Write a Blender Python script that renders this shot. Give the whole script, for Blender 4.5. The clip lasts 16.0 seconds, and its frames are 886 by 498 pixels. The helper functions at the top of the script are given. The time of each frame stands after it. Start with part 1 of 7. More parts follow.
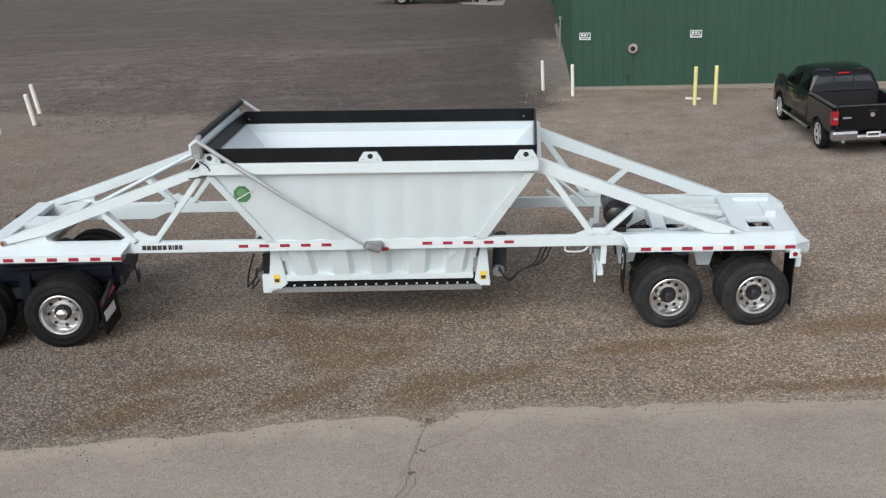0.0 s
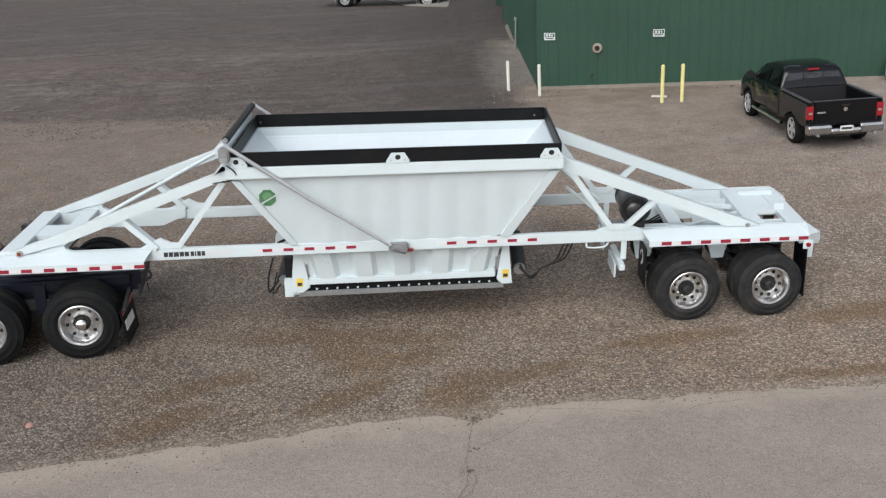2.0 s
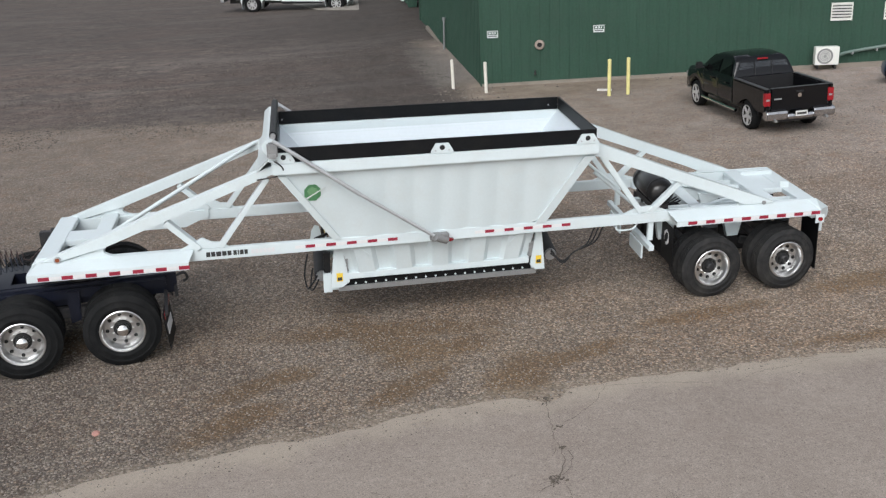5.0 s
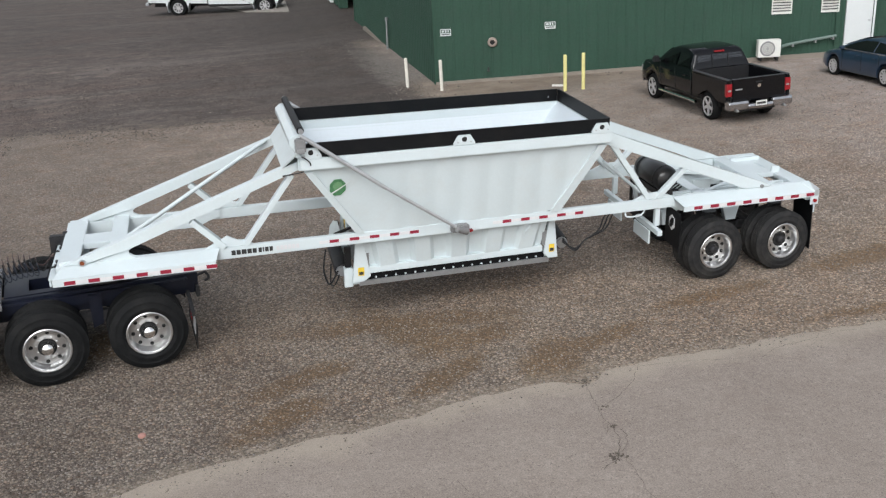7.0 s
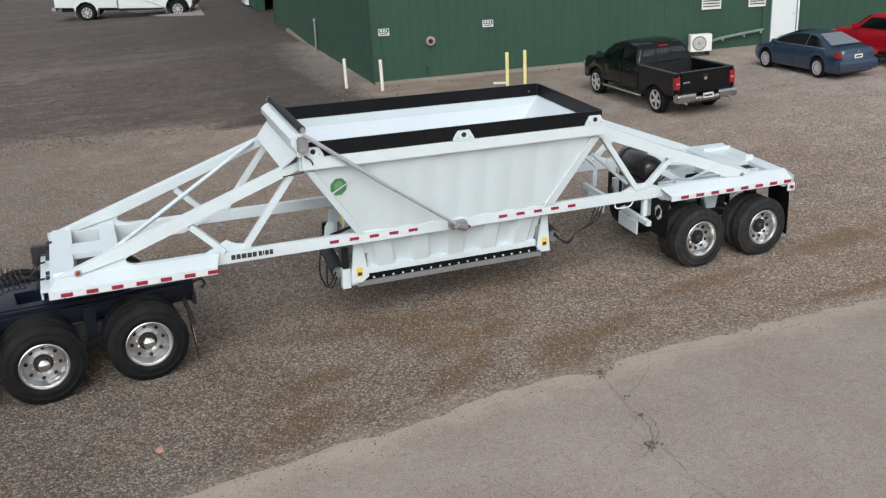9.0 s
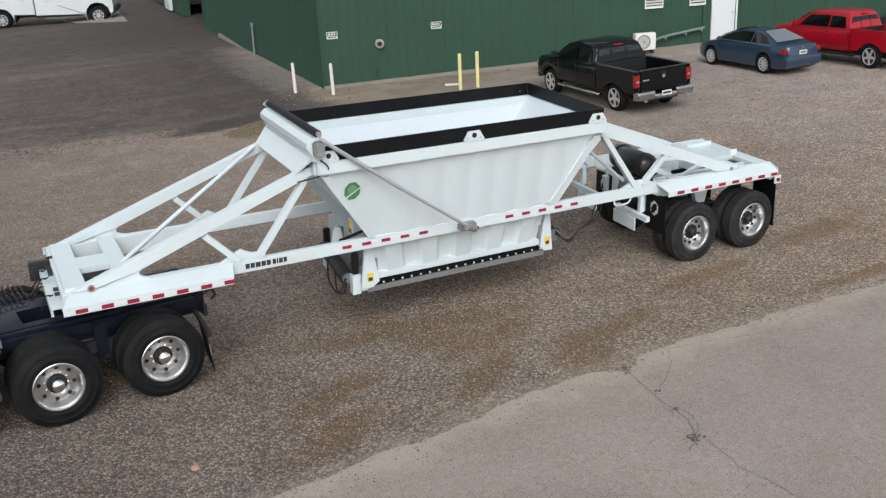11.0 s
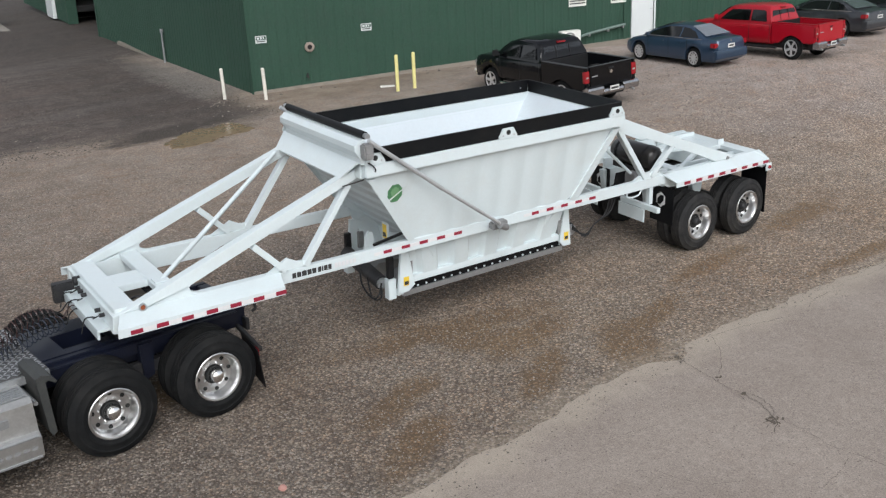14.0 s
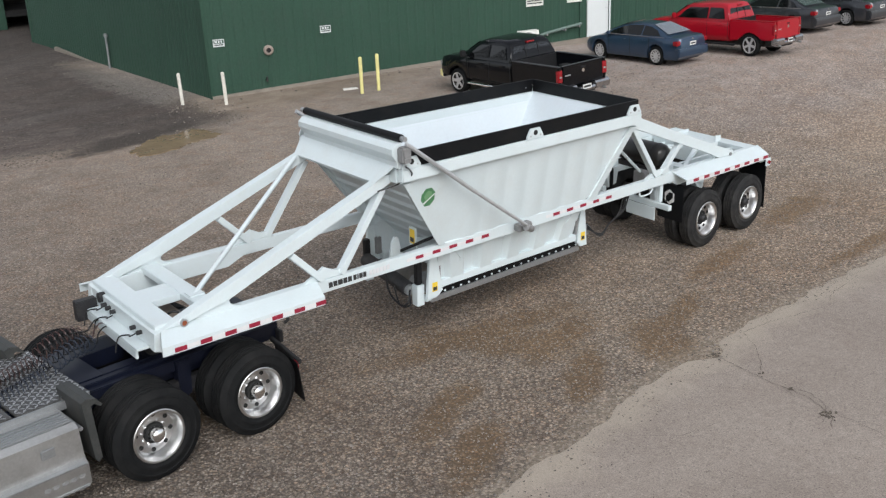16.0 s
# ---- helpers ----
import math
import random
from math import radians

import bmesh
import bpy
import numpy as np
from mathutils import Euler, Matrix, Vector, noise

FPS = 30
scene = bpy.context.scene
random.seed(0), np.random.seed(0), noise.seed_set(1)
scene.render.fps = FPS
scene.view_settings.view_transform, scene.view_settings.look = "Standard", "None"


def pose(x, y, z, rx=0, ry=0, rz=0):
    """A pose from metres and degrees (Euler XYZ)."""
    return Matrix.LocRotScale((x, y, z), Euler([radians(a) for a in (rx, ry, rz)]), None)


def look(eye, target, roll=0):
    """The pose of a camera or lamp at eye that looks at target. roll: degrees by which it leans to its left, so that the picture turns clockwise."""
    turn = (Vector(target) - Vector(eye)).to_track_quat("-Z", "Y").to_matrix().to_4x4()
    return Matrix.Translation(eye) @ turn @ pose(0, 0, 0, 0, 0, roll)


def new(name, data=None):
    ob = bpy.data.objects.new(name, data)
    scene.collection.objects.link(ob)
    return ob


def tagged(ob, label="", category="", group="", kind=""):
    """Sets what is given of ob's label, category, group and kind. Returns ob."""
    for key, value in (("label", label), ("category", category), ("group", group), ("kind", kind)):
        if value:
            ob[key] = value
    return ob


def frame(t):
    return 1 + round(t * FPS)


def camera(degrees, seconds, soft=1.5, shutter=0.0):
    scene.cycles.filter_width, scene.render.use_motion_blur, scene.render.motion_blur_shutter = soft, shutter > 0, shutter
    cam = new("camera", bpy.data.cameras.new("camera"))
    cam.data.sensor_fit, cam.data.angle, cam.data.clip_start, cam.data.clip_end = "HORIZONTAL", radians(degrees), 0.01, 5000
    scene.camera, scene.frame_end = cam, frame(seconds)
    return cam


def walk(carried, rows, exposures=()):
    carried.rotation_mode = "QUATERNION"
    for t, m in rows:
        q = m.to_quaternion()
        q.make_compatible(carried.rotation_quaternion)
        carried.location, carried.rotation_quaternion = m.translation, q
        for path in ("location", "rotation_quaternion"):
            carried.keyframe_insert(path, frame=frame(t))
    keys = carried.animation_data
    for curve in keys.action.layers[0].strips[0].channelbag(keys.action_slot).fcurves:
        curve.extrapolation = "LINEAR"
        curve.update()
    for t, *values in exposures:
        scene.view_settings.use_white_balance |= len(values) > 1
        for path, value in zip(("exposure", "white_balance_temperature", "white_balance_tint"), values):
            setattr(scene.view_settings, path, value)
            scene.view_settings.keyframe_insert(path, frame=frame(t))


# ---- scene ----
cam = camera(48.0, 16.0, 1.3)
PATH = [
    (0, (-3.169, -13.361, 6.585), (-3.113, -11.496, 5.864), -1.76),
    (0.5, (-3.512, -13.347, 6.588), (-3.421, -11.484, 5.867), -1.7),
    (1, (-3.856, -13.334, 6.593), (-3.73, -11.473, 5.872), -1.71),
    (1.5, (-4.197, -13.32, 6.599), (-4.038, -11.462, 5.879), -1.68),
    (2, (-4.542, -13.31, 6.606), (-4.347, -11.454, 5.885), -1.65),
    (2.5, (-4.902, -13.307, 6.613), (-4.671, -11.457, 5.889), -1.56),
    (3, (-5.264, -13.297, 6.622), (-4.997, -11.451, 5.898), -1.51),
    (3.5, (-5.619, -13.258, 6.58), (-5.315, -11.418, 5.858), -1.69),
    (4, (-5.982, -13.209, 6.543), (-5.64, -11.375, 5.824), -1.76),
    (6.5, (-7.954, -13.065, 6.49), (-7.421, -11.276, 5.771), -1.73),
    (7, (-8.313, -12.944, 6.471), (-7.735, -11.169, 5.752), -1.77),
    (7.5, (-8.66, -12.816, 6.453), (-8.04, -11.056, 5.733), -1.76),
    (8, (-8.992, -12.673, 6.433), (-8.33, -10.928, 5.714), -1.87),
    (8.5, (-9.289, -12.512, 6.417), (-8.585, -10.784, 5.697), -1.77),
    (9, (-9.534, -12.341, 6.39), (-8.782, -10.634, 5.67), -1.75),
    (11.5, (-11.055, -11.424, 6.369), (-10.118, -9.81, 5.649), -1.73),
    (12, (-11.42, -11.217, 6.366), (-10.448, -9.625, 5.645), -1.74),
    (12.5, (-11.758, -10.999, 6.358), (-10.75, -9.429, 5.637), -1.74),
    (13, (-12.054, -10.759, 6.345), (-11.011, -9.212, 5.624), -1.75),
    (13.5, (-12.298, -10.494, 6.33), (-11.221, -8.971, 5.61), -1.79),
    (14, (-12.501, -10.216, 6.323), (-11.388, -8.719, 5.603), -1.73),
    (14.5, (-12.704, -9.94, 6.309), (-11.555, -8.469, 5.589), -1.69),
    (15, (-12.935, -9.659, 6.294), (-11.758, -8.21, 5.574), -1.7),
    (15.5, (-13.171, -9.372, 6.279), (-11.968, -7.945, 5.559), -1.73),
    (16, (-13.422, -9.093, 6.289), (-12.192, -7.69, 5.568), -1.67),
]
walk(cam, [(t, look(eye, target, roll)) for t, eye, target, roll in PATH])

# ---- world and light ----
world = bpy.data.worlds.new("world")
scene.world = world
world.use_nodes = True
_n, _l = world.node_tree.nodes, world.node_tree.links
_bg = _n["Background"]
_sky = _n.new("ShaderNodeTexSky")
_sky.sky_type = "NISHITA"
_sky.sun_disc = False
_sky.sun_elevation, _sky.sun_rotation = radians(43), radians(206)
_sky.dust_density, _sky.air_density = 2.0, 1.0
_hsv = _n.new("ShaderNodeHueSaturation")
_hsv.inputs["Saturation"].default_value = 0.30
_l.new(_sky.outputs[0], _hsv.inputs["Color"])
_l.new(_hsv.outputs[0], _bg.inputs["Color"])
_bg.inputs["Strength"].default_value = 0.13

sun_data = bpy.data.lights.new("sun", "SUN")
sun_data.energy, sun_data.angle, sun_data.color = 1.58, radians(45), (0.945, 0.975, 1.0)
sun = new("sun", sun_data)
sun.matrix_world = look((-9, -18.5, 19), (0, 0, 0))
scene.view_settings.exposure = 0.42


# ---- materials ----
def mat(name, base, rough=0.6, metal=0.0, var=0.15, scale=8.0, fine=60.0, bump=0.0, dirt=None, dirt_amount=0.0, coat=0.0, stretch=None, spec=0.5):
    """A painted or plain surface: base colour with two scales of variation, optional dirt and relief."""
    m = bpy.data.materials.new(name)
    m.use_nodes = True
    n, l = m.node_tree.nodes, m.node_tree.links
    b = n["Principled BSDF"]
    tc = n.new("ShaderNodeTexCoord")
    src = tc.outputs["Object"]
    if stretch:
        mp = n.new("ShaderNodeMapping")
        mp.inputs["Scale"].default_value = stretch
        l.new(src, mp.inputs["Vector"])
        src = mp.outputs[0]
    big = n.new("ShaderNodeTexNoise")
    big.inputs["Scale"].default_value, big.inputs["Detail"].default_value = scale, 5
    l.new(src, big.inputs["Vector"])
    small = n.new("ShaderNodeTexNoise")
    small.inputs["Scale"].default_value, small.inputs["Detail"].default_value = fine, 3
    l.new(src, small.inputs["Vector"])
    mix = n.new("ShaderNodeMath")
    mix.operation = "MULTIPLY_ADD"
    mix.inputs[1].default_value = 0.5
    l.new(small.outputs["Fac"], mix.inputs[0])
    half = n.new("ShaderNodeMath")
    half.operation = "MULTIPLY"
    half.inputs[1].default_value = 0.5
    l.new(big.outputs["Fac"], half.inputs[0])
    l.new(half.outputs[0], mix.inputs[2])
    ramp = n.new("ShaderNodeMapRange")
    ramp.inputs["From Min"].default_value, ramp.inputs["From Max"].default_value = 0.3, 0.7
    ramp.inputs["To Min"].default_value, ramp.inputs["To Max"].default_value = 1 - var, 1 + var
    l.new(mix.outputs[0], ramp.inputs["Value"])
    col = n.new("ShaderNodeMix")
    col.data_type, col.blend_type = "RGBA", "MULTIPLY"
    col.inputs["Factor"].default_value = 1.0
    col.inputs[6].default_value = (*base, 1)
    l.new(ramp.outputs[0], col.inputs[7])
    out = col.outputs[2]
    if dirt:
        dn = n.new("ShaderNodeTexNoise")
        dn.inputs["Scale"].default_value, dn.inputs["Detail"].default_value, dn.inputs["Roughness"].default_value = 2.3, 8, 0.7
        l.new(src, dn.inputs["Vector"])
        dr = n.new("ShaderNodeMapRange")
        dr.inputs["From Min"].default_value, dr.inputs["From Max"].default_value = 0.48, 0.72
        dr.inputs["To Max"].default_value = dirt_amount
        l.new(dn.outputs["Fac"], dr.inputs["Value"])
        dm = n.new("ShaderNodeMix")
        dm.data_type = "RGBA"
        dm.inputs[7].default_value = (*dirt, 1)
        l.new(dr.outputs[0], dm.inputs["Factor"])
        l.new(out, dm.inputs[6])
        out = dm.outputs[2]
    l.new(out, b.inputs["Base Color"])
    b.inputs["Roughness"].default_value, b.inputs["Metallic"].default_value = rough, metal
    b.inputs["Coat Weight"].default_value = coat
    b.inputs["Specular IOR Level"].default_value = spec
    b.inputs["Coat Roughness"].default_value = 0.08
    if bump:
        bp = n.new("ShaderNodeBump")
        bp.inputs["Strength"].default_value, bp.inputs["Distance"].default_value = bump, 0.01
        l.new(mix.outputs[0], bp.inputs["Height"])
        l.new(bp.outputs[0], b.inputs["Normal"])
    return m


DUST = (0.30, 0.25, 0.20)
WHITE = mat("white_paint", (0.60, 0.668, 0.685), 0.38, 0, 0.03, 1.5, 30, 0.02, (0.50, 0.48, 0.44), 0.20, 0.45)
WHITE_IN = mat("white_liner", (0.60, 0.655, 0.69), 0.45, 0, 0.04, 1.2, 20, 0.02, (0.6, 0.6, 0.6), 0.2)
BLACK_BOARD = mat("black_rubber_board", (0.005, 0.0055, 0.0065), 0.5, 0, 0.3, 3, 40, 0.05, DUST, 0.02, spec=0.18)
BLACK = mat("black_paint", (0.009, 0.009, 0.010), 0.5, 0, 0.3, 6, 60, 0.05, DUST, 0.05, spec=0.3)
RUBBER = mat("tyre_rubber", (0.0085, 0.009, 0.0095), 0.75, 0, 0.3, 9, 80, 0.15, (0.10, 0.09, 0.08), 0.08, spec=0.14)
RUBBER_DUSTY = mat("dusty_tyre_rubber", (0.017, 0.017, 0.0175), 0.75, 0, 0.3, 9, 80, 0.15, (0.13, 0.12, 0.105), 0.22, spec=0.25)
ALU = mat("polished_aluminium", (0.70, 0.70, 0.70), 0.30, 1.0, 0.08, 6, 40, 0.02, (0.34, 0.32, 0.30), 0.35)
CHROME = mat("chrome", (0.9, 0.9, 0.9), 0.08, 1.0, 0.02, 10, 70)
GALV = mat("bright_galvanised", (0.50, 0.51, 0.52), 0.32, 0.5, 0.12, 14, 70, 0.03)
STEEL = mat("galvanised_steel", (0.42, 0.43, 0.44), 0.42, 0.8, 0.15, 14, 70, 0.05)
GREY = mat("grey_casting", (0.25, 0.25, 0.25), 0.55, 0.3, 0.25, 10, 70, 0.1)
DARK_STEEL = mat("dark_steel", (0.035, 0.035, 0.037), 0.55, 0.4, 0.3, 9, 60, 0.1, DUST, 0.15, spec=0.3)
NAVY = mat("navy_paint", (0.0045, 0.0065, 0.016), 0.4, 0, 0.3, 6, 60, 0.05, (0.12, 0.11, 0.10), 0.06, spec=0.35)
RED_TAPE = mat("red_tape", (0.27, 0.012, 0.034), 0.45, 0, 0.15, 20, 120)
WHITE_TAPE = mat("silver_tape", (0.66, 0.66, 0.66), 0.4, 0, 0.06, 20, 120)
YELLOW = mat("yellow_sticker", (0.75, 0.52, 0.05), 0.45, 0, 0.08, 20, 100)
INK = mat("dark_ink", (0.03, 0.03, 0.03), 0.5, 0, 0.1)
PALE_INK = mat("pale_ink", (0.62, 0.62, 0.63), 0.5, 0, 0.05)
LOGO_GREEN = mat("green_decal", (0.07, 0.20, 0.09), 0.4, 0, 0.25, 9, 40)
AMBER = mat("amber_lens", (0.22, 0.055, 0.02), 0.25, 0, 0.1, 20, 90, 0, None, 0, 0.5)
RED_LENS = mat("red_lens", (0.26, 0.006, 0.012), 0.2, 0, 0.12, 20, 90, 0, None, 0, 0.6)
BOLLARD_WHITE = mat("worn_white_paint", (0.70, 0.67, 0.60), 0.6, 0, 0.1, 5, 50, 0.1, (0.35, 0.30, 0.24), 0.5)
BOLLARD_YELLOW = mat("pale_yellow_paint", (0.72, 0.66, 0.28), 0.6, 0, 0.1, 5, 50, 0.1, (0.40, 0.33, 0.20), 0.4)
GREEN_WALL = mat("green_steel_cladding", (0.030, 0.069, 0.048), 0.6, 0, 0.14, 0.7, 12, 0.02, (0.045, 0.066, 0.054), 0.35, spec=0.22)
CONCRETE = mat("concrete", (0.235, 0.205, 0.172), 0.85, 0, 0.15, 4, 60, 0.3, (0.18, 0.14, 0.11), 0.5)
DIRTY_CONCRETE = mat("dirty_concrete", (0.25, 0.228, 0.20), 0.9, 0, 0.3, 2.5, 40, 0.3, (0.075, 0.062, 0.052), 0.6)
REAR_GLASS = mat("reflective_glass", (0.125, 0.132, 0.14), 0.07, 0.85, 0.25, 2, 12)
PALE_GLASS = mat("sky_reflecting_glass", (0.40, 0.43, 0.46), 0.06, 0.85, 0.15, 2, 12)
RUBBLE_GREY = mat("grey_rubble", (0.165, 0.15, 0.135), 0.9, 0, 0.45, 5, 60, 0.2)
BUMPER = mat("scuffed_chrome", (0.50, 0.50, 0.51), 0.22, 1.0, 0.12, 6, 40, 0.0, (0.12, 0.11, 0.10), 0.25)
WATER = mat("muddy_water", (0.225, 0.162, 0.100), 0.14, 0, 0.25, 1.2, 6, 0.0, None, 0, 0.0, spec=0.35)
DOOR_WHITE = mat("white_door_paint", (0.62, 0.65, 0.65), 0.45, 0, 0.04, 3, 40)
AC_WHITE = mat("cream_casing", (0.72, 0.72, 0.68), 0.5, 0, 0.05, 5, 50, 0, DUST, 0.15)
# near-black painted for unlit depth in bay, wells and holes; also hub rings
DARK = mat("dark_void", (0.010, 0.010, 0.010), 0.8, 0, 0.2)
GLASS_SIDE = mat("dark_side_glass", (0.005, 0.0055, 0.006), 0.06, 0, 0.1, 3, 30, 0, None, 0, 0.0, spec=0.6)
GLASS = mat("tinted_glass", (0.006, 0.007, 0.008), 0.05, 0, 0.1, 3, 30, 0, None, 0, 0.6, spec=0.8)
CAR_BLACK = mat("black_car_paint", (0.0032, 0.0037, 0.0050), 0.10, 0, 0.1, 2, 40, 0, None, 0, 0.0, spec=0.36)
TANK_BLACK = mat("black_tank_paint", (0.006, 0.006, 0.007), 0.28, 0, 0.2, 4, 40, 0.02, DUST, 0.06, 0.0, spec=0.5)
RAIL_GREY = mat("grey_trim", (0.07, 0.073, 0.078), 0.4, 0.2, 0.15, 6, 40)
CAR_BLUE = mat("blue_car_paint", (0.024, 0.050, 0.092), 0.28, 0.35, 0.08, 2, 60, 0, DUST, 0.03, 0.6)
CAR_RED = mat("red_car_paint", (0.34, 0.004, 0.014), 0.30, 0, 0.08, 2, 60, 0, None, 0, 0.6, spec=0.3)
CAR_GREY = mat("dark_grey_car_paint", (0.035, 0.038, 0.045), 0.3, 0.3, 0.08, 2, 60, 0, DUST, 0.05, 0.7)
CAR_WHITE = mat("white_car_paint", (0.60, 0.63, 0.64), 0.35, 0, 0.04, 2, 60, 0, DUST, 0.15, 0.4)
PLASTIC = mat("black_plastic", (0.012, 0.012, 0.013), 0.6, 0, 0.2, 9, 70, 0.1, spec=0.3)
DULL_ALU = mat("brushed_aluminium", (0.52, 0.52, 0.51), 0.38, 0.9, 0.12, 4, 40, 0.05, (0.20, 0.18, 0.16), 0.35)
SILVER = mat("silver_wheel_paint", (0.66, 0.66, 0.67), 0.28, 0.6, 0.06, 9, 60)
PLATE = mat("pale_plate", (0.62, 0.62, 0.60), 0.4, 0, 0.1, 30, 90)


def ground_material():
    m = bpy.data.materials.new("gravel_ground")
    m.use_nodes = True
    n, l = m.node_tree.nodes, m.node_tree.links
    b = n["Principled BSDF"]
    pos = n.new("ShaderNodeTexCoord").outputs["Object"]
    sep = n.new("ShaderNodeSeparateXYZ")
    l.new(pos, sep.inputs[0])

    def noise_tex(scale, detail=5, rough=0.55, vec=pos):
        t = n.new("ShaderNodeTexNoise")
        t.inputs["Scale"].default_value, t.inputs["Detail"].default_value, t.inputs["Roughness"].default_value = scale, detail, rough
        l.new(vec, t.inputs["Vector"])
        return t.outputs["Fac"]

    def rng(v, a, b_, c=0.0, d=1.0):
        t = n.new("ShaderNodeMapRange")
        for k, x in zip(("From Min", "From Max", "To Min", "To Max"), (a, b_, c, d)):
            t.inputs[k].default_value = x
        l.new(v, t.inputs["Value"])
        return t.outputs[0]

    def op(kind, a, c):
        t = n.new("ShaderNodeMath")
        t.operation = kind
        for k, x in enumerate((a, c)):
            if isinstance(x, (int, float)):
                t.inputs[k].default_value = x
            else:
                l.new(x, t.inputs[k])
        return t.outputs[0]

    def blend(f, a, c, kind="MIX"):
        t = n.new("ShaderNodeMix")
        t.data_type, t.blend_type = "RGBA", kind
        if isinstance(f, (int, float)):
            t.inputs["Factor"].default_value = f
        else:
            l.new(f, t.inputs["Factor"])
        for k, x in ((6, a), (7, c)):
            if isinstance(x, tuple):
                t.inputs[k].default_value = (*x, 1)
            else:
                l.new(x, t.inputs[k])
        return t.outputs[2]

    # plan of the yard's stains and lanes, a little bent against the world's axes
    wx, wy = sep.outputs[0], sep.outputs[1]

    def bent(c0, cx, cy, cxx, cxy, cyy):
        lin = op("ADD", op("ADD", op("MULTIPLY", wx, cx), op("MULTIPLY", wy, cy)), c0)
        return op("ADD", lin, op("ADD", op("MULTIPLY", op("MULTIPLY", wx, wx), cxx), op("ADD", op("MULTIPLY", op("MULTIPLY", wx, wy), cxy), op("MULTIPLY", op("MULTIPLY", wy, wy), cyy))))

    px = bent(-0.5443, 0.8961, -0.0771, -0.004378, 0.000375, -0.000173)
    py = bent(0.0932, 0.0113, 0.9290, -0.001946, -0.000779, -0.000978)
    # stones: two sizes of cells, each with a shade of its own
    def stones(scale):
        v = n.new("ShaderNodeTexVoronoi")
        v.inputs["Scale"].default_value, v.inputs["Randomness"].default_value = scale, 1.0
        l.new(pos, v.inputs["Vector"])
        s = n.new("ShaderNodeSeparateColor")
        l.new(v.outputs["Color"], s.inputs[0])
        return v.outputs["Distance"], s.outputs[0], s.outputs[1]

    d1, r1, r1b = stones(27)
    d2, r2, r2b = stones(58)
    ramp = n.new("ShaderNodeValToRGB")
    e = ramp.color_ramp.elements
    e[0].position, e[0].color = 0.0, (0.098, 0.081, 0.065, 1)
    e[1].position, e[1].color = 1.0, (0.41, 0.36, 0.31, 1)
    for p, c in ((0.30, (0.140, 0.118, 0.099, 1)), (0.60, (0.215, 0.184, 0.156, 1)), (0.78, (0.315, 0.272, 0.232, 1)), (0.90, (0.385, 0.334, 0.282, 1))):
        x = e.new(p)
        x.color = c
    l.new(op("ADD", op("MULTIPLY", r1, 0.62), op("MULTIPLY", r2, 0.38)), ramp.inputs[0])
    gravel = ramp.outputs[0]
    # gaps between stones
    gap = rng(d1, 0.22, 0.62, 1.13, 0.58)
    gravel = blend(1.0, gravel, gap, "MULTIPLY")
    # darker stones ahead of the trailer
    gravel = blend(1.0, gravel, rng(px, -11.0, -6.5, 0.84, 1.0), "MULTIPLY")
    # browner fines towards the rear of the trailer
    gravel = blend(op("MULTIPLY", rng(px, -9.0, -3.0), rng(py, 4.0, 1.0)), gravel, blend(1.0, gravel, (1.16, 1.095, 1.015), "MULTIPLY"))
    gravel = blend(op("MULTIPLY", rng(px, -2.5, 1.0), rng(py, 4.0, 1.0)), gravel, blend(1.0, gravel, (1.12, 1.13, 1.15), "MULTIPLY"))
    # a hue of its own for some stones: rusty and bluish
    gravel = blend(rng(r1b, 0.72, 0.95, 0.0, 0.55), gravel, blend(1.0, gravel, (1.12, 0.94, 0.80), "MULTIPLY"))
    gravel = blend(rng(r2b, 0.75, 0.95, 0.0, 0.5), gravel, blend(1.0, gravel, (0.90, 0.98, 1.08), "MULTIPLY"))
    # large drifts: browner and greyer patches
    drift = noise_tex(0.32, 6, 0.6)
    gravel = blend(rng(drift, 0.42, 0.66, 0.0, 0.75), gravel, blend(1.0, gravel, (0.94, 0.84, 0.74), "MULTIPLY"))
    drift2 = noise_tex(1.1, 6, 0.65)
    gravel = blend(rng(drift2, 0.30, 0.70, 0.0, 1.0), blend(1.0, gravel, (0.84, 0.81, 0.79), "MULTIPLY"), blend(1.0, gravel, (1.13, 1.11, 1.09), "MULTIPLY"))
    # fine clots of moist fines between the stones
    clot = noise_tex(6.0, 4, 0.7)
    gravel = blend(rng(clot, 0.52, 0.70, 0.0, 0.55), gravel, blend(1.0, gravel, (0.74, 0.66, 0.58), "MULTIPLY"))
    wob = op("MULTIPLY", op("SUBTRACT", noise_tex(0.55, 5, 0.6), 0.5), 3.0)
    wob2 = op("MULTIPLY", op("SUBTRACT", noise_tex(1.8, 5, 0.65), 0.5), 2.6)

    def spot(cx, cy, rx, ry, turn=0.0):
        """One inside an uneven oval round cx, cy, falling to nought outside."""
        c, s_ = math.cos(radians(turn)), math.sin(radians(turn))
        dx, dy = op("SUBTRACT", px, cx), op("SUBTRACT", py, cy)
        u = op("DIVIDE", op("ADD", op("MULTIPLY", dx, c), op("MULTIPLY", dy, s_)), rx)
        w = op("DIVIDE", op("SUBTRACT", op("MULTIPLY", dy, c), op("MULTIPLY", dx, s_)), ry)
        return rng(op("ADD", op("ADD", op("MULTIPLY", u, u), op("MULTIPLY", w, w)), wob2), 1.25, 0.35)

    # damp brown clay stains beside the trailer
    stain = None
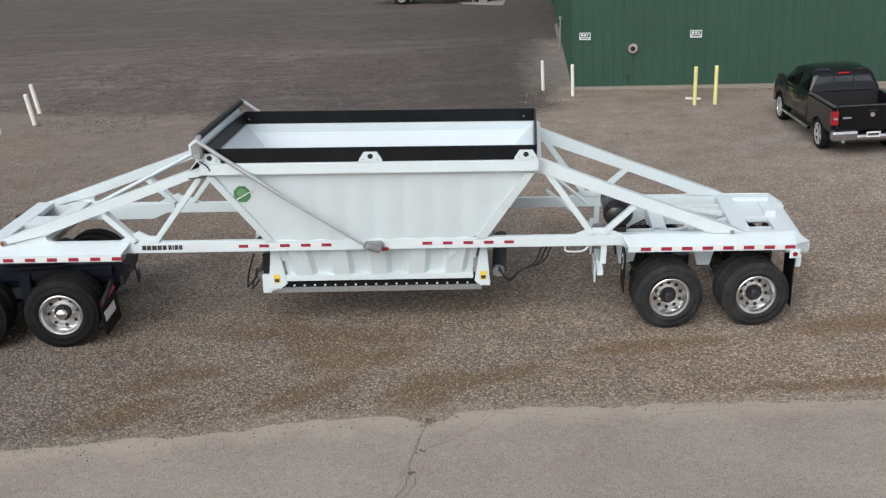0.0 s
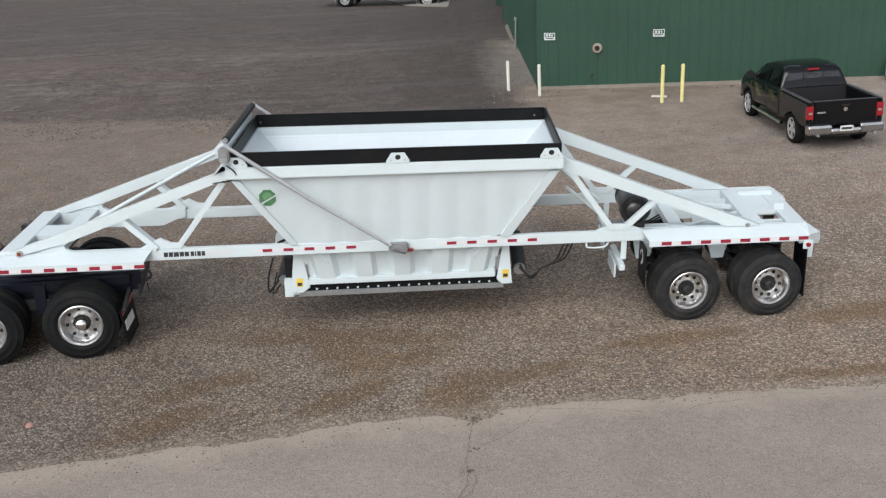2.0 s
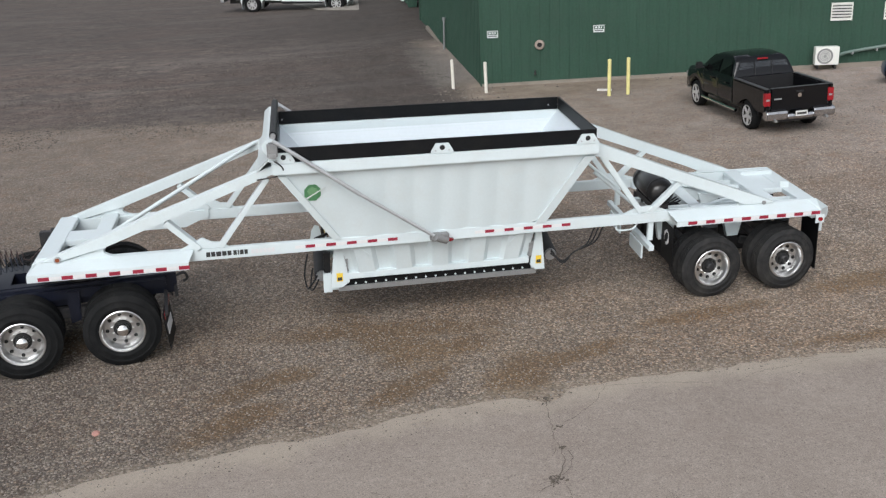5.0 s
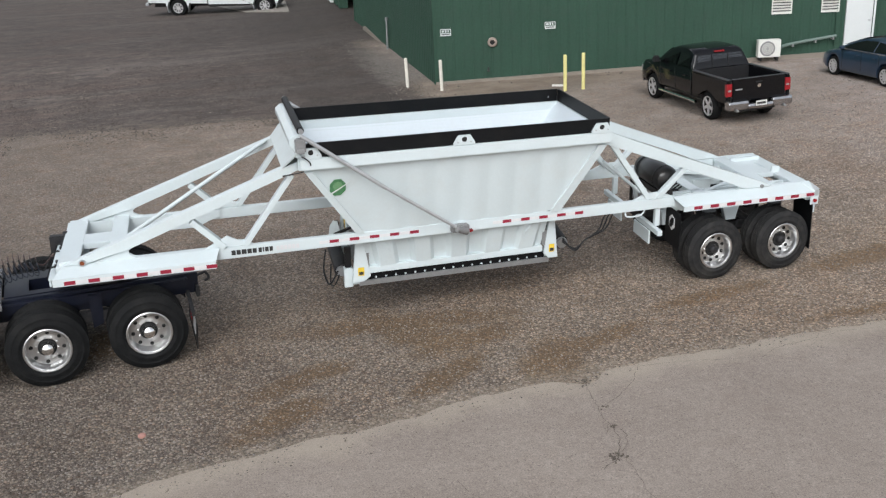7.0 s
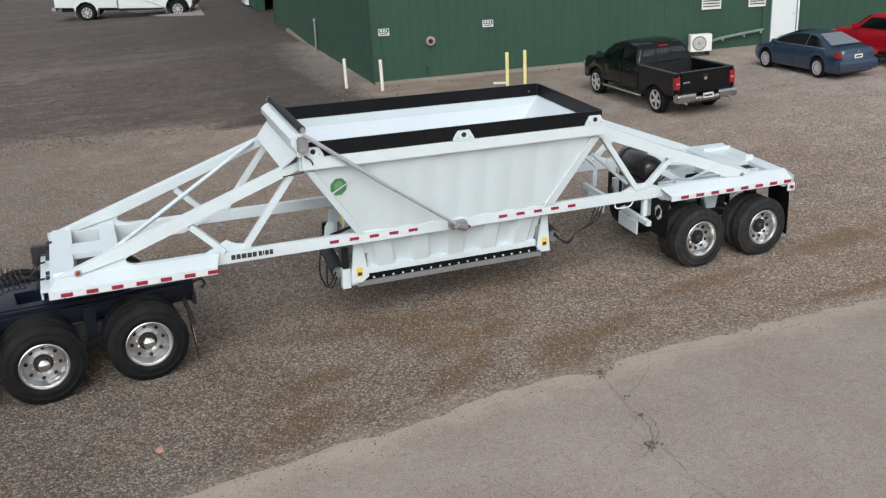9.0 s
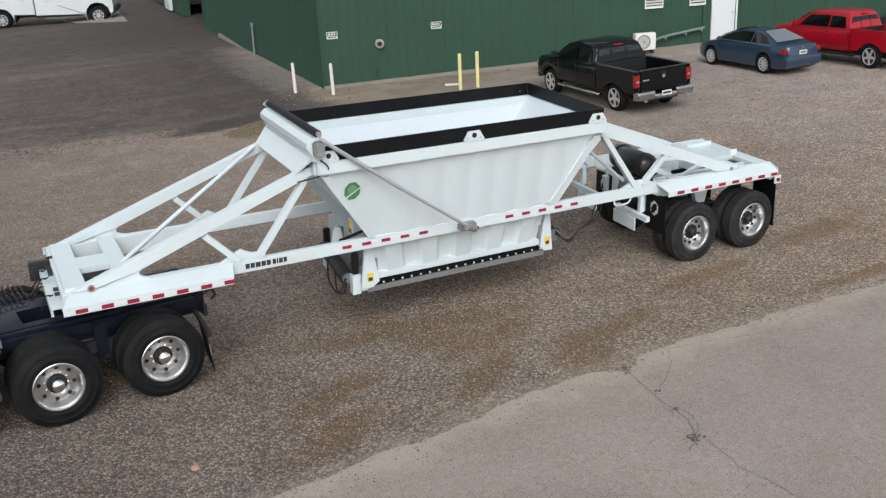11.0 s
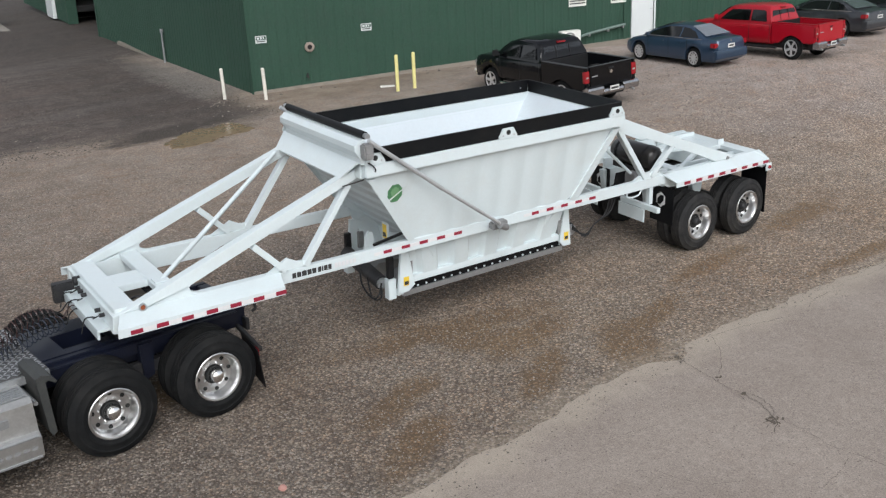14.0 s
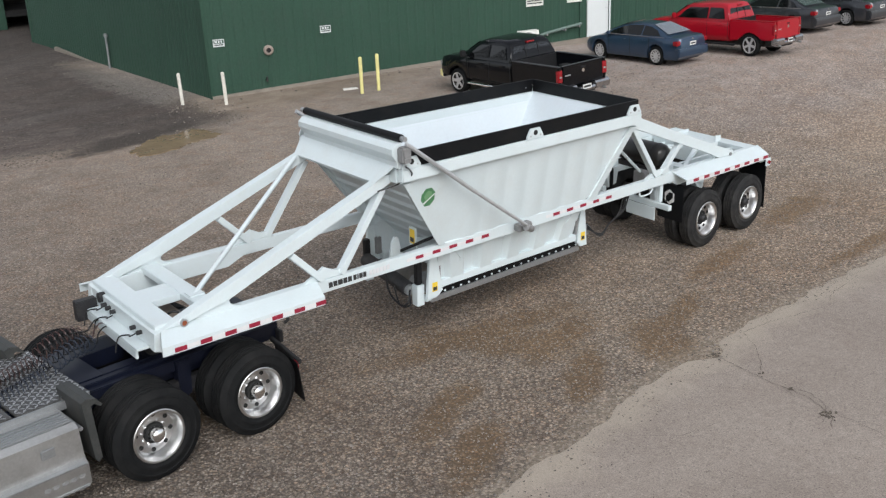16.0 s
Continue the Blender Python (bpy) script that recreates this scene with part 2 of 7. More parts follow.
    for q in ((-4.9, -0.25, 1.25, 0.40, -62), (-4.2, -0.70, 1.0, 0.36, 15), (-4.9, 0.15, 1.7, 0.36, -8), (-0.3, -0.48, 1.15, 0.22, 9), (-6.5, -1.2, 0.9, 0.26, 28), (-6.9, -2.15, 0.8, 0.3, 35), (-3.3, -1.75, 0.75, 0.45, 70), (1.9, -1.75, 1.5, 0.18, 2), (2.6, 0.1, 1.2, 0.4, 10), (-9.0, 0.9, 1.2, 0.5, 10), (-2.4, -1.3, 0.9, 0.22, 20), (-4.6, -1.6, 0.8, 0.25, 40)):
        k = spot(*q)
        stain = k if stain is None else op("MAXIMUM", stain, k)
    gravel = blend(op("MULTIPLY", stain, 0.9), gravel, blend(0.5, blend(1.0, gravel, (0.74, 0.56, 0.37), "MULTIPLY"), (0.125, 0.088, 0.052)))
    # paler towards the parked cars and the far yard
    pale_east = op("ADD", op("MULTIPLY", px, 0.030), op("MULTIPLY", wob, 0.10))
    gravel = blend(1.0, gravel, rng(pale_east, -0.30, 0.24, 0.90, 1.34), "MULTIPLY")
    gravel = blend(1.0, gravel, rng(px, 4.0, 11.0, 1.0, 1.22), "MULTIPLY")
    yard = op("MULTIPLY", rng(py, 2.0, 8.0), rng(noise_tex(0.5, 6, 0.6), 0.3, 0.7, 0.6, 1.0))
    gravel = blend(yard, gravel, blend(1.0, gravel, (1.36, 1.30, 1.24), "MULTIPLY"))
    dustc = blend(rng(drift2, 0.32, 0.68), (0.205, 0.170, 0.142), (0.300, 0.258, 0.222))
    far = op("MULTIPLY", rng(py, 3.0, 9.0, 0.0, 0.62), rng(px, -9.0, 2.0, 0.45, 1.0))
    gravel = blend(far, gravel, blend(1.0, dustc, rng(px, 4.0, 11.0, 1.0, 1.28), "MULTIPLY"))
    gravel = blend(1.0, gravel, (1.08, 1.08, 1.08), "MULTIPLY")
    rust = op("MULTIPLY", rng(py, 2.5, 6.0), rng(noise_tex(2.6, 6, 0.7), 0.50, 0.66, 0.0, 0.55))
    gravel = blend(rust, gravel, blend(1.0, gravel, (0.92, 0.74, 0.62), "MULTIPLY"))
    gravel = blend(op("MULTIPLY", rng(px, 2.0, 9.0), rng(py, 1.0, 4.0)), gravel, blend(1.0, gravel, (0.985, 1.0, 1.075), "MULTIPLY"))
    # dark damp dirt of the lane along the building's side
    edge = op("ADD", op("SUBTRACT", py, op("ADD", 15.4, op("MULTIPLY", px, -0.185))), op("ADD", op("MULTIPLY", wob, 0.5), op("MULTIPLY", wob2, 0.35)))
    west = op("SUBTRACT", -0.3, op("ADD", px, op("MULTIPLY", wob, 0.5)))
    lane = op("MAXIMUM", op("MULTIPLY", rng(edge, -0.6, 0.9), rng(west, -0.4, 0.6)), rng(py, 29.0, 32.0))
    dirt = blend(rng(noise_tex(0.25, 7, 0.6), 0.32, 0.68), (0.046, 0.038, 0.034), (0.092, 0.073, 0.062))
    streak = n.new("ShaderNodeMapping")
    streak.inputs["Scale"].default_value = (0.55, 1.1, 1)
    streak.inputs["Rotation"].default_value = (0, 0, radians(-24))
    l.new(pos, streak.inputs["Vector"])
    ruts = noise_tex(0.8, 6, 0.7, streak.outputs[0])
    dirt = blend(rng(ruts, 0.47, 0.66, 0.0, 0.55), dirt, (0.150, 0.122, 0.102))
    dirt = blend(rng(ruts, 0.44, 0.30, 0.0, 0.6), dirt, (0.038, 0.031, 0.027))
    dirt = blend(rng(noise_tex(3.2, 7, 0.8), 0.48, 0.66, 0.0, 0.75), dirt, (0.165, 0.136, 0.115))
    dirt = blend(rng(noise_tex(7, 5, 0.8), 0.48, 0.66, 0.0, 0.75), dirt, (0.042, 0.034, 0.029))
    dirt = blend(rng(noise_tex(1.3, 8, 0.75), 0.46, 0.58, 0.0, 0.75), dirt, (0.030, 0.025, 0.022))
    dirt = blend(rng(noise_tex(0.9, 8, 0.8), 0.53, 0.64, 0.0, 0.7), dirt, (0.165, 0.130, 0.108))
    dirt = blend(1.0, dirt, rng(noise_tex(2.0, 7, 0.78), 0.36, 0.64, 0.66, 1.38), "MULTIPLY")
    # long reddish brown wheel streaks across the lane
    track = n.new("ShaderNodeMapping")
    track.inputs["Scale"].default_value = (0.09, 0.42, 1)
    track.inputs["Rotation"].default_value = (0, 0, radians(-9))
    l.new(pos, track.inputs["Vector"])
    tracks = noise_tex(1.0, 6, 0.62, track.outputs[0])
    dirt = blend(rng(tracks, 0.50, 0.60, 0.0, 0.62), dirt, blend(1.0, (0.098, 0.068, 0.056), rng(noise_tex(4.0, 6, 0.75), 0.35, 0.65, 0.65, 1.4), "MULTIPLY"))
    dirt = blend(rng(tracks, 0.46, 0.38, 0.0, 0.45), dirt, blend(1.0, (0.155, 0.132, 0.120), rng(noise_tex(5.0, 6, 0.75), 0.35, 0.65, 0.6, 1.4), "MULTIPLY"))
    # darker on the stretch beside the building
    dirt = blend(1.0, dirt, rng(op("ADD", px, wob), -6.0, -2.5, 1.0, 0.74), "MULTIPLY")
    dirt = blend(1.0, dirt, rng(op("ADD", px, op("MULTIPLY", wob, 1.5)), -13.0, -4.0, 1.0, 0.62), "MULTIPLY")
    # dark far ground, with the work truck's shade painted into its colour
    dirt = blend(1.0, dirt, rng(op("ADD", py, op("MULTIPLY", wob, 2.0)), 31.0, 38.0, 1.0, 0.62), "MULTIPLY")
    dirt = blend(rng(r1, 0.8, 1.0, 0.0, 0.35), dirt, (0.24, 0.21, 0.18))
    dirt = blend(1.0, dirt, blend(rng(py, 18.0, 26.0), (1.05, 1.02, 1.03), (1.12, 1.08, 1.09)), "MULTIPLY")
    colour = blend(op("MULTIPLY", lane, 0.92), gravel, dirt)
    # a wet dark line where the lane begins
    line = op("MULTIPLY", rng(op("ABSOLUTE", op("SUBTRACT", edge, 0.1), 0.0), 0.55, 0.1), rng(px, -1.0, -2.5))
    colour = blend(op("MULTIPLY", op("MULTIPLY", line, rng(noise_tex(2.2, 6, 0.75), 0.44, 0.60)), 0.75), colour, (0.045, 0.036, 0.030))
    # pale rubble strip at the side wall
    strip = op("MULTIPLY", op("MULTIPLY", rng(py, 18.6, 20.0), rng(py, 31.0, 25.0)), op("MULTIPLY", rng(op("ADD", px, op("MULTIPLY", wob2, 0.6)), -1.7, -0.9), rng(px, 0.8, 0.6)))
    colour = blend(op("MULTIPLY", strip, 0.6), colour, blend(rng(r1, 0.1, 0.9), (0.120, 0.106, 0.094), (0.31, 0.28, 0.25)))
    # brown bare soil along the foot of the wall
    foot = op("MULTIPLY", rng(op("ADD", op("ADD", py, op("MULTIPLY", px, 0.18)), op("MULTIPLY", wob, 0.4)), 15.5, 17.0), rng(px, -1.5, 0.5))
    foot = op("MULTIPLY", op("MULTIPLY", foot, rng(px, 9.5, 5.0)), rng(py, 21.0, 19.0))
    colour = blend(op("MULTIPLY", foot, 0.7), colour, blend(rng(drift2, 0.35, 0.65), (0.165, 0.122, 0.085), (0.27, 0.215, 0.162)))
    # puddle mud
    pud = spot(-2.9, 14.55, 1.45, 0.8, 25)
    colour = blend(op("MULTIPLY", spot(-3.5, 15.95, 2.1, 0.8, 14), 0.95), colour, (0.040, 0.031, 0.025))
    colour = blend(op("MULTIPLY", pud, 0.8), colour, blend(rng(drift2, 0.4, 0.6), (0.105, 0.075, 0.048), (0.17, 0.128, 0.088)))
    # sand washed along the road's edge
    rx = op("MAXIMUM", op("MINIMUM", wx, 0.5), -13.0)
    lip = op("SUBTRACT", op("ADD", -2.40, op("MULTIPLY", rx, -0.024)), op("MULTIPLY", op("MULTIPLY", rx, rx), 0.0128))
    sand = rng(op("ADD", op("SUBTRACT", wy, lip), op("MULTIPLY", wob2, 0.34)), 0.30, 0.02)
    colour = blend(op("MULTIPLY", sand, 0.6), colour, blend(rng(r1, 0.2, 0.9), (0.205, 0.168, 0.130), (0.34, 0.285, 0.225)))
    l.new(colour, b.inputs["Base Color"])
    l.new(rng(op("MULTIPLY", pud, rng(drift2, 0.42, 0.55)), 0.3, 0.9, 0.9, 0.25), b.inputs["Roughness"])
    bp = n.new("ShaderNodeBump")
    bp.inputs["Strength"].default_value, bp.inputs["Distance"].default_value = 0.75, 0.02
    h = op("ADD", op("MULTIPLY", rng(d1, 0.1, 0.7, 1.0, 0.0), 0.8), op("MULTIPLY", r1b, 0.4))
    h = op("MULTIPLY", op("ADD", h, op("MULTIPLY", rng(d2, 0.1, 0.7, 1.0, 0.0), 0.3)), rng(lane, 0, 1, 1.0, 0.45))
    h = op("ADD", h, op("MULTIPLY", drift2, 1.5))
    l.new(h, bp.inputs["Height"])
    l.new(bp.outputs[0], b.inputs["Normal"])
    return m


def asphalt_material():
    m = bpy.data.materials.new("worn_asphalt")
    m.use_nodes = True
    n, l = m.node_tree.nodes, m.node_tree.links
    b = n["Principled BSDF"]
    pos = n.new("ShaderNodeTexCoord").outputs["Object"]
    sep = n.new("ShaderNodeSeparateXYZ")
    l.new(pos, sep.inputs[0])

    def noise_tex(scale, detail, rough):
        t = n.new("ShaderNodeTexNoise")
        t.inputs["Scale"].default_value, t.inputs["Detail"].default_value, t.inputs["Roughness"].default_value = scale, detail, rough
        l.new(pos, t.inputs["Vector"])
        return t.outputs["Fac"]

    def rng(v, a, b_, c=0.0, d=1.0):
        t = n.new("ShaderNodeMapRange")
        for k, x in zip(("From Min", "From Max", "To Min", "To Max"), (a, b_, c, d)):
            t.inputs[k].default_value = x
        l.new(v, t.inputs["Value"])
        return t.outputs[0]

    def op(kind, a, c):
        t = n.new("ShaderNodeMath")
        t.operation = kind
        for k, x in enumerate((a, c)):
            if isinstance(x, (int, float)):
                t.inputs[k].default_value = x
            else:
                l.new(x, t.inputs[k])
        return t.outputs[0]

    def blend(f, a, c, kind="MIX"):
        t = n.new("ShaderNodeMix")
        t.data_type, t.blend_type = "RGBA", kind
        if isinstance(f, (int, float)):
            t.inputs["Factor"].default_value = f
        else:
            l.new(f, t.inputs["Factor"])
        for k, x in ((6, a), (7, c)):
            if isinstance(x, tuple):
                t.inputs[k].default_value = (*x, 1)
            else:
                l.new(x, t.inputs[k])
        return t.outputs[2]

    colour = blend(rng(noise_tex(0.6, 8, 0.6), 0.30, 0.70), (0.248, 0.206, 0.176), (0.308, 0.261, 0.225))
    fine = noise_tex(55, 4, 0.75)
    colour = blend(1.0, colour, rng(fine, 0.32, 0.68, 0.66, 1.34), "MULTIPLY")
    colour = blend(1.0, colour, rng(noise_tex(11, 4, 0.7), 0.32, 0.68, 0.90, 1.10), "MULTIPLY")
    # worn patches where the aggregate shows darker
    colour = blend(rng(noise_tex(2.2, 6, 0.65), 0.50, 0.68, 0.0, 0.5), colour, blend(1.0, colour, (0.88, 0.85, 0.84), "MULTIPLY"))
    # small dark chips
    v = n.new("ShaderNodeTexVoronoi")
    v.inputs["Scale"].default_value = 21
    l.new(pos, v.inputs["Vector"])
    s = n.new("ShaderNodeSeparateColor")
    l.new(v.outputs["Color"], s.inputs[0])
    chips = op("MULTIPLY", rng(v.outputs["Distance"], 0.24, 0.13), rng(s.outputs[0], 0.60, 0.68))
    colour = blend(op("MULTIPLY", chips, 0.7), colour, (0.085, 0.074, 0.064))
    pale = op("MULTIPLY", rng(v.outputs["Distance"], 0.30, 0.15), rng(s.outputs[0], 0.30, 0.22))
    colour = blend(op("MULTIPLY", pale, 0.5), colour, (0.44, 0.385, 0.325))
    # pale sand along the broken edge
    rx = op("MAXIMUM", op("MINIMUM", sep.outputs[0], 0.5), -13.0)
    lip = op("SUBTRACT", op("ADD", -2.40, op("MULTIPLY", rx, -0.024)), op("MULTIPLY", op("MULTIPLY", rx, rx), 0.0128))
    wob = op("MULTIPLY", op("SUBTRACT", noise_tex(1.6, 6, 0.65), 0.5), 1.5)
    sand = rng(op("ADD", op("SUBTRACT", sep.outputs[1], lip), op("MULTIPLY", wob, 0.8)), -0.62, -0.18)
    colour = blend(op("MULTIPLY", sand, 0.78), colour, blend(1.0, (0.372, 0.318, 0.258), rng(fine, 0.25, 0.75, 0.75, 1.25), "MULTIPLY"))
    l.new(colour, b.inputs["Base Color"])
    b.inputs["Roughness"].default_value = 0.9
    bp = n.new("ShaderNodeBump")
    bp.inputs["Strength"].default_value, bp.inputs["Distance"].default_value = 0.35, 0.01
    l.new(fine, bp.inputs["Height"])
    l.new(bp.outputs[0], b.inputs["Normal"])
    return m


def pebble_material():
    m = bpy.data.materials.new("pebbles")
    m.use_nodes = True
    n, l = m.node_tree.nodes, m.node_tree.links
    b = n["Principled BSDF"]
    g = n.new("ShaderNodeNewGeometry")
    r = n.new("ShaderNodeValToRGB")
    e = r.color_ramp.elements
    e[0].position, e[0].color = 0.0, (0.07, 0.060, 0.052, 1)
    e[1].position, e[1].color = 1.0, (0.30, 0.258, 0.216, 1)
    for p, c in ((0.25, (0.13, 0.110, 0.092, 1)), (0.5, (0.21, 0.175, 0.145, 1)), (0.62, (0.23, 0.21, 0.19, 1)), (0.85, (0.27, 0.232, 0.196, 1))):
        x = e.new(p)
        x.color = c
    l.new(g.outputs["Random Per Island"], r.inputs[0])
    t = n.new("ShaderNodeTexNoise")
    t.inputs["Scale"].default_value = 90
    l.new(n.new("ShaderNodeTexCoord").outputs["Object"], t.inputs["Vector"])
    k = n.new("ShaderNodeMapRange")
    k.inputs["To Min"].default_value, k.inputs["To Max"].default_value = 0.75, 1.25
    l.new(t.outputs["Fac"], k.inputs["Value"])
    mx = n.new("ShaderNodeMix")
    mx.data_type, mx.blend_type = "RGBA", "MULTIPLY"
    mx.inputs["Factor"].default_value = 1.0
    l.new(r.outputs[0], mx.inputs[6])
    l.new(k.outputs[0], mx.inputs[7])
    l.new(mx.outputs[2], b.inputs["Base Color"])
    b.inputs["Roughness"].default_value = 0.85
    return m


PEBBLE = pebble_material()
CLOD = mat("dirt_clods", (0.075, 0.063, 0.054), 0.9, 0, 0.4, 3, 60, 0.2)
GROUND = ground_material()
ASPHALT = asphalt_material()
CRACK = mat("crack_dirt", (0.105, 0.087, 0.070), 0.85, 0, 0.3, 12, 60)


# ---- mesh helpers ----
def link(name, bm, material, smooth=False):
    me = bpy.data.meshes.new(name)
    bmesh.ops.recalc_face_normals(bm, faces=bm.faces[:])
    if smooth:
        for f in bm.faces:
            f.smooth = True
        for e in bm.edges:
            if len(e.link_faces) == 2 and e.calc_face_angle(0) > 0.6:
                e.smooth = False
    bm.to_mesh(me)
    bm.free()
    me.materials.append(material)
    return new(name, me)


def part(name, bm, material, parent, label="", smooth=False):
    ob = link(name, bm, material, smooth)
    ob.parent = parent
    if label:
        ob["label"] = label
    return ob


def empty(name, m, label, category, group="", kind=""):
    ob = new(name)
    ob.matrix_world = m
    ob.empty_display_size = 0.2
    return tagged(ob, label, category, group, kind)


def box(x0, x1, y0, y1, z0, z1, bevel=0.0, bm=None):
    own = bm is None
    bm = bm or bmesh.new()
    r = bmesh.ops.create_cube(bm, size=1.0, matrix=Matrix.Translation(((x0 + x1) / 2, (y0 + y1) / 2, (z0 + z1) / 2)) @ Matrix.Diagonal((abs(x1 - x0), abs(y1 - y0), abs(z1 - z0), 1)))
    if bevel:
        es = {e for v in r["verts"] for e in v.link_edges}
        bmesh.ops.bevel(bm, geom=list(es), offset=bevel, segments=2, affect="EDGES", clamp_overlap=True)
    return bm


def prism(poly, y0, y1, bevel=0.0, bm=None, axis="y"):
    """A polygon of (x, z) drawn out from y0 to y1 (axis y), or (y, z) along x, or (x, y) along z."""
    bm = bm or bmesh.new()
    place = {"y": lambda p, q: (p[0], q, p[1]), "x": lambda p, q: (q, p[0], p[1]), "z": lambda p, q: (p[0], p[1], q)}[axis]
    a = [bm.verts.new(place(p, y0)) for p in poly]
    b = [bm.verts.new(place(p, y1)) for p in poly]
    fs = [bm.faces.new(a), bm.faces.new(b[::-1])]
    k = len(poly)
    for i in range(k):
        fs.append(bm.faces.new((a[i], a[(i + 1) % k], b[(i + 1) % k], b[i])))
    if bevel:
        es = list({e for f in fs[:2] for e in f.edges})
        bmesh.ops.bevel(bm, geom=es, offset=bevel, segments=2, affect="EDGES", clamp_overlap=True)
    return bm


def beam(p, q, w, h, bevel=0.008, bm=None, up=(0, 0, 1)):
    """A bar from p to q, w wide (sideways) and h high."""
    bm = bm or bmesh.new()
    p, q = Vector(p), Vector(q)
    d = (q - p).normalized()
    s = d.cross(Vector(up)).normalized()
    u = s.cross(d).normalized()
    m = Matrix((s, d, u)).transposed().to_4x4()
    m.translation = (p + q) / 2
    r = bmesh.ops.create_cube(bm, size=1.0, matrix=m @ Matrix.Diagonal((w, (q - p).length, h, 1)))
    if bevel:
        es = {e for v in r["verts"] for e in v.link_edges}
        bmesh.ops.bevel(bm, geom=list(es), offset=bevel, segments=2, affect="EDGES", clamp_overlap=True)
    return bm


def rod(p, q, r, seg=14, bm=None, r2=None):
    bm = bm or bmesh.new()
    p, q = Vector(p), Vector(q)
    m = (q - p).to_track_quat("Z", "Y").to_matrix().to_4x4()
    m.translation = (p + q) / 2
    bmesh.ops.create_cone(bm, cap_ends=True, segments=seg, radius1=r, radius2=r if r2 is None else r2, depth=(q - p).length, matrix=m)
    return bm


def hose(points, r, seg=8, bm=None):
    """A bent tube along points, smoothed."""
    bm = bm or bmesh.new()
    ps = [Vector(p) for p in points]
    if len(ps) > 2:
        fine = []
        for i in range(len(ps) - 1):
            a, b = ps[max(i - 1, 0)], ps[i]
            c, d = ps[i + 1], ps[min(i + 2, len(ps) - 1)]
            for k in range(5):
                t = k / 5
                fine.append(0.5 * ((2 * b) + (c - a) * t + (2 * a - 5 * b + 4 * c - d) * t * t + (3 * b - a - 3 * c + d) * t ** 3))
        ps = fine + [ps[-1]]
    rings = []
    side = None
    for i, p in enumerate(ps):
        d = (ps[min(i + 1, len(ps) - 1)] - ps[max(i - 1, 0)]).normalized()
        side = (side - d * side.dot(d)).normalized() if side else d.orthogonal().normalized()
        up = d.cross(side)
        rings.append([bm.verts.new(p + r * (math.cos(a) * side + math.sin(a) * up)) for a in (2 * math.pi * k / seg for k in range(seg))])
    for a, b in zip(rings, rings[1:]):
        for k in range(seg):
            bm.faces.new((a[k], a[(k + 1) % seg], b[(k + 1) % seg], b[k]))
    bm.faces.new(rings[0][::-1])
    bm.faces.new(rings[-1])
    return bm


def lathe(profile, seg=40, bm=None, centre=(0, 0, 0), closed=False):
    """Spins (radius, y) pairs round the y axis."""
    bm = bm or bmesh.new()
    rings = []
    for r, y in profile:
        if r < 1e-5:
            rings.append([bm.verts.new((centre[0], centre[1] + y, centre[2]))])
        else:
            rings.append([bm.verts.new((centre[0] + r * math.cos(2 * math.pi * k / seg), centre[1] + y, centre[2] + r * math.sin(2 * math.pi * k / seg))) for k in range(seg)])
    pairs = list(zip(rings, rings[1:]))
    if closed:
        pairs.append((rings[-1], rings[0]))
    for a, b in pairs:
        for k in range(seg):
            k2 = (k + 1) % seg
            if len(a) == 1 and len(b) > 1:
                bm.faces.new((a[0], b[k2], b[k]))
            elif len(b) == 1 and len(a) > 1:
                bm.faces.new((a[k], a[k2], b[0]))
            elif len(a) > 1:
                bm.faces.new((a[k], a[k2], b[k2], b[k]))
    return bm


def quadslab(corners, thick, bm=None):
    """A flat or folded sheet with four corners and a thickness along its normal."""
    bm = bm or bmesh.new()
    c = [Vector(p) for p in corners]
    nrm = (c[1] - c[0]).cross(c[3] - c[0]).normalized() * thick
    a = [bm.verts.new(p) for p in c]
    b = [bm.verts.new(p + nrm) for p in c]
    bm.faces.new(a[::-1])
    bm.faces.new(b)
    for i in range(4):
        bm.faces.new((a[i], a[(i + 1) % 4], b[(i + 1) % 4], b[i]))
    return bm


def ground_z(x, y):
    """The yard falls gently away from the road, with a rise towards the parked cars."""
    c = max(0.0, min(1.0, (y - 1.5) / 6.0))
    east, west = max(x, 0.0), max(-x, 0.0)
    near = 0.0098 - 0.0206 * min(east, 40.0) + 0.0124 * min(west, 40.0)
    far = 0.0852 + 0.0345 * min(east, 40.0) - 0.008 * min(west, 40.0) - 0.038 * max(0.0, min(x, 40.0) - 14.0)
    return (1 - c) * near + c * far - 0.0468 * max(-30.0, min(y, 90.0))


# ---- the ground, road and building ----
def make_ground():
    bm = bmesh.new()
    xs = [-400, -120, -60, -40, -30, -15, -8, -4, -2] + list(range(0, 15)) + [20, 30, 40, 60, 120, 400]
    ys = [-400, -100, -30, -15, -5, 0, 1, 1.5] + [2 + 0.5 * k for k in range(12)] + list(range(8, 32)) + [34 + 2 * k for k in range(9)] + [70, 90, 110, 200, 500]
    g = [[bm.verts.new((x, y, ground_z(x, y))) for x in xs] for y in ys]
    for a, b in zip(g, g[1:]):
        for k in range(len(xs) - 1):
            bm.faces.new((a[k], a[k + 1], b[k + 1], b[k]))
    return tagged(link("ground", bm, GROUND, True), "brown grey gravel yard with dark damp dirt lane", "ground", kind="structure")


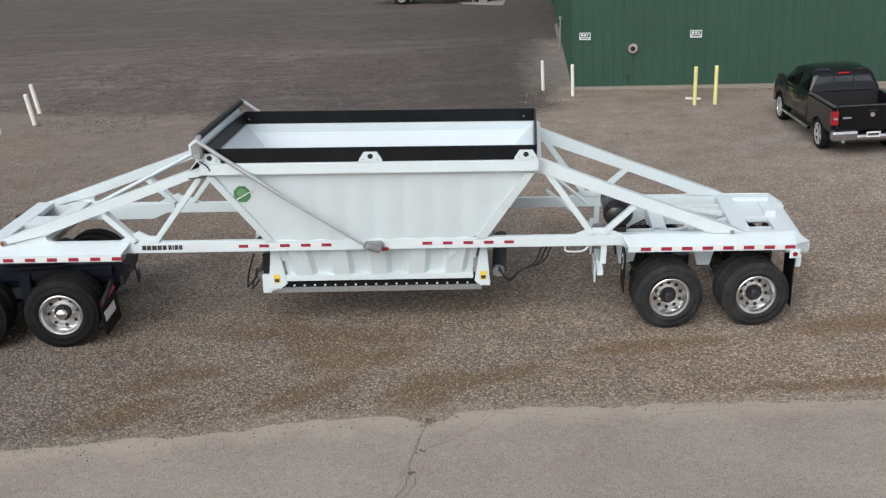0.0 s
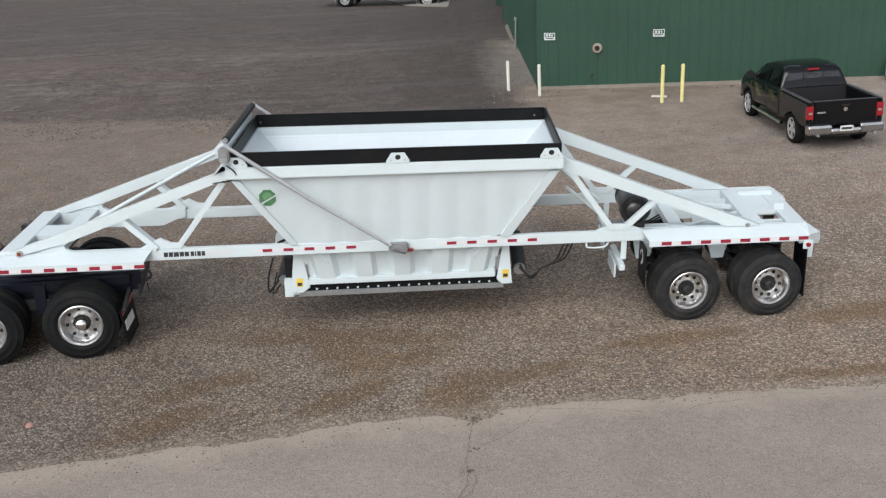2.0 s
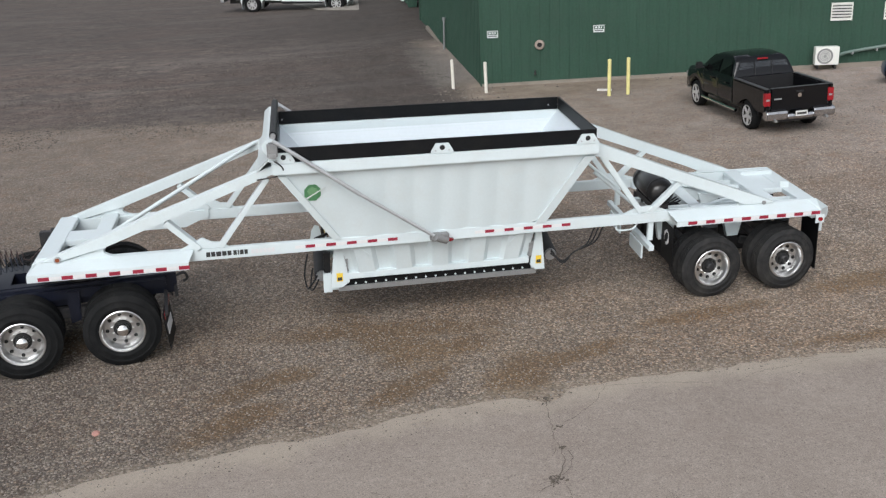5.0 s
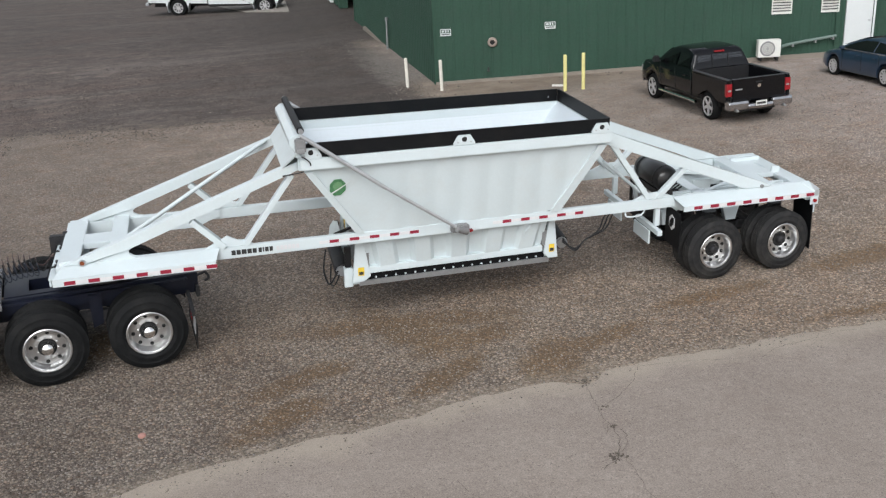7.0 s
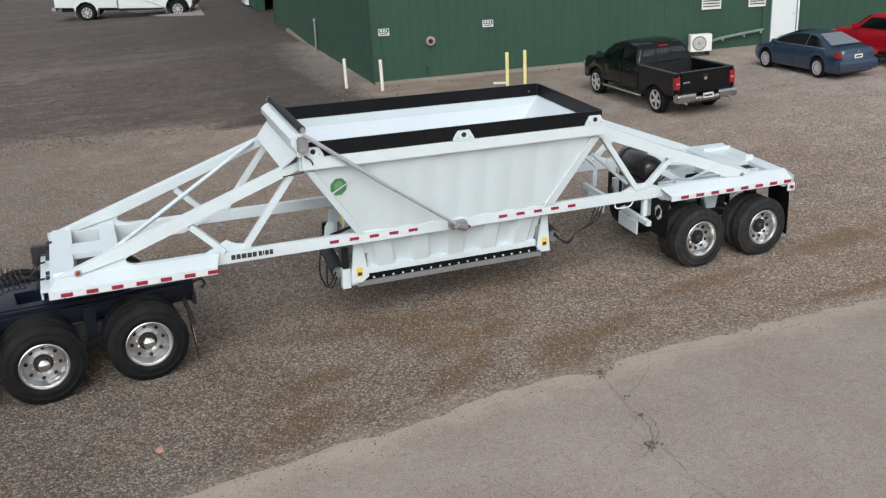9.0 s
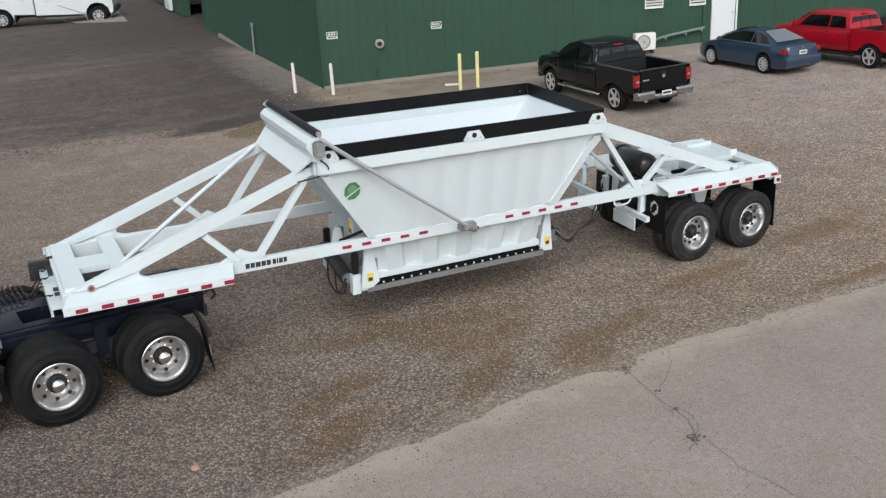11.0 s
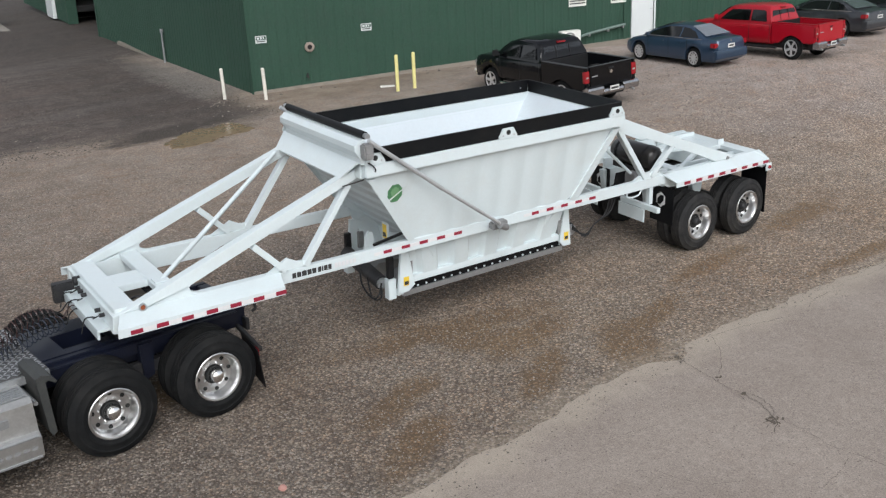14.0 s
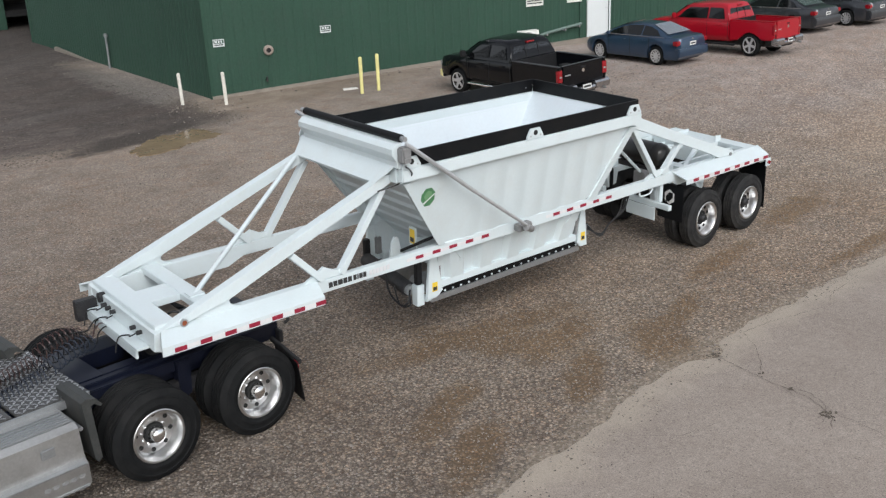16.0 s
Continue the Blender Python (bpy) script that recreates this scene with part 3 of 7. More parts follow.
def road_edge(x):
    q = max(-13.0, min(x, 0.5))
    chip = 0.16 * math.exp(-((x + 3.1) / 0.22) ** 2) + 0.06 * math.exp(-((x + 6.2) / 0.4) ** 2)
    return -2.40 - 0.024 * q - 0.0128 * q * q + 0.02 * max(0.0, min(x, 40.0) - 3.0) - chip + 0.12 * noise.noise((x * 0.8, 3.1, 0)) + 0.10 * noise.noise((x * 2.6, 7.7, 0)) + 0.05 * noise.noise((x * 8.0, 1.7, 0))


def make_road():
    bm = bmesh.new()
    xs = [-60 + 0.12 * k for k in range(int(120 / 0.12) + 1)]
    rows = []
    for x in xs:
        e = road_edge(x)
        rows.append([bm.verts.new(p) for p in ((x, e, ground_z(x, e) - 0.02), (x, e - 0.03, ground_z(x, e) + 0.006), (x, e - 0.25, ground_z(x, e - 0.25) + 0.016), (x, -30, ground_z(x, -30) + 0.02))])
    for a, b in zip(rows, rows[1:]):
        for k in range(3):
            bm.faces.new((a[k], a[k + 1], b[k + 1], b[k]))
    return tagged(link("road", bm, ASPHALT, True), "worn pale asphalt road with cracks and crumbling edge", "road", kind="structure")


def crack_strip(points, w, seed):
    """A thin jagged crack along points on the road."""
    rnd = random.Random(seed)
    bm = bmesh.new()
    left, right = [], []
    ps = [Vector((*p, 0)) for p in points]
    for a, b in zip(ps, ps[1:]):
        n_ = max(2, int((b - a).length / 0.06))
        d = (b - a).normalized()
        s = Vector((-d.y, d.x, 0))
        for k in range(n_):
            p = a.lerp(b, k / n_) + s * rnd.uniform(-0.014, 0.014)
            h = w * rnd.uniform(0.25, 1.2)
            z = ground_z(p.x, p.y) + 0.0235
            left.append(bm.verts.new((p.x + s.x * h, p.y + s.y * h, z)))
            right.append(bm.verts.new((p.x - s.x * h, p.y - s.y * h, z)))
    for k in range(len(left) - 1):
        bm.faces.new((left[k], left[k + 1], right[k + 1], right[k]))
    return bm


make_ground()
road = make_road()

# the building leans a degree out of plumb with the sloping yard; its own measures run along its walls
CX, CY, CZ = 2.50, 20.44, -1.0
FD = Vector((1, -0.345, 0.0215)).normalized()
UP = Vector((-0.0204, 0.007, 1)).normalized()
FN = FD.cross(UP).normalized()  # out of the front wall, towards the yard
SD = Vector((0.123, 1, -0.058)).normalized()
SN = Vector((-SD.y, SD.x, 0)).normalized()
FRONT = Matrix((FD * 1.10, -FN * 1.10, UP * 1.10)).transposed().to_4x4()
FRONT.translation = (CX, CY, CZ)
SIDE = Matrix((SD * 1.20, -SN * 1.15, UP * 1.15)).transposed().to_4x4()
SIDE.translation = (CX, CY, CZ - 0.07)


def cladding(name, m, spans, z0, z1, label):
    """Ribbed sheet wall: local x runs along it, local -y faces out. spans: (x0, x1, zlow, zhigh)."""
    bm = bmesh.new()
    for x0, x1, a, b in spans:
        poly = [(x0, 0.16)]
        x = x0
        line = [(x0, 0.0)]
        k = math.ceil(x0 / 0.305)
        while k * 0.305 + 0.06 < x1:
            c = k * 0.305
            if c - 0.05 > x0:
                line += [(c - 0.045, 0.0), (c - 0.025, -0.016), (c + 0.025, -0.016), (c + 0.045, 0.0)]
            for q in (c + 0.12, c + 0.185):
                if q + 0.02 < x1 and q - 0.02 > x0:
                    line += [(q - 0.016, 0.0), (q - 0.008, -0.004), (q + 0.008, -0.004), (q + 0.016, 0.0)]
            k += 1
        line.append((x1, 0.0))
        prism(line + [(x1, 0.16), (x0, 0.16)], a, b, axis="z", bm=bm)
    ob = link(name, bm, GREEN_WALL)
    ob.matrix_world = m
    return tagged(ob, label, "wall", kind="structure")


TOP = 5.6
wall_front = cladding("wall_front", FRONT, [(0.0, 12.95, -0.3, TOP), (12.95, 13.89, 2.72, TOP), (13.89, 34.0, -0.3, TOP)], 0, 0, "dark green ribbed steel wall of the workshop")
wall_side = cladding("wall_side", SIDE, [(0.12, 20.2, -0.3, TOP), (27.28, 42.0, -0.3, TOP)], 0, 0, "dark green ribbed steel side wall with open bay")
corner_bm = prism([(0.0, 0.0), (0.13, 0.0), (0.13, 0.13), (0.0, 0.13)], -0.3, TOP, axis="z")
c_ = link("trim", corner_bm, GREEN_WALL)
c_.matrix_world = Matrix.Translation((CX - 0.035, CY - 0.035, CZ)) @ FRONT.to_3x3().normalized().to_4x4() @ pose(0, 0, 0, 0, 0, 19)
tagged(c_, "dark green folded corner trim", "trim", kind="structure")
# concrete kerb at the wall's foot, roof and the dark bay behind the opening
kb = link("baseboard", prism([(0.0, -0.2), (34.0, -0.2), (34.0, 1.28), (12.0, 0.64), (0.0, 0.28)], -0.10, 0.02, 0.015), CONCRETE)
kb.matrix_world = FRONT
tagged(kb, "stained concrete footing along the green wall", "footing", kind="structure")
kb = link("baseboard", box(5.2, 16.2, -0.14, 0.02, -0.4, -0.12, 0.03), CONCRETE)
kb.matrix_world = SIDE @ pose(0, 0, 0.02, 0, -0.5, 0)
tagged(kb, "rough concrete footing along the side wall", "footing", kind="structure")
far_a, far_b = FRONT @ Vector((34, 0, TOP)), SIDE @ Vector((40, 0, TOP))
far_o = FRONT @ Vector((0, 0, TOP))
far_c = far_a + (far_b - far_o)
roof_bm = bmesh.new()
lo = [far_o + FN * 0.2 + SN * 0.2, far_a + FN * 0.2, far_c, far_b + SN * 0.2]
rv = [roof_bm.verts.new((p.x, p.y, p.z)) for p in lo] + [roof_bm.verts.new((p.x, p.y, p.z + 0.18)) for p in lo]
for q in ((0, 1, 2, 3), (4, 5, 6, 7), (0, 1, 5, 4), (1, 2, 6, 5), (2, 3, 7, 6), (3, 0, 4, 7)):
    roof_bm.faces.new([rv[i] for i in q])
tagged(link("roof", roof_bm, STEEL), "grey sheet roof of the green workshop", "roof", kind="structure")
# the last, DARK wall puts the bay's deep shade into its colour
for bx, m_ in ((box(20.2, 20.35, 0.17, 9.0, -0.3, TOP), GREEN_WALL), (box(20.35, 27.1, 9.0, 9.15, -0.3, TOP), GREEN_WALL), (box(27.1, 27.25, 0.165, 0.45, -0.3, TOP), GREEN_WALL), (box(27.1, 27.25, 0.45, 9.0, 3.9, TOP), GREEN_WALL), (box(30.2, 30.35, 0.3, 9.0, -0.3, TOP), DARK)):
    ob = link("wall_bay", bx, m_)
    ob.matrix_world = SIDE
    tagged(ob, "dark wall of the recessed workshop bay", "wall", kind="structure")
# floor coloured black to carry the shade inside the bay
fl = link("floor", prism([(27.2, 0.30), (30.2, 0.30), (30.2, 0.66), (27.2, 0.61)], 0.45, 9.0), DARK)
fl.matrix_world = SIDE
tagged(fl, "workshop bay floor coloured black for the unlit interior", "floor", kind="structure")
for x0 in (20.02, 27.1):
    jb = link("trim", box(x0, x0 + 0.18, -0.06, 0.160, -0.3, TOP), GREEN_WALL)
    jb.matrix_world = SIDE
    tagged(jb, "dark green jamb of the open bay", "jamb", kind="structure")
wp = link("trim", box(30.4, 32.3, -0.22, -0.03, -0.3, 4.4, 0.02), DOOR_WHITE)
wp.matrix_world = SIDE
tagged(wp, "white painted door leaf beyond the open bay", "door", kind="structure")

# personnel door
door = empty("door_1", FRONT @ pose(13.42, 0, 0.66), "white steel door in the green wall", "door", kind="structure")
part("door_leaf", box(-0.385, 0.385, -0.01, 0.04, 0.0, 1.96, 0.004), DOOR_WHITE, door)
fr = box(-0.46, -0.39, -0.05, 0.10, 0.0, 2.05, 0.004)
box(0.39, 0.46, -0.05, 0.10, 0.0, 2.05, 0.004, fr)
box(-0.39, 0.39, -0.05, 0.10, 1.965, 2.05, 0.004, fr)
part("door_frame", fr, DOOR_WHITE, door)
part("door_handle", rod((0.32, -0.06, 0.95), (0.24, -0.06, 0.95), 0.012), STEEL, door)
part("threshold", box(-0.46, 0.46, -0.13, 0.1, -0.6, -0.003), CONCRETE, door)
for x0 in (12.66, 13.80):
    t_ = link("trim", box(x0, x0 + 0.12, -0.05, -0.03, 0.3, 2.9, 0.004), GREEN_WALL)
    t_.matrix_world = FRONT
    tagged(t_, "dark green upright trim beside the door", "trim", kind="structure")


def wall_sign(s, z):
    t = empty("wall_sign", FRONT @ pose(s, -0.032, z), "small white sign with dark print on the green wall", "sign", "signs on the green wall")
    part("sign_board", box(-0.17, 0.17, -0.012, 0, -0.11, 0.11, 0.004), DOOR_WHITE, t)
    part("sign_field", box(-0.15, 0.15, -0.017, -0.013, -0.015, 0.09), GREEN_WALL, t)
    bars = box(-0.12, -0.05, -0.022, -0.018, 0.01, 0.07)
    box(-0.02, 0.03, -0.022, -0.018, 0.005, 0.075, 0, bars)
    box(0.06, 0.10, -0.022, -0.018, 0.01, 0.07, 0, bars)
    part("print", bars, DOOR_WHITE, t)
    part("print", box(-0.13, 0.13, -0.016, -0.0125, -0.07, -0.04), INK, t)


wall_sign(0.385, 1.85)
wall_sign(3.69, 1.92)

vent = empty("wall_vent", FRONT @ pose(1.85, -0.03, 1.48), "round rusty exhaust vent cap on the green wall", "vent")
part("vent_ring", lathe([(0.08, 0.02), (0.15, 0.02), (0.155, -0.03), (0.13, -0.07), (0.08, -0.075), (0.075, -0.02)], 24, closed=True), mat("rusty_grey", (0.33, 0.27, 0.23), 0.6, 0.2, 0.25, 9, 50, 0.2), vent, smooth=True)
part("vent_core", lathe([(0.0, -0.03), (0.078, -0.03), (0.078, 0.01), (0.0, 0.01)], 20), DARK, vent)
tap = empty("wall_tap", FRONT @ pose(1.70, -0.03, 0.58), "small dark hose tap on the green wall", "tap")
part("tap_body", rod((0, 0, 0), (0, -0.09, 0), 0.035), DARK_STEEL, tap)
part("tap_handle", rod((0, -0.07, 0.03), (0, -0.07, 0.12), 0.025), DARK_STEEL, tap)


def louvre(s, z0, w, h):
    t = empty("wall_louvre", FRONT @ pose(s, -0.03, z0), "white slatted louvre vent on the green wall", "vent", "louvres on the green wall")
    f = box(-w / 2, w / 2, -0.03, 0.0, 0, 0.03)
    box(-w / 2, w / 2, -0.03, 0.0, h - 0.03, h, 0, f)
    box(-w / 2, -w / 2 + 0.03, -0.03, 0.0, 0.03, h - 0.03, 0, f)
    box(w / 2 - 0.03, w / 2, -0.03, 0.0, 0.03, h - 0.03, 0, f)
    part("frame", f, AC_WHITE, t)
    part("backing", box(-w / 2 + 0.02, w / 2 - 0.02, -0.004, 0.0, 0.02, h - 0.02), DARK_STEEL, t)
    k = 6
    for i in range(k):
        z = 0.05 + (h - 0.1) * i / (k - 1)
        part("slat", beam((-w / 2 + 0.03, -0.018, z), (w / 2 - 0.03, -0.018, z), 0.012, 0.06, 0.002, up=(0, -0.5, 1)), AC_WHITE, t)


louvre(10.94, 1.92, 0.63, 0.53)
louvre(12.45, 1.91, 0.56, 0.53)

ac = empty("air_conditioner", FRONT @ pose(10.50, -0.38, 0.62) @ Matrix.Scale(0.81, 4), "cream outdoor air conditioner unit on gravel by wall", "air conditioner")
part("casing", box(-0.43, 0.43, -0.16, 0.16, 0.06, 0.72, 0.015), AC_WHITE, ac)
part("fan_guard", lathe([(0.25, -0.165), (0.27, -0.18), (0.29, -0.165)], 30, centre=(-0.08, 0, 0.39), closed=True), GREY, ac, smooth=True)
part("fan_opening", lathe([(0.0, -0.163), (0.25, -0.163), (0.25, -0.158), (0.0, -0.158)], 30, centre=(-0.08, 0, 0.39)), GREY, ac)
for r_ in (0.07, 0.13, 0.19):
    part("guard_ring", lathe([(r_, -0.172), (r_ + 0.012, -0.178), (r_ + 0.024, -0.172)], 24, centre=(-0.08, 0, 0.39), closed=True), AC_WHITE, ac)
for x0 in (-0.35, 0.29):
    part("foot", box(x0, x0 + 0.06, -0.18, 0.18, -0.08, 0.06), DARK_STEEL, ac)
pipe_run = empty("wall_pipe", FRONT @ pose(0, 0, 0), "grey green pipe run beside the air conditioner", "pipe")
part("pipe", hose([(10.9, -0.30, 0.92), (11.2, -0.16, 0.97), (11.9, -0.13, 1.07), (12.68, -0.13, 1.17)], 0.05), mat("pipe_green_grey", (0.12, 0.17, 0.15), 0.5, 0, 0.15), pipe_run, smooth=True)
for s_ in (11.3, 12.0, 12.55):
    part("bracket", box(s_, s_ + 0.05, -0.2, 0.0, 0.86 + 0.13 * (s_ - 11.0), 0.94 + 0.13 * (s_ - 11.0)), STEEL, pipe_run)


def bollard(x, y, h, material, lean_x=0.0, lean_y=0.0, r=0.057, label="pale painted steel pipe bollard on gravel"):
    t = empty("bollard", pose(x, y, ground_z(x, y) - 0.05, lean_y, lean_x, 0), label, "bollard", "bollards by the wall")
    bm = bmesh.new()
    bmesh.ops.create_cone(bm, cap_ends=False, segments=18, radius1=r, radius2=r, depth=h + 0.05, matrix=Matrix.Translation((0, 0, (h + 0.05) / 2)))
    part("post", bm, material, t, smooth=True)
    bm = bmesh.new()
    bmesh.ops.create_uvsphere(bm, u_segments=18, v_segments=8, radius=r, matrix=Matrix.Translation((0, 0, h + 0.05)) @ Matrix.Diagonal((1, 1, 0.6, 1)))
    part("cap", bm, material, t, smooth=True)
    return t


bollard(1.49, 20.62, 1.02, BOLLARD_WHITE, -2)
bollard(2.29, 19.18, 1.03, BOLLARD_WHITE, -2)
bollard(5.53, 16.22, 1.15, BOLLARD_YELLOW, -1, label="pale yellow steel pipe bollard on gravel")
bollard(6.13, 16.12, 1.15, BOLLARD_YELLOW, -1, label="pale yellow steel pipe bollard on gravel")
bollard(-15.27, 18.63, 1.0, BOLLARD_WHITE, -8, r=0.075)
bollard(-15.86, 20.80, 1.0, BOLLARD_WHITE, -8, r=0.075)
bollard(-15.95, 17.41, 1.0, BOLLARD_WHITE, -8, r=0.075)

pole = empty("pipe_post", SIDE @ pose(8.9, -0.12, 0.35), "slim grey pipe post against the side wall", "post")
part("post", rod((0, 0, -0.1), (0, 0, 1.15), 0.04), STEEL, pole)
part("cap", rod((0, 0, 1.15), (0, 0, 1.27), 0.07), STEEL, pole)
slab = link("pavement", quadslab([(x, y, ground_z(x, y) - 0.01) for x, y in ((3.39, 54.5), (4.88, 64.7), (-0.2, 64.8), (0.95, 57.6))], 0.05), DIRTY_CONCRETE)
tagged(slab, "pale concrete pad under the white work truck", "concrete pad", kind="structure")


# ---- wheels ----
def tyre_bm(r, rim, w, tread=True, seg=48):
    """Tyre spun round the y axis; its outer face at y = 0, the rest at positive y."""
    s = r - rim
    pro = [(rim, 0.03), (rim + 0.012, 0.012), (rim + 0.22 * s, 0.003), (rim + 0.25 * s, -0.003), (rim + 0.34 * s, -0.004), (rim + 0.37 * s, 0.001), (rim + 0.62 * s, 0.006), (rim + 0.65 * s, 0.002), (rim + 0.72 * s, 0.006), (rim + 0.75 * s, 0.014), (r - 0.022, 0.035)]
    if tread:
        k = 4
        for i in range(k):
            a = 0.035 + (w - 0.07) * i / k
            b = 0.035 + (w - 0.07) * (i + 1) / k
            pro += [(r, a + 0.008), (r, b - 0.008), (r - 0.012, b - 0.006), (r - 0.012, b + 0.006)] if i < k - 1 else [(r, a + 0.008), (r, b - 0.006)]
    else:
        pro += [(r, 0.07), (r, w - 0.07)]
    pro += [(r - 0.022, w - 0.035), (rim + 0.72 * s, w - 0.012), (rim + 0.35 * s, w), (rim + 0.012, w - 0.012), (rim, w - 0.03)]
    return lathe(pro, seg, closed=True)


def truck_rim(parent, rim, holes=8, hub="cap", deep=0.10, w=0.27):
    """Polished dished disc wheel with hand holes, nuts and a hub."""
    pro = [(rim + 0.016, 0.028), (rim + 0.016, 0.006), (rim + 0.006, 0.0), (rim - 0.012, 0.004), (rim - 0.03, 0.03), (rim - 0.038, deep * 0.75), (rim - 0.052, deep), (0.20, deep + 0.006), (0.17, deep + 0.008), (0.15, deep), (0.0, deep), (0.0, w - 0.05), (rim - 0.02, w - 0.02), (rim + 0.01, w - 0.03)]
    d = part("rim", lathe(pro, 48), ALU, parent, "polished aluminium disc wheel", True)
    big, away = (0.029, 0.196) if hub != "cap" else (0.026, 0.208)
    for k in range(holes):
        a = 2 * math.pi * (k + 0.5) / holes
        c = (away * math.cos(a), away * math.sin(a))
        part("hand_hole", rod((c[0], deep + 0.01, c[1]), (c[0], deep - 0.002, c[1]), big, 14), DARK, d)
    for k in range(10):
        a = 2 * math.pi * k / 10
        c = (0.142 * math.cos(a), 0.142 * math.sin(a))
        part("wheel_nut", rod((c[0], deep, c[1]), (c[0], deep - 0.024, c[1]), 0.013, 6), ALU, d)
    if hub == "cap":
        part("hub", lathe([(0.0, -0.01), (0.05, -0.006), (0.075, 0.012), (0.085, deep), (0.0, deep)], 24), CHROME, d, "bright chrome hub cap", True)
        part("hub_ring", lathe([(0.086, deep - 0.045), (0.112, deep - 0.040), (0.122, deep - 0.02), (0.122, deep), (0.086, deep)], 24), DARK, d, "black hub flange", True)
    else:
        part("hub", lathe([(0.0, 0.03), (0.045, 0.032), (0.06, 0.045), (0.07, 0.06), (0.075, deep), (0.0, deep)], 24), DARK_STEEL, d, "dark greasy oil hub", True)
        part("hub_seal", lathe([(0.0, 0.024), (0.03, 0.025), (0.03, 0.034), (0.0, 0.034)], 16), DARK_STEEL, d)
        part("hub_ring", lathe([(0.077, deep - 0.014), (0.125, deep - 0.014), (0.125, deep), (0.077, deep)], 24), DARK, d)
    return d


def dual_wheel(parent, x, y, z, r, rim, side, hub="cap", holes=8, w=0.26, turn=0.0):
    """Outer and inner tyre on one hub. side -1: outer face towards -y."""
    m = pose(x, y, z) @ (Matrix.Identity(4) if side < 0 else pose(0, 0, 0, 0, 0, 180)) @ pose(0, 0, 0, 0, turn, 0)
    rubber = RUBBER if hub == "cap" else RUBBER_DUSTY
    t = part("wheel", tyre_bm(r, rim, w), rubber, parent, "black tyre on polished rim", True)
    t.matrix_basis = m
    truck_rim(t, rim, holes, hub, 0.145 if hub == "cap" else 0.135, w)
    i = part("inner_tyre", tyre_bm(r, rim, w, True, 40), rubber, t, "", True)
    i.matrix_basis = Matrix.Translation((0, w + 0.06, 0))
    part("drum", lathe([(0.0, w - 0.02), (0.21, w - 0.02), (0.21, 2 * w + 0.10), (0.0, 2 * w + 0.10)], 24), DARK_STEEL, t)
    return t


# ---- the trailer ----
# x runs from its nose (minus) to its tail, y from the road side to the far side, z up; it stands on the yard's cross fall, slightly nose-up.
YC = 1.25
YH = 1.225
TR = Matrix.Translation((-9.22, -0.02, 1.531)) @ pose(0, 0, 0, -1.3, 1.53, 0) @ Matrix.Translation((9.22, 0.02, -1.271))
trailer = empty("bottom_dump_trailer", TR, "white steel bottom dump trailer coupled to a truck on gravel", "trailer")


STATIONS = ((-9.22, -9.22), (-5.675, -5.657), (-0.263, 0.215), (1.5325, 2.345))


def station(x):
    """From the drawing's stations along the trailer to metres."""
    if x <= STATIONS[0][0]:
        return x
    for (a, ga), (b, gb) in zip(STATIONS, STATIONS[1:]):
        if x <= b:
            break
    return ga + (gb - ga) * (x - a) / (b - a)


def far_shift(x, y):
    """The far side frame stands a little further back than the near one."""
    return x + (y - 0.24) / 2.05 * (0.13 + 0.016 * (x + 9.2))


def trailer_part(name, bm, material, parent, label="", smooth=False):
    """A part of the trailer, drawn at its stations."""
    for v in bm.verts:
        v.co.x = far_shift(station(v.co.x), v.co.y)
    return part(name, bm, material, parent, label, smooth)


def both(fn, mid=None):
    for s in (0, 1):
        fn((lambda y: y) if s == 0 else (lambda y: 2 * (mid or YC) - y), s)


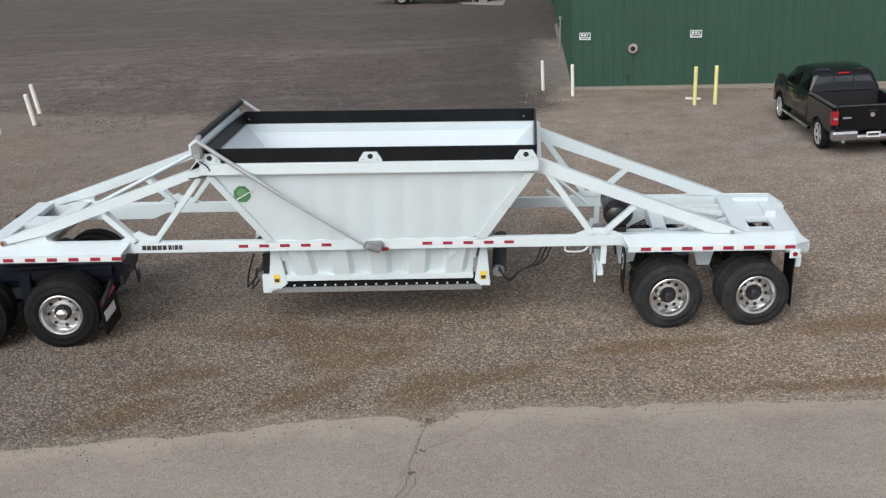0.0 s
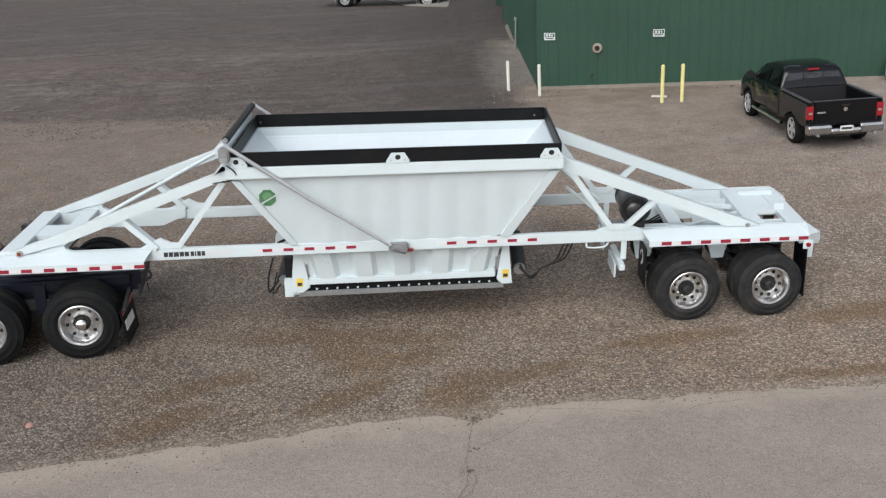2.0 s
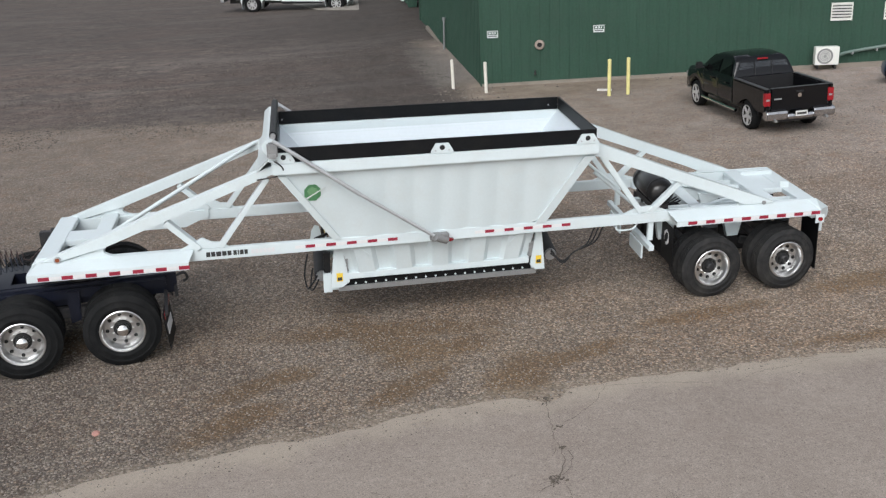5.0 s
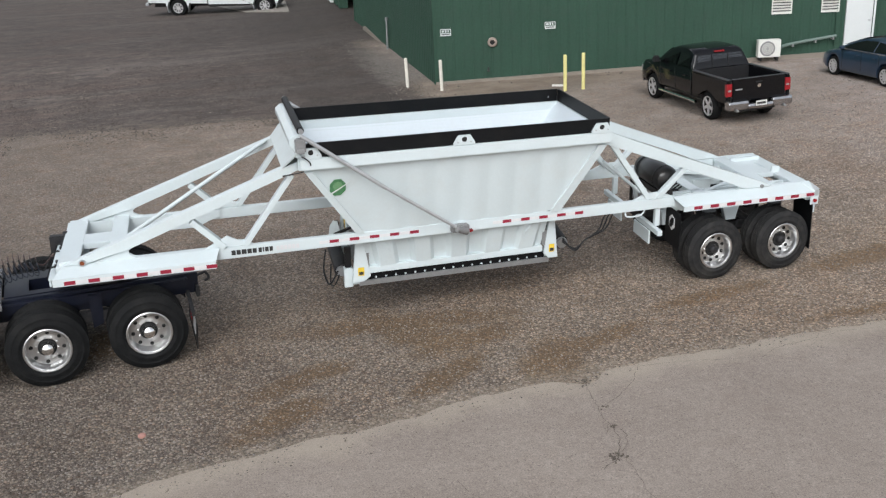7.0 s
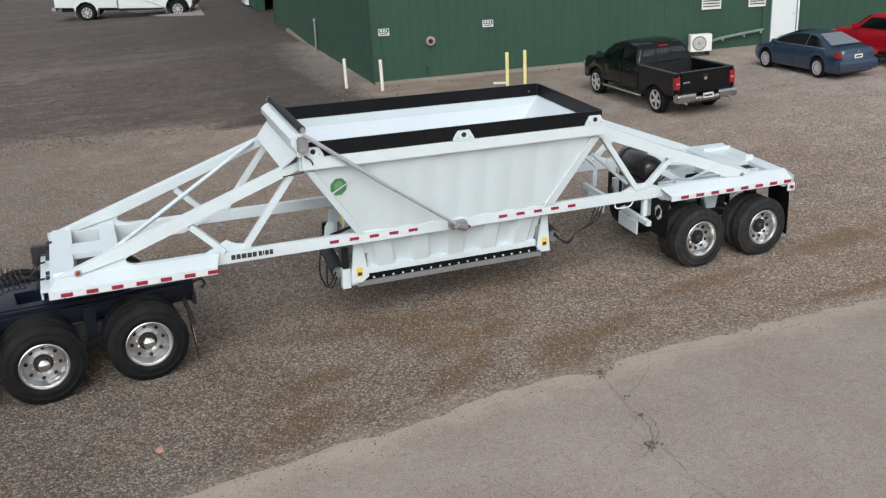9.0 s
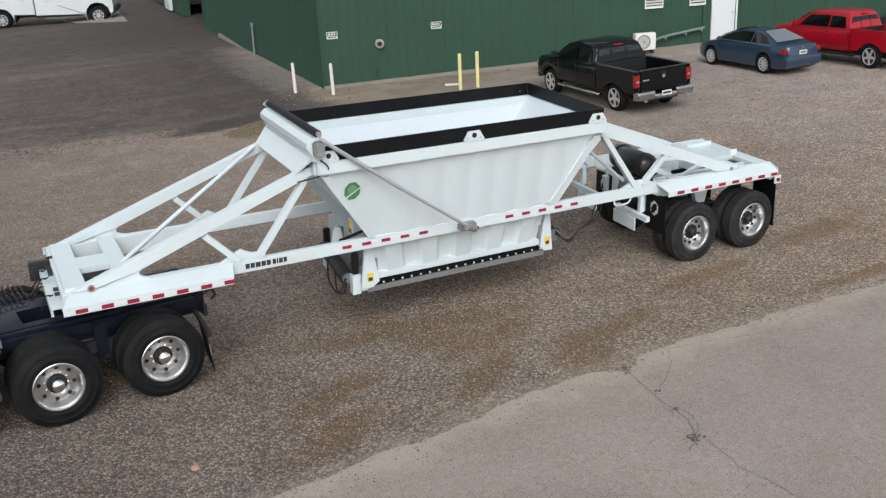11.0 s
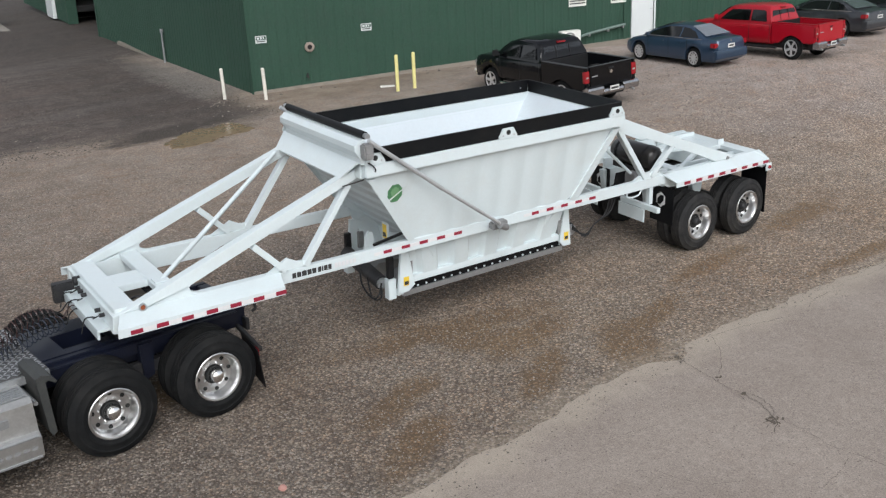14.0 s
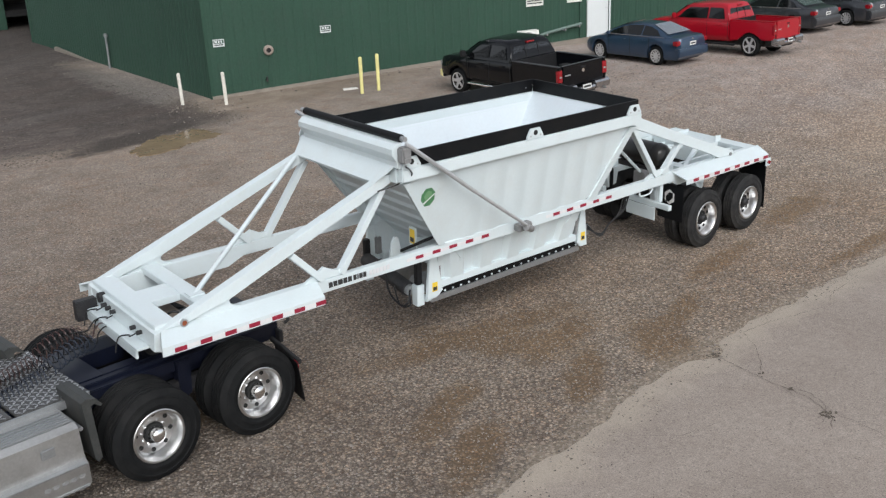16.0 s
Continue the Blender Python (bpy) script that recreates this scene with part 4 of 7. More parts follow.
# side frames: lower rail, chords, webs
def side_frame(Y, s):
    y0, y1 = Y(0.24), Y(0.33)
    trailer_part("lower_rail", box(-7.4, -0.4, y0, y1, 1.255, 1.42, 0.008), WHITE, trailer)
    # deep nose rail and tail rail
    trailer_part("nose_rail", prism([(-9.40, 1.40), (-9.42, 1.20), (-9.30, 1.16), (-7.56, 1.165), (-7.36, 1.256), (-7.20, 1.30), (-7.20, 1.42), (-9.30, 1.425)], Y(0.236), Y(0.36), 0.006), WHITE, trailer)
    trailer_part("tail_rail", prism([(-0.60, 1.256), (-0.45, 1.19), (-0.42, 1.165), (1.50, 1.165), (1.79, 1.09), (1.84, 1.13), (1.84, 1.23), (1.60, 1.42), (-0.60, 1.42)], Y(0.262), Y(0.36), 0.006), WHITE, trailer)
    # upper chords
    trailer_part("upper_chord", prism([(-6.08, 2.45), (-6.08, 2.575), (-6.22, 2.53), (-9.30, 1.425), (-9.02, 1.424), (-8.44, 1.57), (-7.60, 1.885), (-6.20, 2.41)], Y(0.215), Y(0.35), 0.008), WHITE, trailer)
    trailer_part("upper_chord", prism([(-1.80, 2.40), (-1.80, 2.60), (-1.68, 2.575), (-0.55, 2.10), (0.86, 1.50), (1.00, 1.425), (0.56, 1.425), (0.20, 1.605), (-0.60, 1.945), (-1.68, 2.38)], Y(0.215), Y(0.34), 0.008), WHITE, trailer)
    # gusset at the nose: hole between chord and rail has a rounded end
    trailer_part("gusset", prism([(-8.95, 1.421), (-8.42, 1.57), (-8.47, 1.53), (-8.46, 1.48), (-8.40, 1.445), (-8.30, 1.4215)], Y(0.25), Y(0.32)), WHITE, trailer)
    trailer_part("web", beam((-7.62, Y(0.285), 1.85), (-7.20, Y(0.285), 1.43), 0.08, 0.15, 0.006, up=(0, 1, 0)), WHITE, trailer)
    trailer_part("web", beam((-6.22, Y(0.285), 2.37), (-6.92, Y(0.285), 1.43), 0.08, 0.115, 0.006, up=(0, 1, 0)), WHITE, trailer)
    trailer_part("gusset", prism([(-7.48, 1.421), (-7.16, 1.58), (-7.02, 1.50), (-6.92, 1.50), (-6.80, 1.421)], Y(0.262), Y(0.308), 0.004), WHITE, trailer)
    trailer_part("web", beam((-1.62, Y(0.285), 2.38), (-0.98, Y(0.285), 1.43), 0.08, 0.115, 0.006, up=(0, 1, 0)), WHITE, trailer)
    trailer_part("web", beam((-0.38, Y(0.285), 1.90), (-0.84, Y(0.285), 1.43), 0.08, 0.10, 0.006, up=(0, 1, 0)), WHITE, trailer)
    trailer_part("gusset", prism([(-1.24, 1.421), (-1.02, 1.52), (-0.80, 1.52), (-0.56, 1.421)], Y(0.262), Y(0.308), 0.004), WHITE, trailer)
    trailer_part("gusset", prism([(0.28, 1.421), (0.46, 1.435), (0.52, 1.52), (0.60, 1.47), (0.75, 1.421)], Y(0.26), Y(0.31)), WHITE, trailer)
    # sloping skirts that carry the striped tape
    def skirt(xa, xb, xin_a, xin_b, yo, zt=1.25, zb=1.168):
        bm = bmesh.new()
        rows = [[(xin_a, 0.245, 1.424), (xin_b, 0.245, 1.424)], [(xa, yo, zt), (xb, yo, zt)], [(xa, yo, zb), (xb, yo, zb)], [(xa, yo + 0.02, zb), (xb, yo + 0.02, zb)], [(xa, yo + 0.02, zt - 0.012), (xb, yo + 0.02, zt - 0.012)], [(xin_a, 0.262, 1.405), (xin_b, 0.262, 1.405)]]
        v = [[bm.verts.new((x, Y(y), z)) for x, y, z in r] for r in rows]
        for i in range(6):
            a, b = v[i], v[(i + 1) % 6]
            bm.faces.new((a[0], a[1], b[1], b[0]))
        bm.faces.new([r[0] for r in v])
        bm.faces.new([r[1] for r in v])
        return bm
    trailer_part("nose_skirt", skirt(-9.43, -7.34, -9.32, -7.28, -0.02, 1.335, 1.232), WHITE, trailer)
    trailer_part("tail_skirt", skirt(-0.50, 1.61, -0.58, 1.50, -0.01, 1.318, 1.235), WHITE, trailer)
    trailer_part("tail_cap", quadslab([(1.60, Y(-0.01), 1.318), (1.83, Y(0.262), 1.26), (1.62, Y(0.262), 1.424), (1.49, Y(0.245), 1.424)], 0.012), WHITE, trailer)
    trailer_part("tail_end", quadslab([(1.60, Y(-0.012), 1.316), (1.83, Y(0.262), 1.258), (1.83, Y(0.262), 1.10), (1.60, Y(-0.012), 1.236)], 0.012), WHITE, trailer)
    # tape
    for k in range(7):
        x = -9.291 + 0.3032 * k
        trailer_part("red_tape", box(x, x + 0.143, Y(-0.0245), Y(-0.0205), 1.245, 1.297), RED_TAPE, trailer, "red reflective tape")
        if k < 6:
            trailer_part("white_tape", box(x + 0.143, x + 0.300, Y(-0.0238), Y(-0.0205), 1.245, 1.297), WHITE_TAPE, trailer, "silver reflective tape")
    for k in range(8):
        x = -0.329 + 0.2565 * k
        trailer_part("red_tape", box(x, x + 0.132, Y(-0.0145), Y(-0.0105), 1.254, 1.306), RED_TAPE, trailer, "red reflective tape")
        if k < 7:
            trailer_part("white_tape", box(x + 0.132, x + 0.2565, Y(-0.0138), Y(-0.0105), 1.254, 1.306), WHITE_TAPE, trailer, "silver reflective tape")
    for xs in (-5.74, -3.28):
        for k in range(5):
            x = xs + 0.277 * k
            trailer_part("red_tape", box(x, x + 0.13, Y(0.2355), Y(0.2395), 1.318, 1.362), RED_TAPE, trailer, "red reflective tape")
            trailer_part("white_tape", box(x - 0.147, x, Y(0.2362), Y(0.2395), 1.318, 1.362), WHITE_TAPE, trailer, "silver reflective tape")
    # pins and lamps
    trailer_part("pivot_pin", rod((-9.06, Y(0.19), 1.450), (-9.06, Y(0.26), 1.450), 0.030, 20), AMBER, trailer, "round amber marker lamp")
    trailer_part("lamp_ring", lathe([(0.03, 0), (0.045, 0), (0.045, 0.03), (0.03, 0.03)], 20, centre=(-9.06, Y(0.20) - 0.015, 1.450), closed=True), STEEL, trailer)
    trailer_part("pivot_pin", rod((0.83, Y(0.20), 1.445), (0.83, Y(0.26), 1.445), 0.030, 20), GREY, trailer)
    trailer_part("tail_lamp_plate", box(1.535, 1.665, Y(-0.035), Y(-0.012), 1.11, 1.25, 0.004), WHITE, trailer)
    trailer_part("side_lamp", rod((1.60, Y(-0.06), 1.18), (1.60, Y(-0.034), 1.18), 0.032, 20), RED_LENS, trailer, "round red marker lamp")


both(side_frame)

# writing on the near rail becomes plain bars
x = -7.12
for w in (0.056, 0.056, 0.068, 0.058, 0.056, 0.0, 0.046, 0.018, 0.05, 0.046):
    if w:
        trailer_part("lettering", box(x, x + w, 0.2335, 0.2392, 1.305, 1.372), INK, trailer, "dark maker's lettering")
    x += w + 0.013
for k in range(6):
    trailer_part("lettering", box(-6.50 + 0.056 * k, -6.50 + 0.056 * k + 0.044, 0.2342, 0.2392, 1.305, 1.368), PALE_INK, trailer, "pale outlined lettering")


# hopper
def corrugated(p00, p10, p01, p11, ribs, out, thick, lo=0.0, hi=1.0, share=0.5):
    """A sheet between two level lines p00-p10 (below) and p01-p11 (above), with pressed upright ribs that stand out along 'out'."""
    bm = bmesh.new()
    p00, p10, p01, p11, out = (Vector(p) for p in (p00, p10, p01, p11, out))
    us = [(0.0, 0)]
    for k in range(ribs):
        c = (k + 0.5) / ribs
        h = share / ribs / 2
        us += [(c - h - 0.12 / ribs, 0), (c - h, 1), (c + h, 1), (c + h + 0.12 / ribs, 0)]
    us.append((1.0, 0))
    cols = []
    for u, o in us:
        a, b = p00.lerp(p10, u), p01.lerp(p11, u)
        cols.append([bm.verts.new(a + out * o), bm.verts.new(b + out * o), bm.verts.new(b - out.normalized() * thick), bm.verts.new(a - out.normalized() * thick)])
    for a, b in zip(cols, cols[1:]):
        for i in range(4):
            bm.faces.new((a[i], a[(i + 1) % 4], b[(i + 1) % 4], b[i]))
    bm.faces.new(cols[0])
    bm.faces.new(cols[-1][::-1])
    return bm


XF, XR = -6.05, -1.80  # hopper mouth
BF, BR = -5.30, -2.50  # hopper at the rail
GF, GR = -5.16, -2.62  # hopper at the gates


def pressed_side(Y, o):
    """The leaning side sheet: a trapezoid with upright pressed ribs."""
    bm = bmesh.new()
    xs = [(XF, 0), (-5.55, 0), (BF, 0)]
    for k in range(8):
        c = -4.86 + 0.385 * k
        xs += [(c - 0.165, 0), (c - 0.085, 1), (c + 0.085, 1), (c + 0.165, 0)]
    xs += [(-1.96, 0), (XR, 0)]
    xs = sorted(set(xs))
    cols = []
    for x, up in xs:
        zb = 1.42
        if x < BF:
            zb = 1.42 + 1.02 * (BF - x) / (BF - XF)
        if x > BR:
            zb = 1.42 + 1.02 * (x - BR) / (XR - BR)
        col = []
        for z in (zb, 2.49):
            y = 0.26 - 0.21 * (z - 1.42) / 1.03
            col.append(((x, Y(y) + 0.017 * up * o, z), (x, Y(y + 0.02), z)))
        cols.append([bm.verts.new(p) for p in (col[0][0], col[1][0], col[1][1], col[0][1])])
    for a, b in zip(cols, cols[1:]):
        for i in range(4):
            bm.faces.new((a[i], a[(i + 1) % 4], b[(i + 1) % 4], b[i]))
    bm.faces.new(cols[0])
    bm.faces.new(cols[-1][::-1])
    return bm


def hopper_side(Y, s):
    o = -1 if s == 0 else 1
    # plain triangles at the ends, ribbed field between
    trailer_part("hopper_side", pressed_side(Y, o), WHITE, trailer, "pressed white side sheet", True)
    trailer_part("corner_post", quadslab([(BF - 0.07, Y(0.25), 1.42), (BF + 0.04, Y(0.25), 1.42), (XF + 0.10, Y(0.034), 2.45), (XF - 0.01, Y(0.034), 2.45)][::o * -1], 0.03), WHITE, trailer)
    trailer_part("corner_post", quadslab([(BR - 0.06, Y(0.25), 1.42), (BR + 0.09, Y(0.25), 1.42), (XR + 0.01, Y(0.034), 2.45), (XR - 0.12, Y(0.034), 2.45)][::o * -1], 0.03), WHITE, trailer)
    trailer_part("top_rail", box(-6.12, -1.74, Y(-0.06), Y(0.052), 2.437, 2.60, 0.012), WHITE, trailer)
    trailer_part("sideboard", box(-6.06, -1.80, Y(-0.030), Y(0.004), 2.604, 2.805, 0.004), BLACK_BOARD, trailer, "black rubber sideboard")
    trailer_part("lower_side", corrugated((GF, Y(0.52), 0.78), (GR, Y(0.52), 0.78), (BF + 0.03, Y(0.40), 1.26), (BR - 0.03, Y(0.40), 1.26), 5, (0, 0.075 * o, 0), 0.015, share=0.42), WHITE, trailer)
    trailer_part("lower_lip", box(GF - 0.02, GR + 0.02, Y(0.44), Y(0.55), 0.70, 0.80, 0.008), WHITE, trailer)
    trailer_part("rail_shelf", quadslab([(BF, Y(0.26), 1.40), (BR, Y(0.26), 1.40), (BR, Y(0.42), 1.25), (BF, Y(0.42), 1.25)], 0.015), WHITE, trailer)
    for x in (-5.97, -3.91, -1.91):
        lug = trailer_part("lifting_lug", prism([(x - 0.15, 2.602), (x + 0.15, 2.602), (x + 0.15, 2.635), (x + 0.085, 2.745), (x - 0.085, 2.745), (x - 0.15, 2.635)], Y(-0.062), Y(-0.032), 0.004), WHITE, trailer)
        trailer_part("lug_hole", rod((x, Y(-0.066), 2.685), (x, Y(-0.028), 2.685), 0.036, 16), DARK, lug)
        for dx in (-0.09, 0.09):
            trailer_part("bolt", rod((x + dx, Y(-0.07), 2.645), (x + dx, Y(-0.06), 2.645), 0.011, 8), STEEL, lug)
    for x in (-6.0, -5.92, -3.98, -3.88, -1.95, -1.87):
        trailer_part("bolt", rod((x, Y(0.002), 2.64 if round(x * 100) % 3 else 2.73), (x, Y(0.014), 2.64 if round(x * 100) % 3 else 2.73), 0.012, 8), STEEL, trailer)


both(hopper_side, YH)
ends = (((XF, BF, GF), 1), ((XR, BR, GR), -1))
for (xt, xb, xg), o in ends:
    trailer_part("hopper_end", quadslab([(xt, 0.05, 2.45), (xt, 2 * YH - 0.05, 2.45), (xb + 0.40 * o, 2 * YH - 0.35, 1.10), (xb + 0.40 * o, 0.35, 1.10)], 0.02 * o), WHITE, trailer, "sloping ribbed end sheet")
    for k in range(5):
        t = 0.16 + 0.17 * k
        z, xx = 2.45 - 1.35 * t, xt + (xb + 0.40 * o - xt) * t
        trailer_part("end_rib", prism([(xx + 0.01 * o, z + 0.06), (xx - 0.028 * o, z + 0.045), (xx - 0.018 * o, z - 0.03), (xx + 0.05 * o, z - 0.06)], 0.10 + 0.21 * (2.45 - z) / 1.03, 2 * YH - 0.10 - 0.21 * (2.45 - z) / 1.03), WHITE, trailer)
    trailer_part("end_lower", quadslab([(xb + 0.40 * o, 0.35, 1.10), (xb + 0.40 * o, 2 * YH - 0.35, 1.10), (xg + 0.32 * o, 2 * YH - 0.52, 0.74), (xg + 0.32 * o, 0.52, 0.74)], 0.02 * o), WHITE, trailer)
    trailer_part("end_board", box(xt - 0.03 if o > 0 else xt, xt if o > 0 else xt + 0.03, 0.005, 2 * YH - 0.005, 2.604, 2.805, 0.004), BLACK_BOARD, trailer, "black rubber end board")
    trailer_part("end_rail", box(min(xt - 0.09 * o, xt + 0.006 * o), max(xt - 0.09 * o, xt + 0.006 * o), 0.055, 2 * YH - 0.055, 2.41, 2.598, 0.01), WHITE, trailer)
for s in (0, 1):
    Y = (lambda y: y) if s == 0 else (lambda y: 2 * YH - y)
    for (xt, xb, xg), o in ends:
        trailer_part("end_wing", quadslab([(xt, Y(0.09), 2.44), (xb + 0.40 * o, Y(0.40), 1.10), (xb, Y(0.45), 1.25), (xb - 0.02 * o, Y(0.32), 1.42)], 0.012), WHITE, trailer)

# discharge gates
both(lambda Y, s: trailer_part("gate", prism([(GF - 0.16, 0.61), (GF - 0.06, 0.70), (GR + 0.06, 0.70), (GR + 0.14, 0.61), (GR + 0.02, 0.50), (GF - 0.02, 0.50)], Y(0.545), Y(1.10)), GREY, trailer, "grey clamshell gate"))
both(lambda Y, s: trailer_part("gate_seal", box(GF - 0.13, GR + 0.12, Y(0.515), Y(0.544), 0.577, 0.698, 0.004), BLACK_BOARD, trailer, "black rubber gate seal"))


def gate_bar(Y, s):
    b = trailer_part("gate_lip", box(GF - 0.16, GR + 0.14, Y(0.495), Y(0.543), 0.495, 0.575, 0.006), STEEL, trailer, "galvanised gate lip")
    for k in range(20):
        x = GF - 0.06 + (GR - GF + 0.14) * k / 19
        trailer_part("bolt", rod((x, Y(0.503), 0.605), (x, Y(0.52), 0.605), 0.016, 8), WHITE, b)


both(gate_bar)


def gate_posts(Y, s):
    # upright hinge arms at both ends of the gates
    trailer_part("gate_arm", prism([(-5.42, 0.58), (-5.26, 0.58), (-5.16, 0.66), (-5.26, 1.25), (-5.36, 1.25)], Y(0.44), Y(0.50), 0.006), WHITE, trailer)
    trailer_part("gate_arm", prism([(-2.36, 0.58), (-2.50, 0.58), (-2.58, 0.66), (-2.50, 1.25), (-2.42, 1.25)], Y(0.44), Y(0.50), 0.006), WHITE, trailer)
    for x in (-5.34, -2.50):
        trailer_part("warning_sticker", box(x, x + 0.085, Y(0.434), Y(0.4385), 0.68, 0.81), YELLOW, trailer, "yellow warning sticker")
        trailer_part("sticker_print", box(x + 0.012, x + 0.073, Y(0.4305), Y(0.4335), 0.695, 0.745), INK, trailer)
    trailer_part("gate_foot", box(-5.52, -5.40, Y(0.54), Y(0.67), 0.48, 0.78, 0.006), WHITE, trailer)
    trailer_part("guide_bar", box(-5.505, -5.415, Y(0.56), Y(0.64), 0.782, 1.10, 0.01), BLACK, trailer, "black gate guide")
    trailer_part("foot_link", box(-5.40, -5.24, Y(0.50), Y(0.60), 0.53, 0.60), WHITE, trailer)
    trailer_part("end_filler", box(-5.26, -5.18, Y(0.46), Y(0.56), 0.80, 1.05), GREY, trailer)
    trailer_part("end_filler", box(-2.60, -2.52, Y(0.46), Y(0.56), 0.80, 1.05), GREY, trailer)


both(gate_posts)
trailer_part("gate_cylinder", rod((-5.54, 0.72, 0.70), (-5.54, 1.78, 0.84), 0.10, 20), DARK_STEEL, trailer, "dark grey air cylinder", True)
trailer_part("gate_cylinder", rod((-2.25, 0.62, 0.76), (-2.25, 1.75, 0.90), 0.10, 20), DARK_STEEL, trailer, "dark grey air cylinder", True)
trailer_part("cylinder_cap", rod((-5.54, 0.67, 0.692), (-5.54, 0.73, 0.702), 0.075, 20), STEEL, trailer)
trailer_part("cylinder_cap", rod((-2.25, 0.56, 0.752), (-2.25, 0.63, 0.762), 0.085, 20), STEEL, trailer)
trailer_part("air_hose", hose([(-5.60, 0.60, 0.74), (-5.70, 0.50, 0.62), (-5.75, 0.62, 0.56), (-5.78, 0.85, 0.70), (-5.72, 1.0, 0.95)], 0.014), BLACK, trailer, "", True)
trailer_part("air_hose", hose([(-5.58, 0.64, 0.66), (-5.66, 0.52, 0.56), (-5.70, 0.70, 0.52), (-5.66, 0.9, 0.75)], 0.012), BLACK, trailer, "", True)
for k in range(3):
    trailer_part("air_hose", hose([(-2.25, 0.56, 0.78 + 0.03 * k), (-2.10, 0.40, 0.70 - 0.02 * k), (-1.95, 0.36, 0.84), (-1.75 + 0.05 * k, 0.34, 0.98), (-1.65 + 0.06 * k, 0.34, 1.22), (-1.45, 0.36, 1.36)], 0.012), BLACK, trailer, "", True)
# swing link and sticker on the nose slope
trailer_part("hinge_plate", prism([(-5.68, 1.12), (-5.65, 1.34), (-5.60, 1.42), (-5.54, 1.40), (-5.49, 1.14)], 0.92, 0.96, 0.004), WHITE, trailer)
trailer_part("gas_strut", rod((-5.60, 0.78, 1.26), (-5.36, 0.36, 1.50), 0.022, 12), BLACK, trailer, "black gas strut", True)
trailer_part("warning_sticker", box(-5.474, -5.470, 0.635, 0.745, 1.355, 1.555), YELLOW, trailer, "yellow warning sticker")
trailer_part("sticker_print", box(-5.478, -5.4745, 0.65, 0.73, 1.38, 1.44), INK, trailer)
trailer_part("sticker_plate", box(-5.469, -5.445, 0.61, 0.77, 1.30, 1.58, 0.004), WHITE, trailer)
trailer_part("plate_stay", beam((-5.45, 0.69, 1.40), (-5.10, 0.69, 1.34), 0.04, 0.05), WHITE, trailer)
trailer_part("step_bracket", hose([(-1.34, 0.29, 1.25), (-1.32, 0.27, 1.17), (-1.10, 0.27, 1.17), (-1.02, 0.29, 1.25)], 0.014), WHITE, trailer, "", True)

# green round decal with a pale stroke on the near side
dec = trailer_part("decal", prism([(-5.60 + 0.115 * math.cos(a * math.pi / 4 + 0.39), 2.17 + 0.135 * math.sin(a * math.pi / 4 + 0.39)) for a in range(8)], -0.004, 0.0), LOGO_GREEN, trailer, "green round emblem decal")
dec.matrix_basis = Matrix.Translation((-5.60, 0.107, 2.14)) @ pose(0, 0, 0, 11.5, 0, 0) @ Matrix.Translation((5.60, 0, -2.14))
st = trailer_part("decal_stroke", prism([(-5.735, 2.06), (-5.715, 2.045), (-5.455, 2.225), (-5.43, 2.255)], -0.009, -0.005), DOOR_WHITE, dec)
trailer_part("decal_ring", prism([(-5.60 + 0.065 * math.cos(a * math.pi / 4), 2.19 + 0.07 * math.sin(a * math.pi / 4)) for a in range(8)], -0.008, -0.0045), mat("pale_green_decal", (0.15, 0.30, 0.15), 0.4), dec)

# smooth pale liner of the hopper
bm = bmesh.new()
rim = [(XF + 0.014, 0.016, 2.592), (XR - 0.014, 0.016, 2.592), (XR - 0.014, 2 * YH - 0.016, 2.592), (XF + 0.014, 2 * YH - 0.016, 2.592)]
throat = [(BF + 0.55, 0.50, 0.95), (BR - 0.55, 0.50, 0.95), (BR - 0.55, 2 * YH - 0.50, 0.95), (BF + 0.55, 2 * YH - 0.50, 0.95)]
rings = [[bm.verts.new(p) for p in r] for r in (rim, throat)]
for a, b in zip(rings, rings[1:]):
    for k in range(4):
        bm.faces.new((a[k], a[(k + 1) % 4], b[(k + 1) % 4], b[k]))
bm.faces.new(rings[-1])
trailer_part("hopper_liner", bm, WHITE_IN, trailer, "smooth pale hopper lining")

# tarp housing over the nose edge, rolled tarp, arms and motor
trailer_part("tarp_housing", prism([(-6.10, 2.94), (-6.18, 2.93), (-6.25, 2.87), (-6.25, 2.80), (-6.17, 2.70), (-6.175, 2.625), (-6.09, 2.60), (-6.09, 2.66)], -0.03, 2.27, 0.006), WHITE, trailer, "white folded tarp housing")
trailer_part("header", quadslab([(-6.15, 0.04, 2.64), (-6.15, 2.34, 2.64), (-6.34, 2.26, 2.42), (-6.34, 0.22, 2.42)], 0.02), WHITE, trailer)
trailer_part("header_web", quadslab([(-6.34, 0.22, 2.42), (-6.34, 2.26, 2.42), (-6.12, 2.26, 2.44), (-6.12, 0.22, 2.44)], 0.015), WHITE, trailer)
trailer_part("rolled_tarp", rod((-6.09, -0.02, 2.985), (-6.09, 2.31, 2.985), 0.050, 18), BLACK_BOARD, trailer, "rolled black mesh tarp", True)
trailer_part("roll_end", rod((-6.09, -0.10, 2.985), (-6.09, -0.02, 2.985), 0.035, 14), STEEL, trailer, "", True)
trailer_part("roll_end", rod((-6.09, 2.31, 2.985), (-6.09, 2.41, 2.985), 0.035, 14), STEEL, trailer, "", True)
trailer_part("tarp_motor", box(-6.18, -6.04, -0.17, -0.03, 2.70, 2.90, 0.02), GREY, trailer, "grey tarp motor")
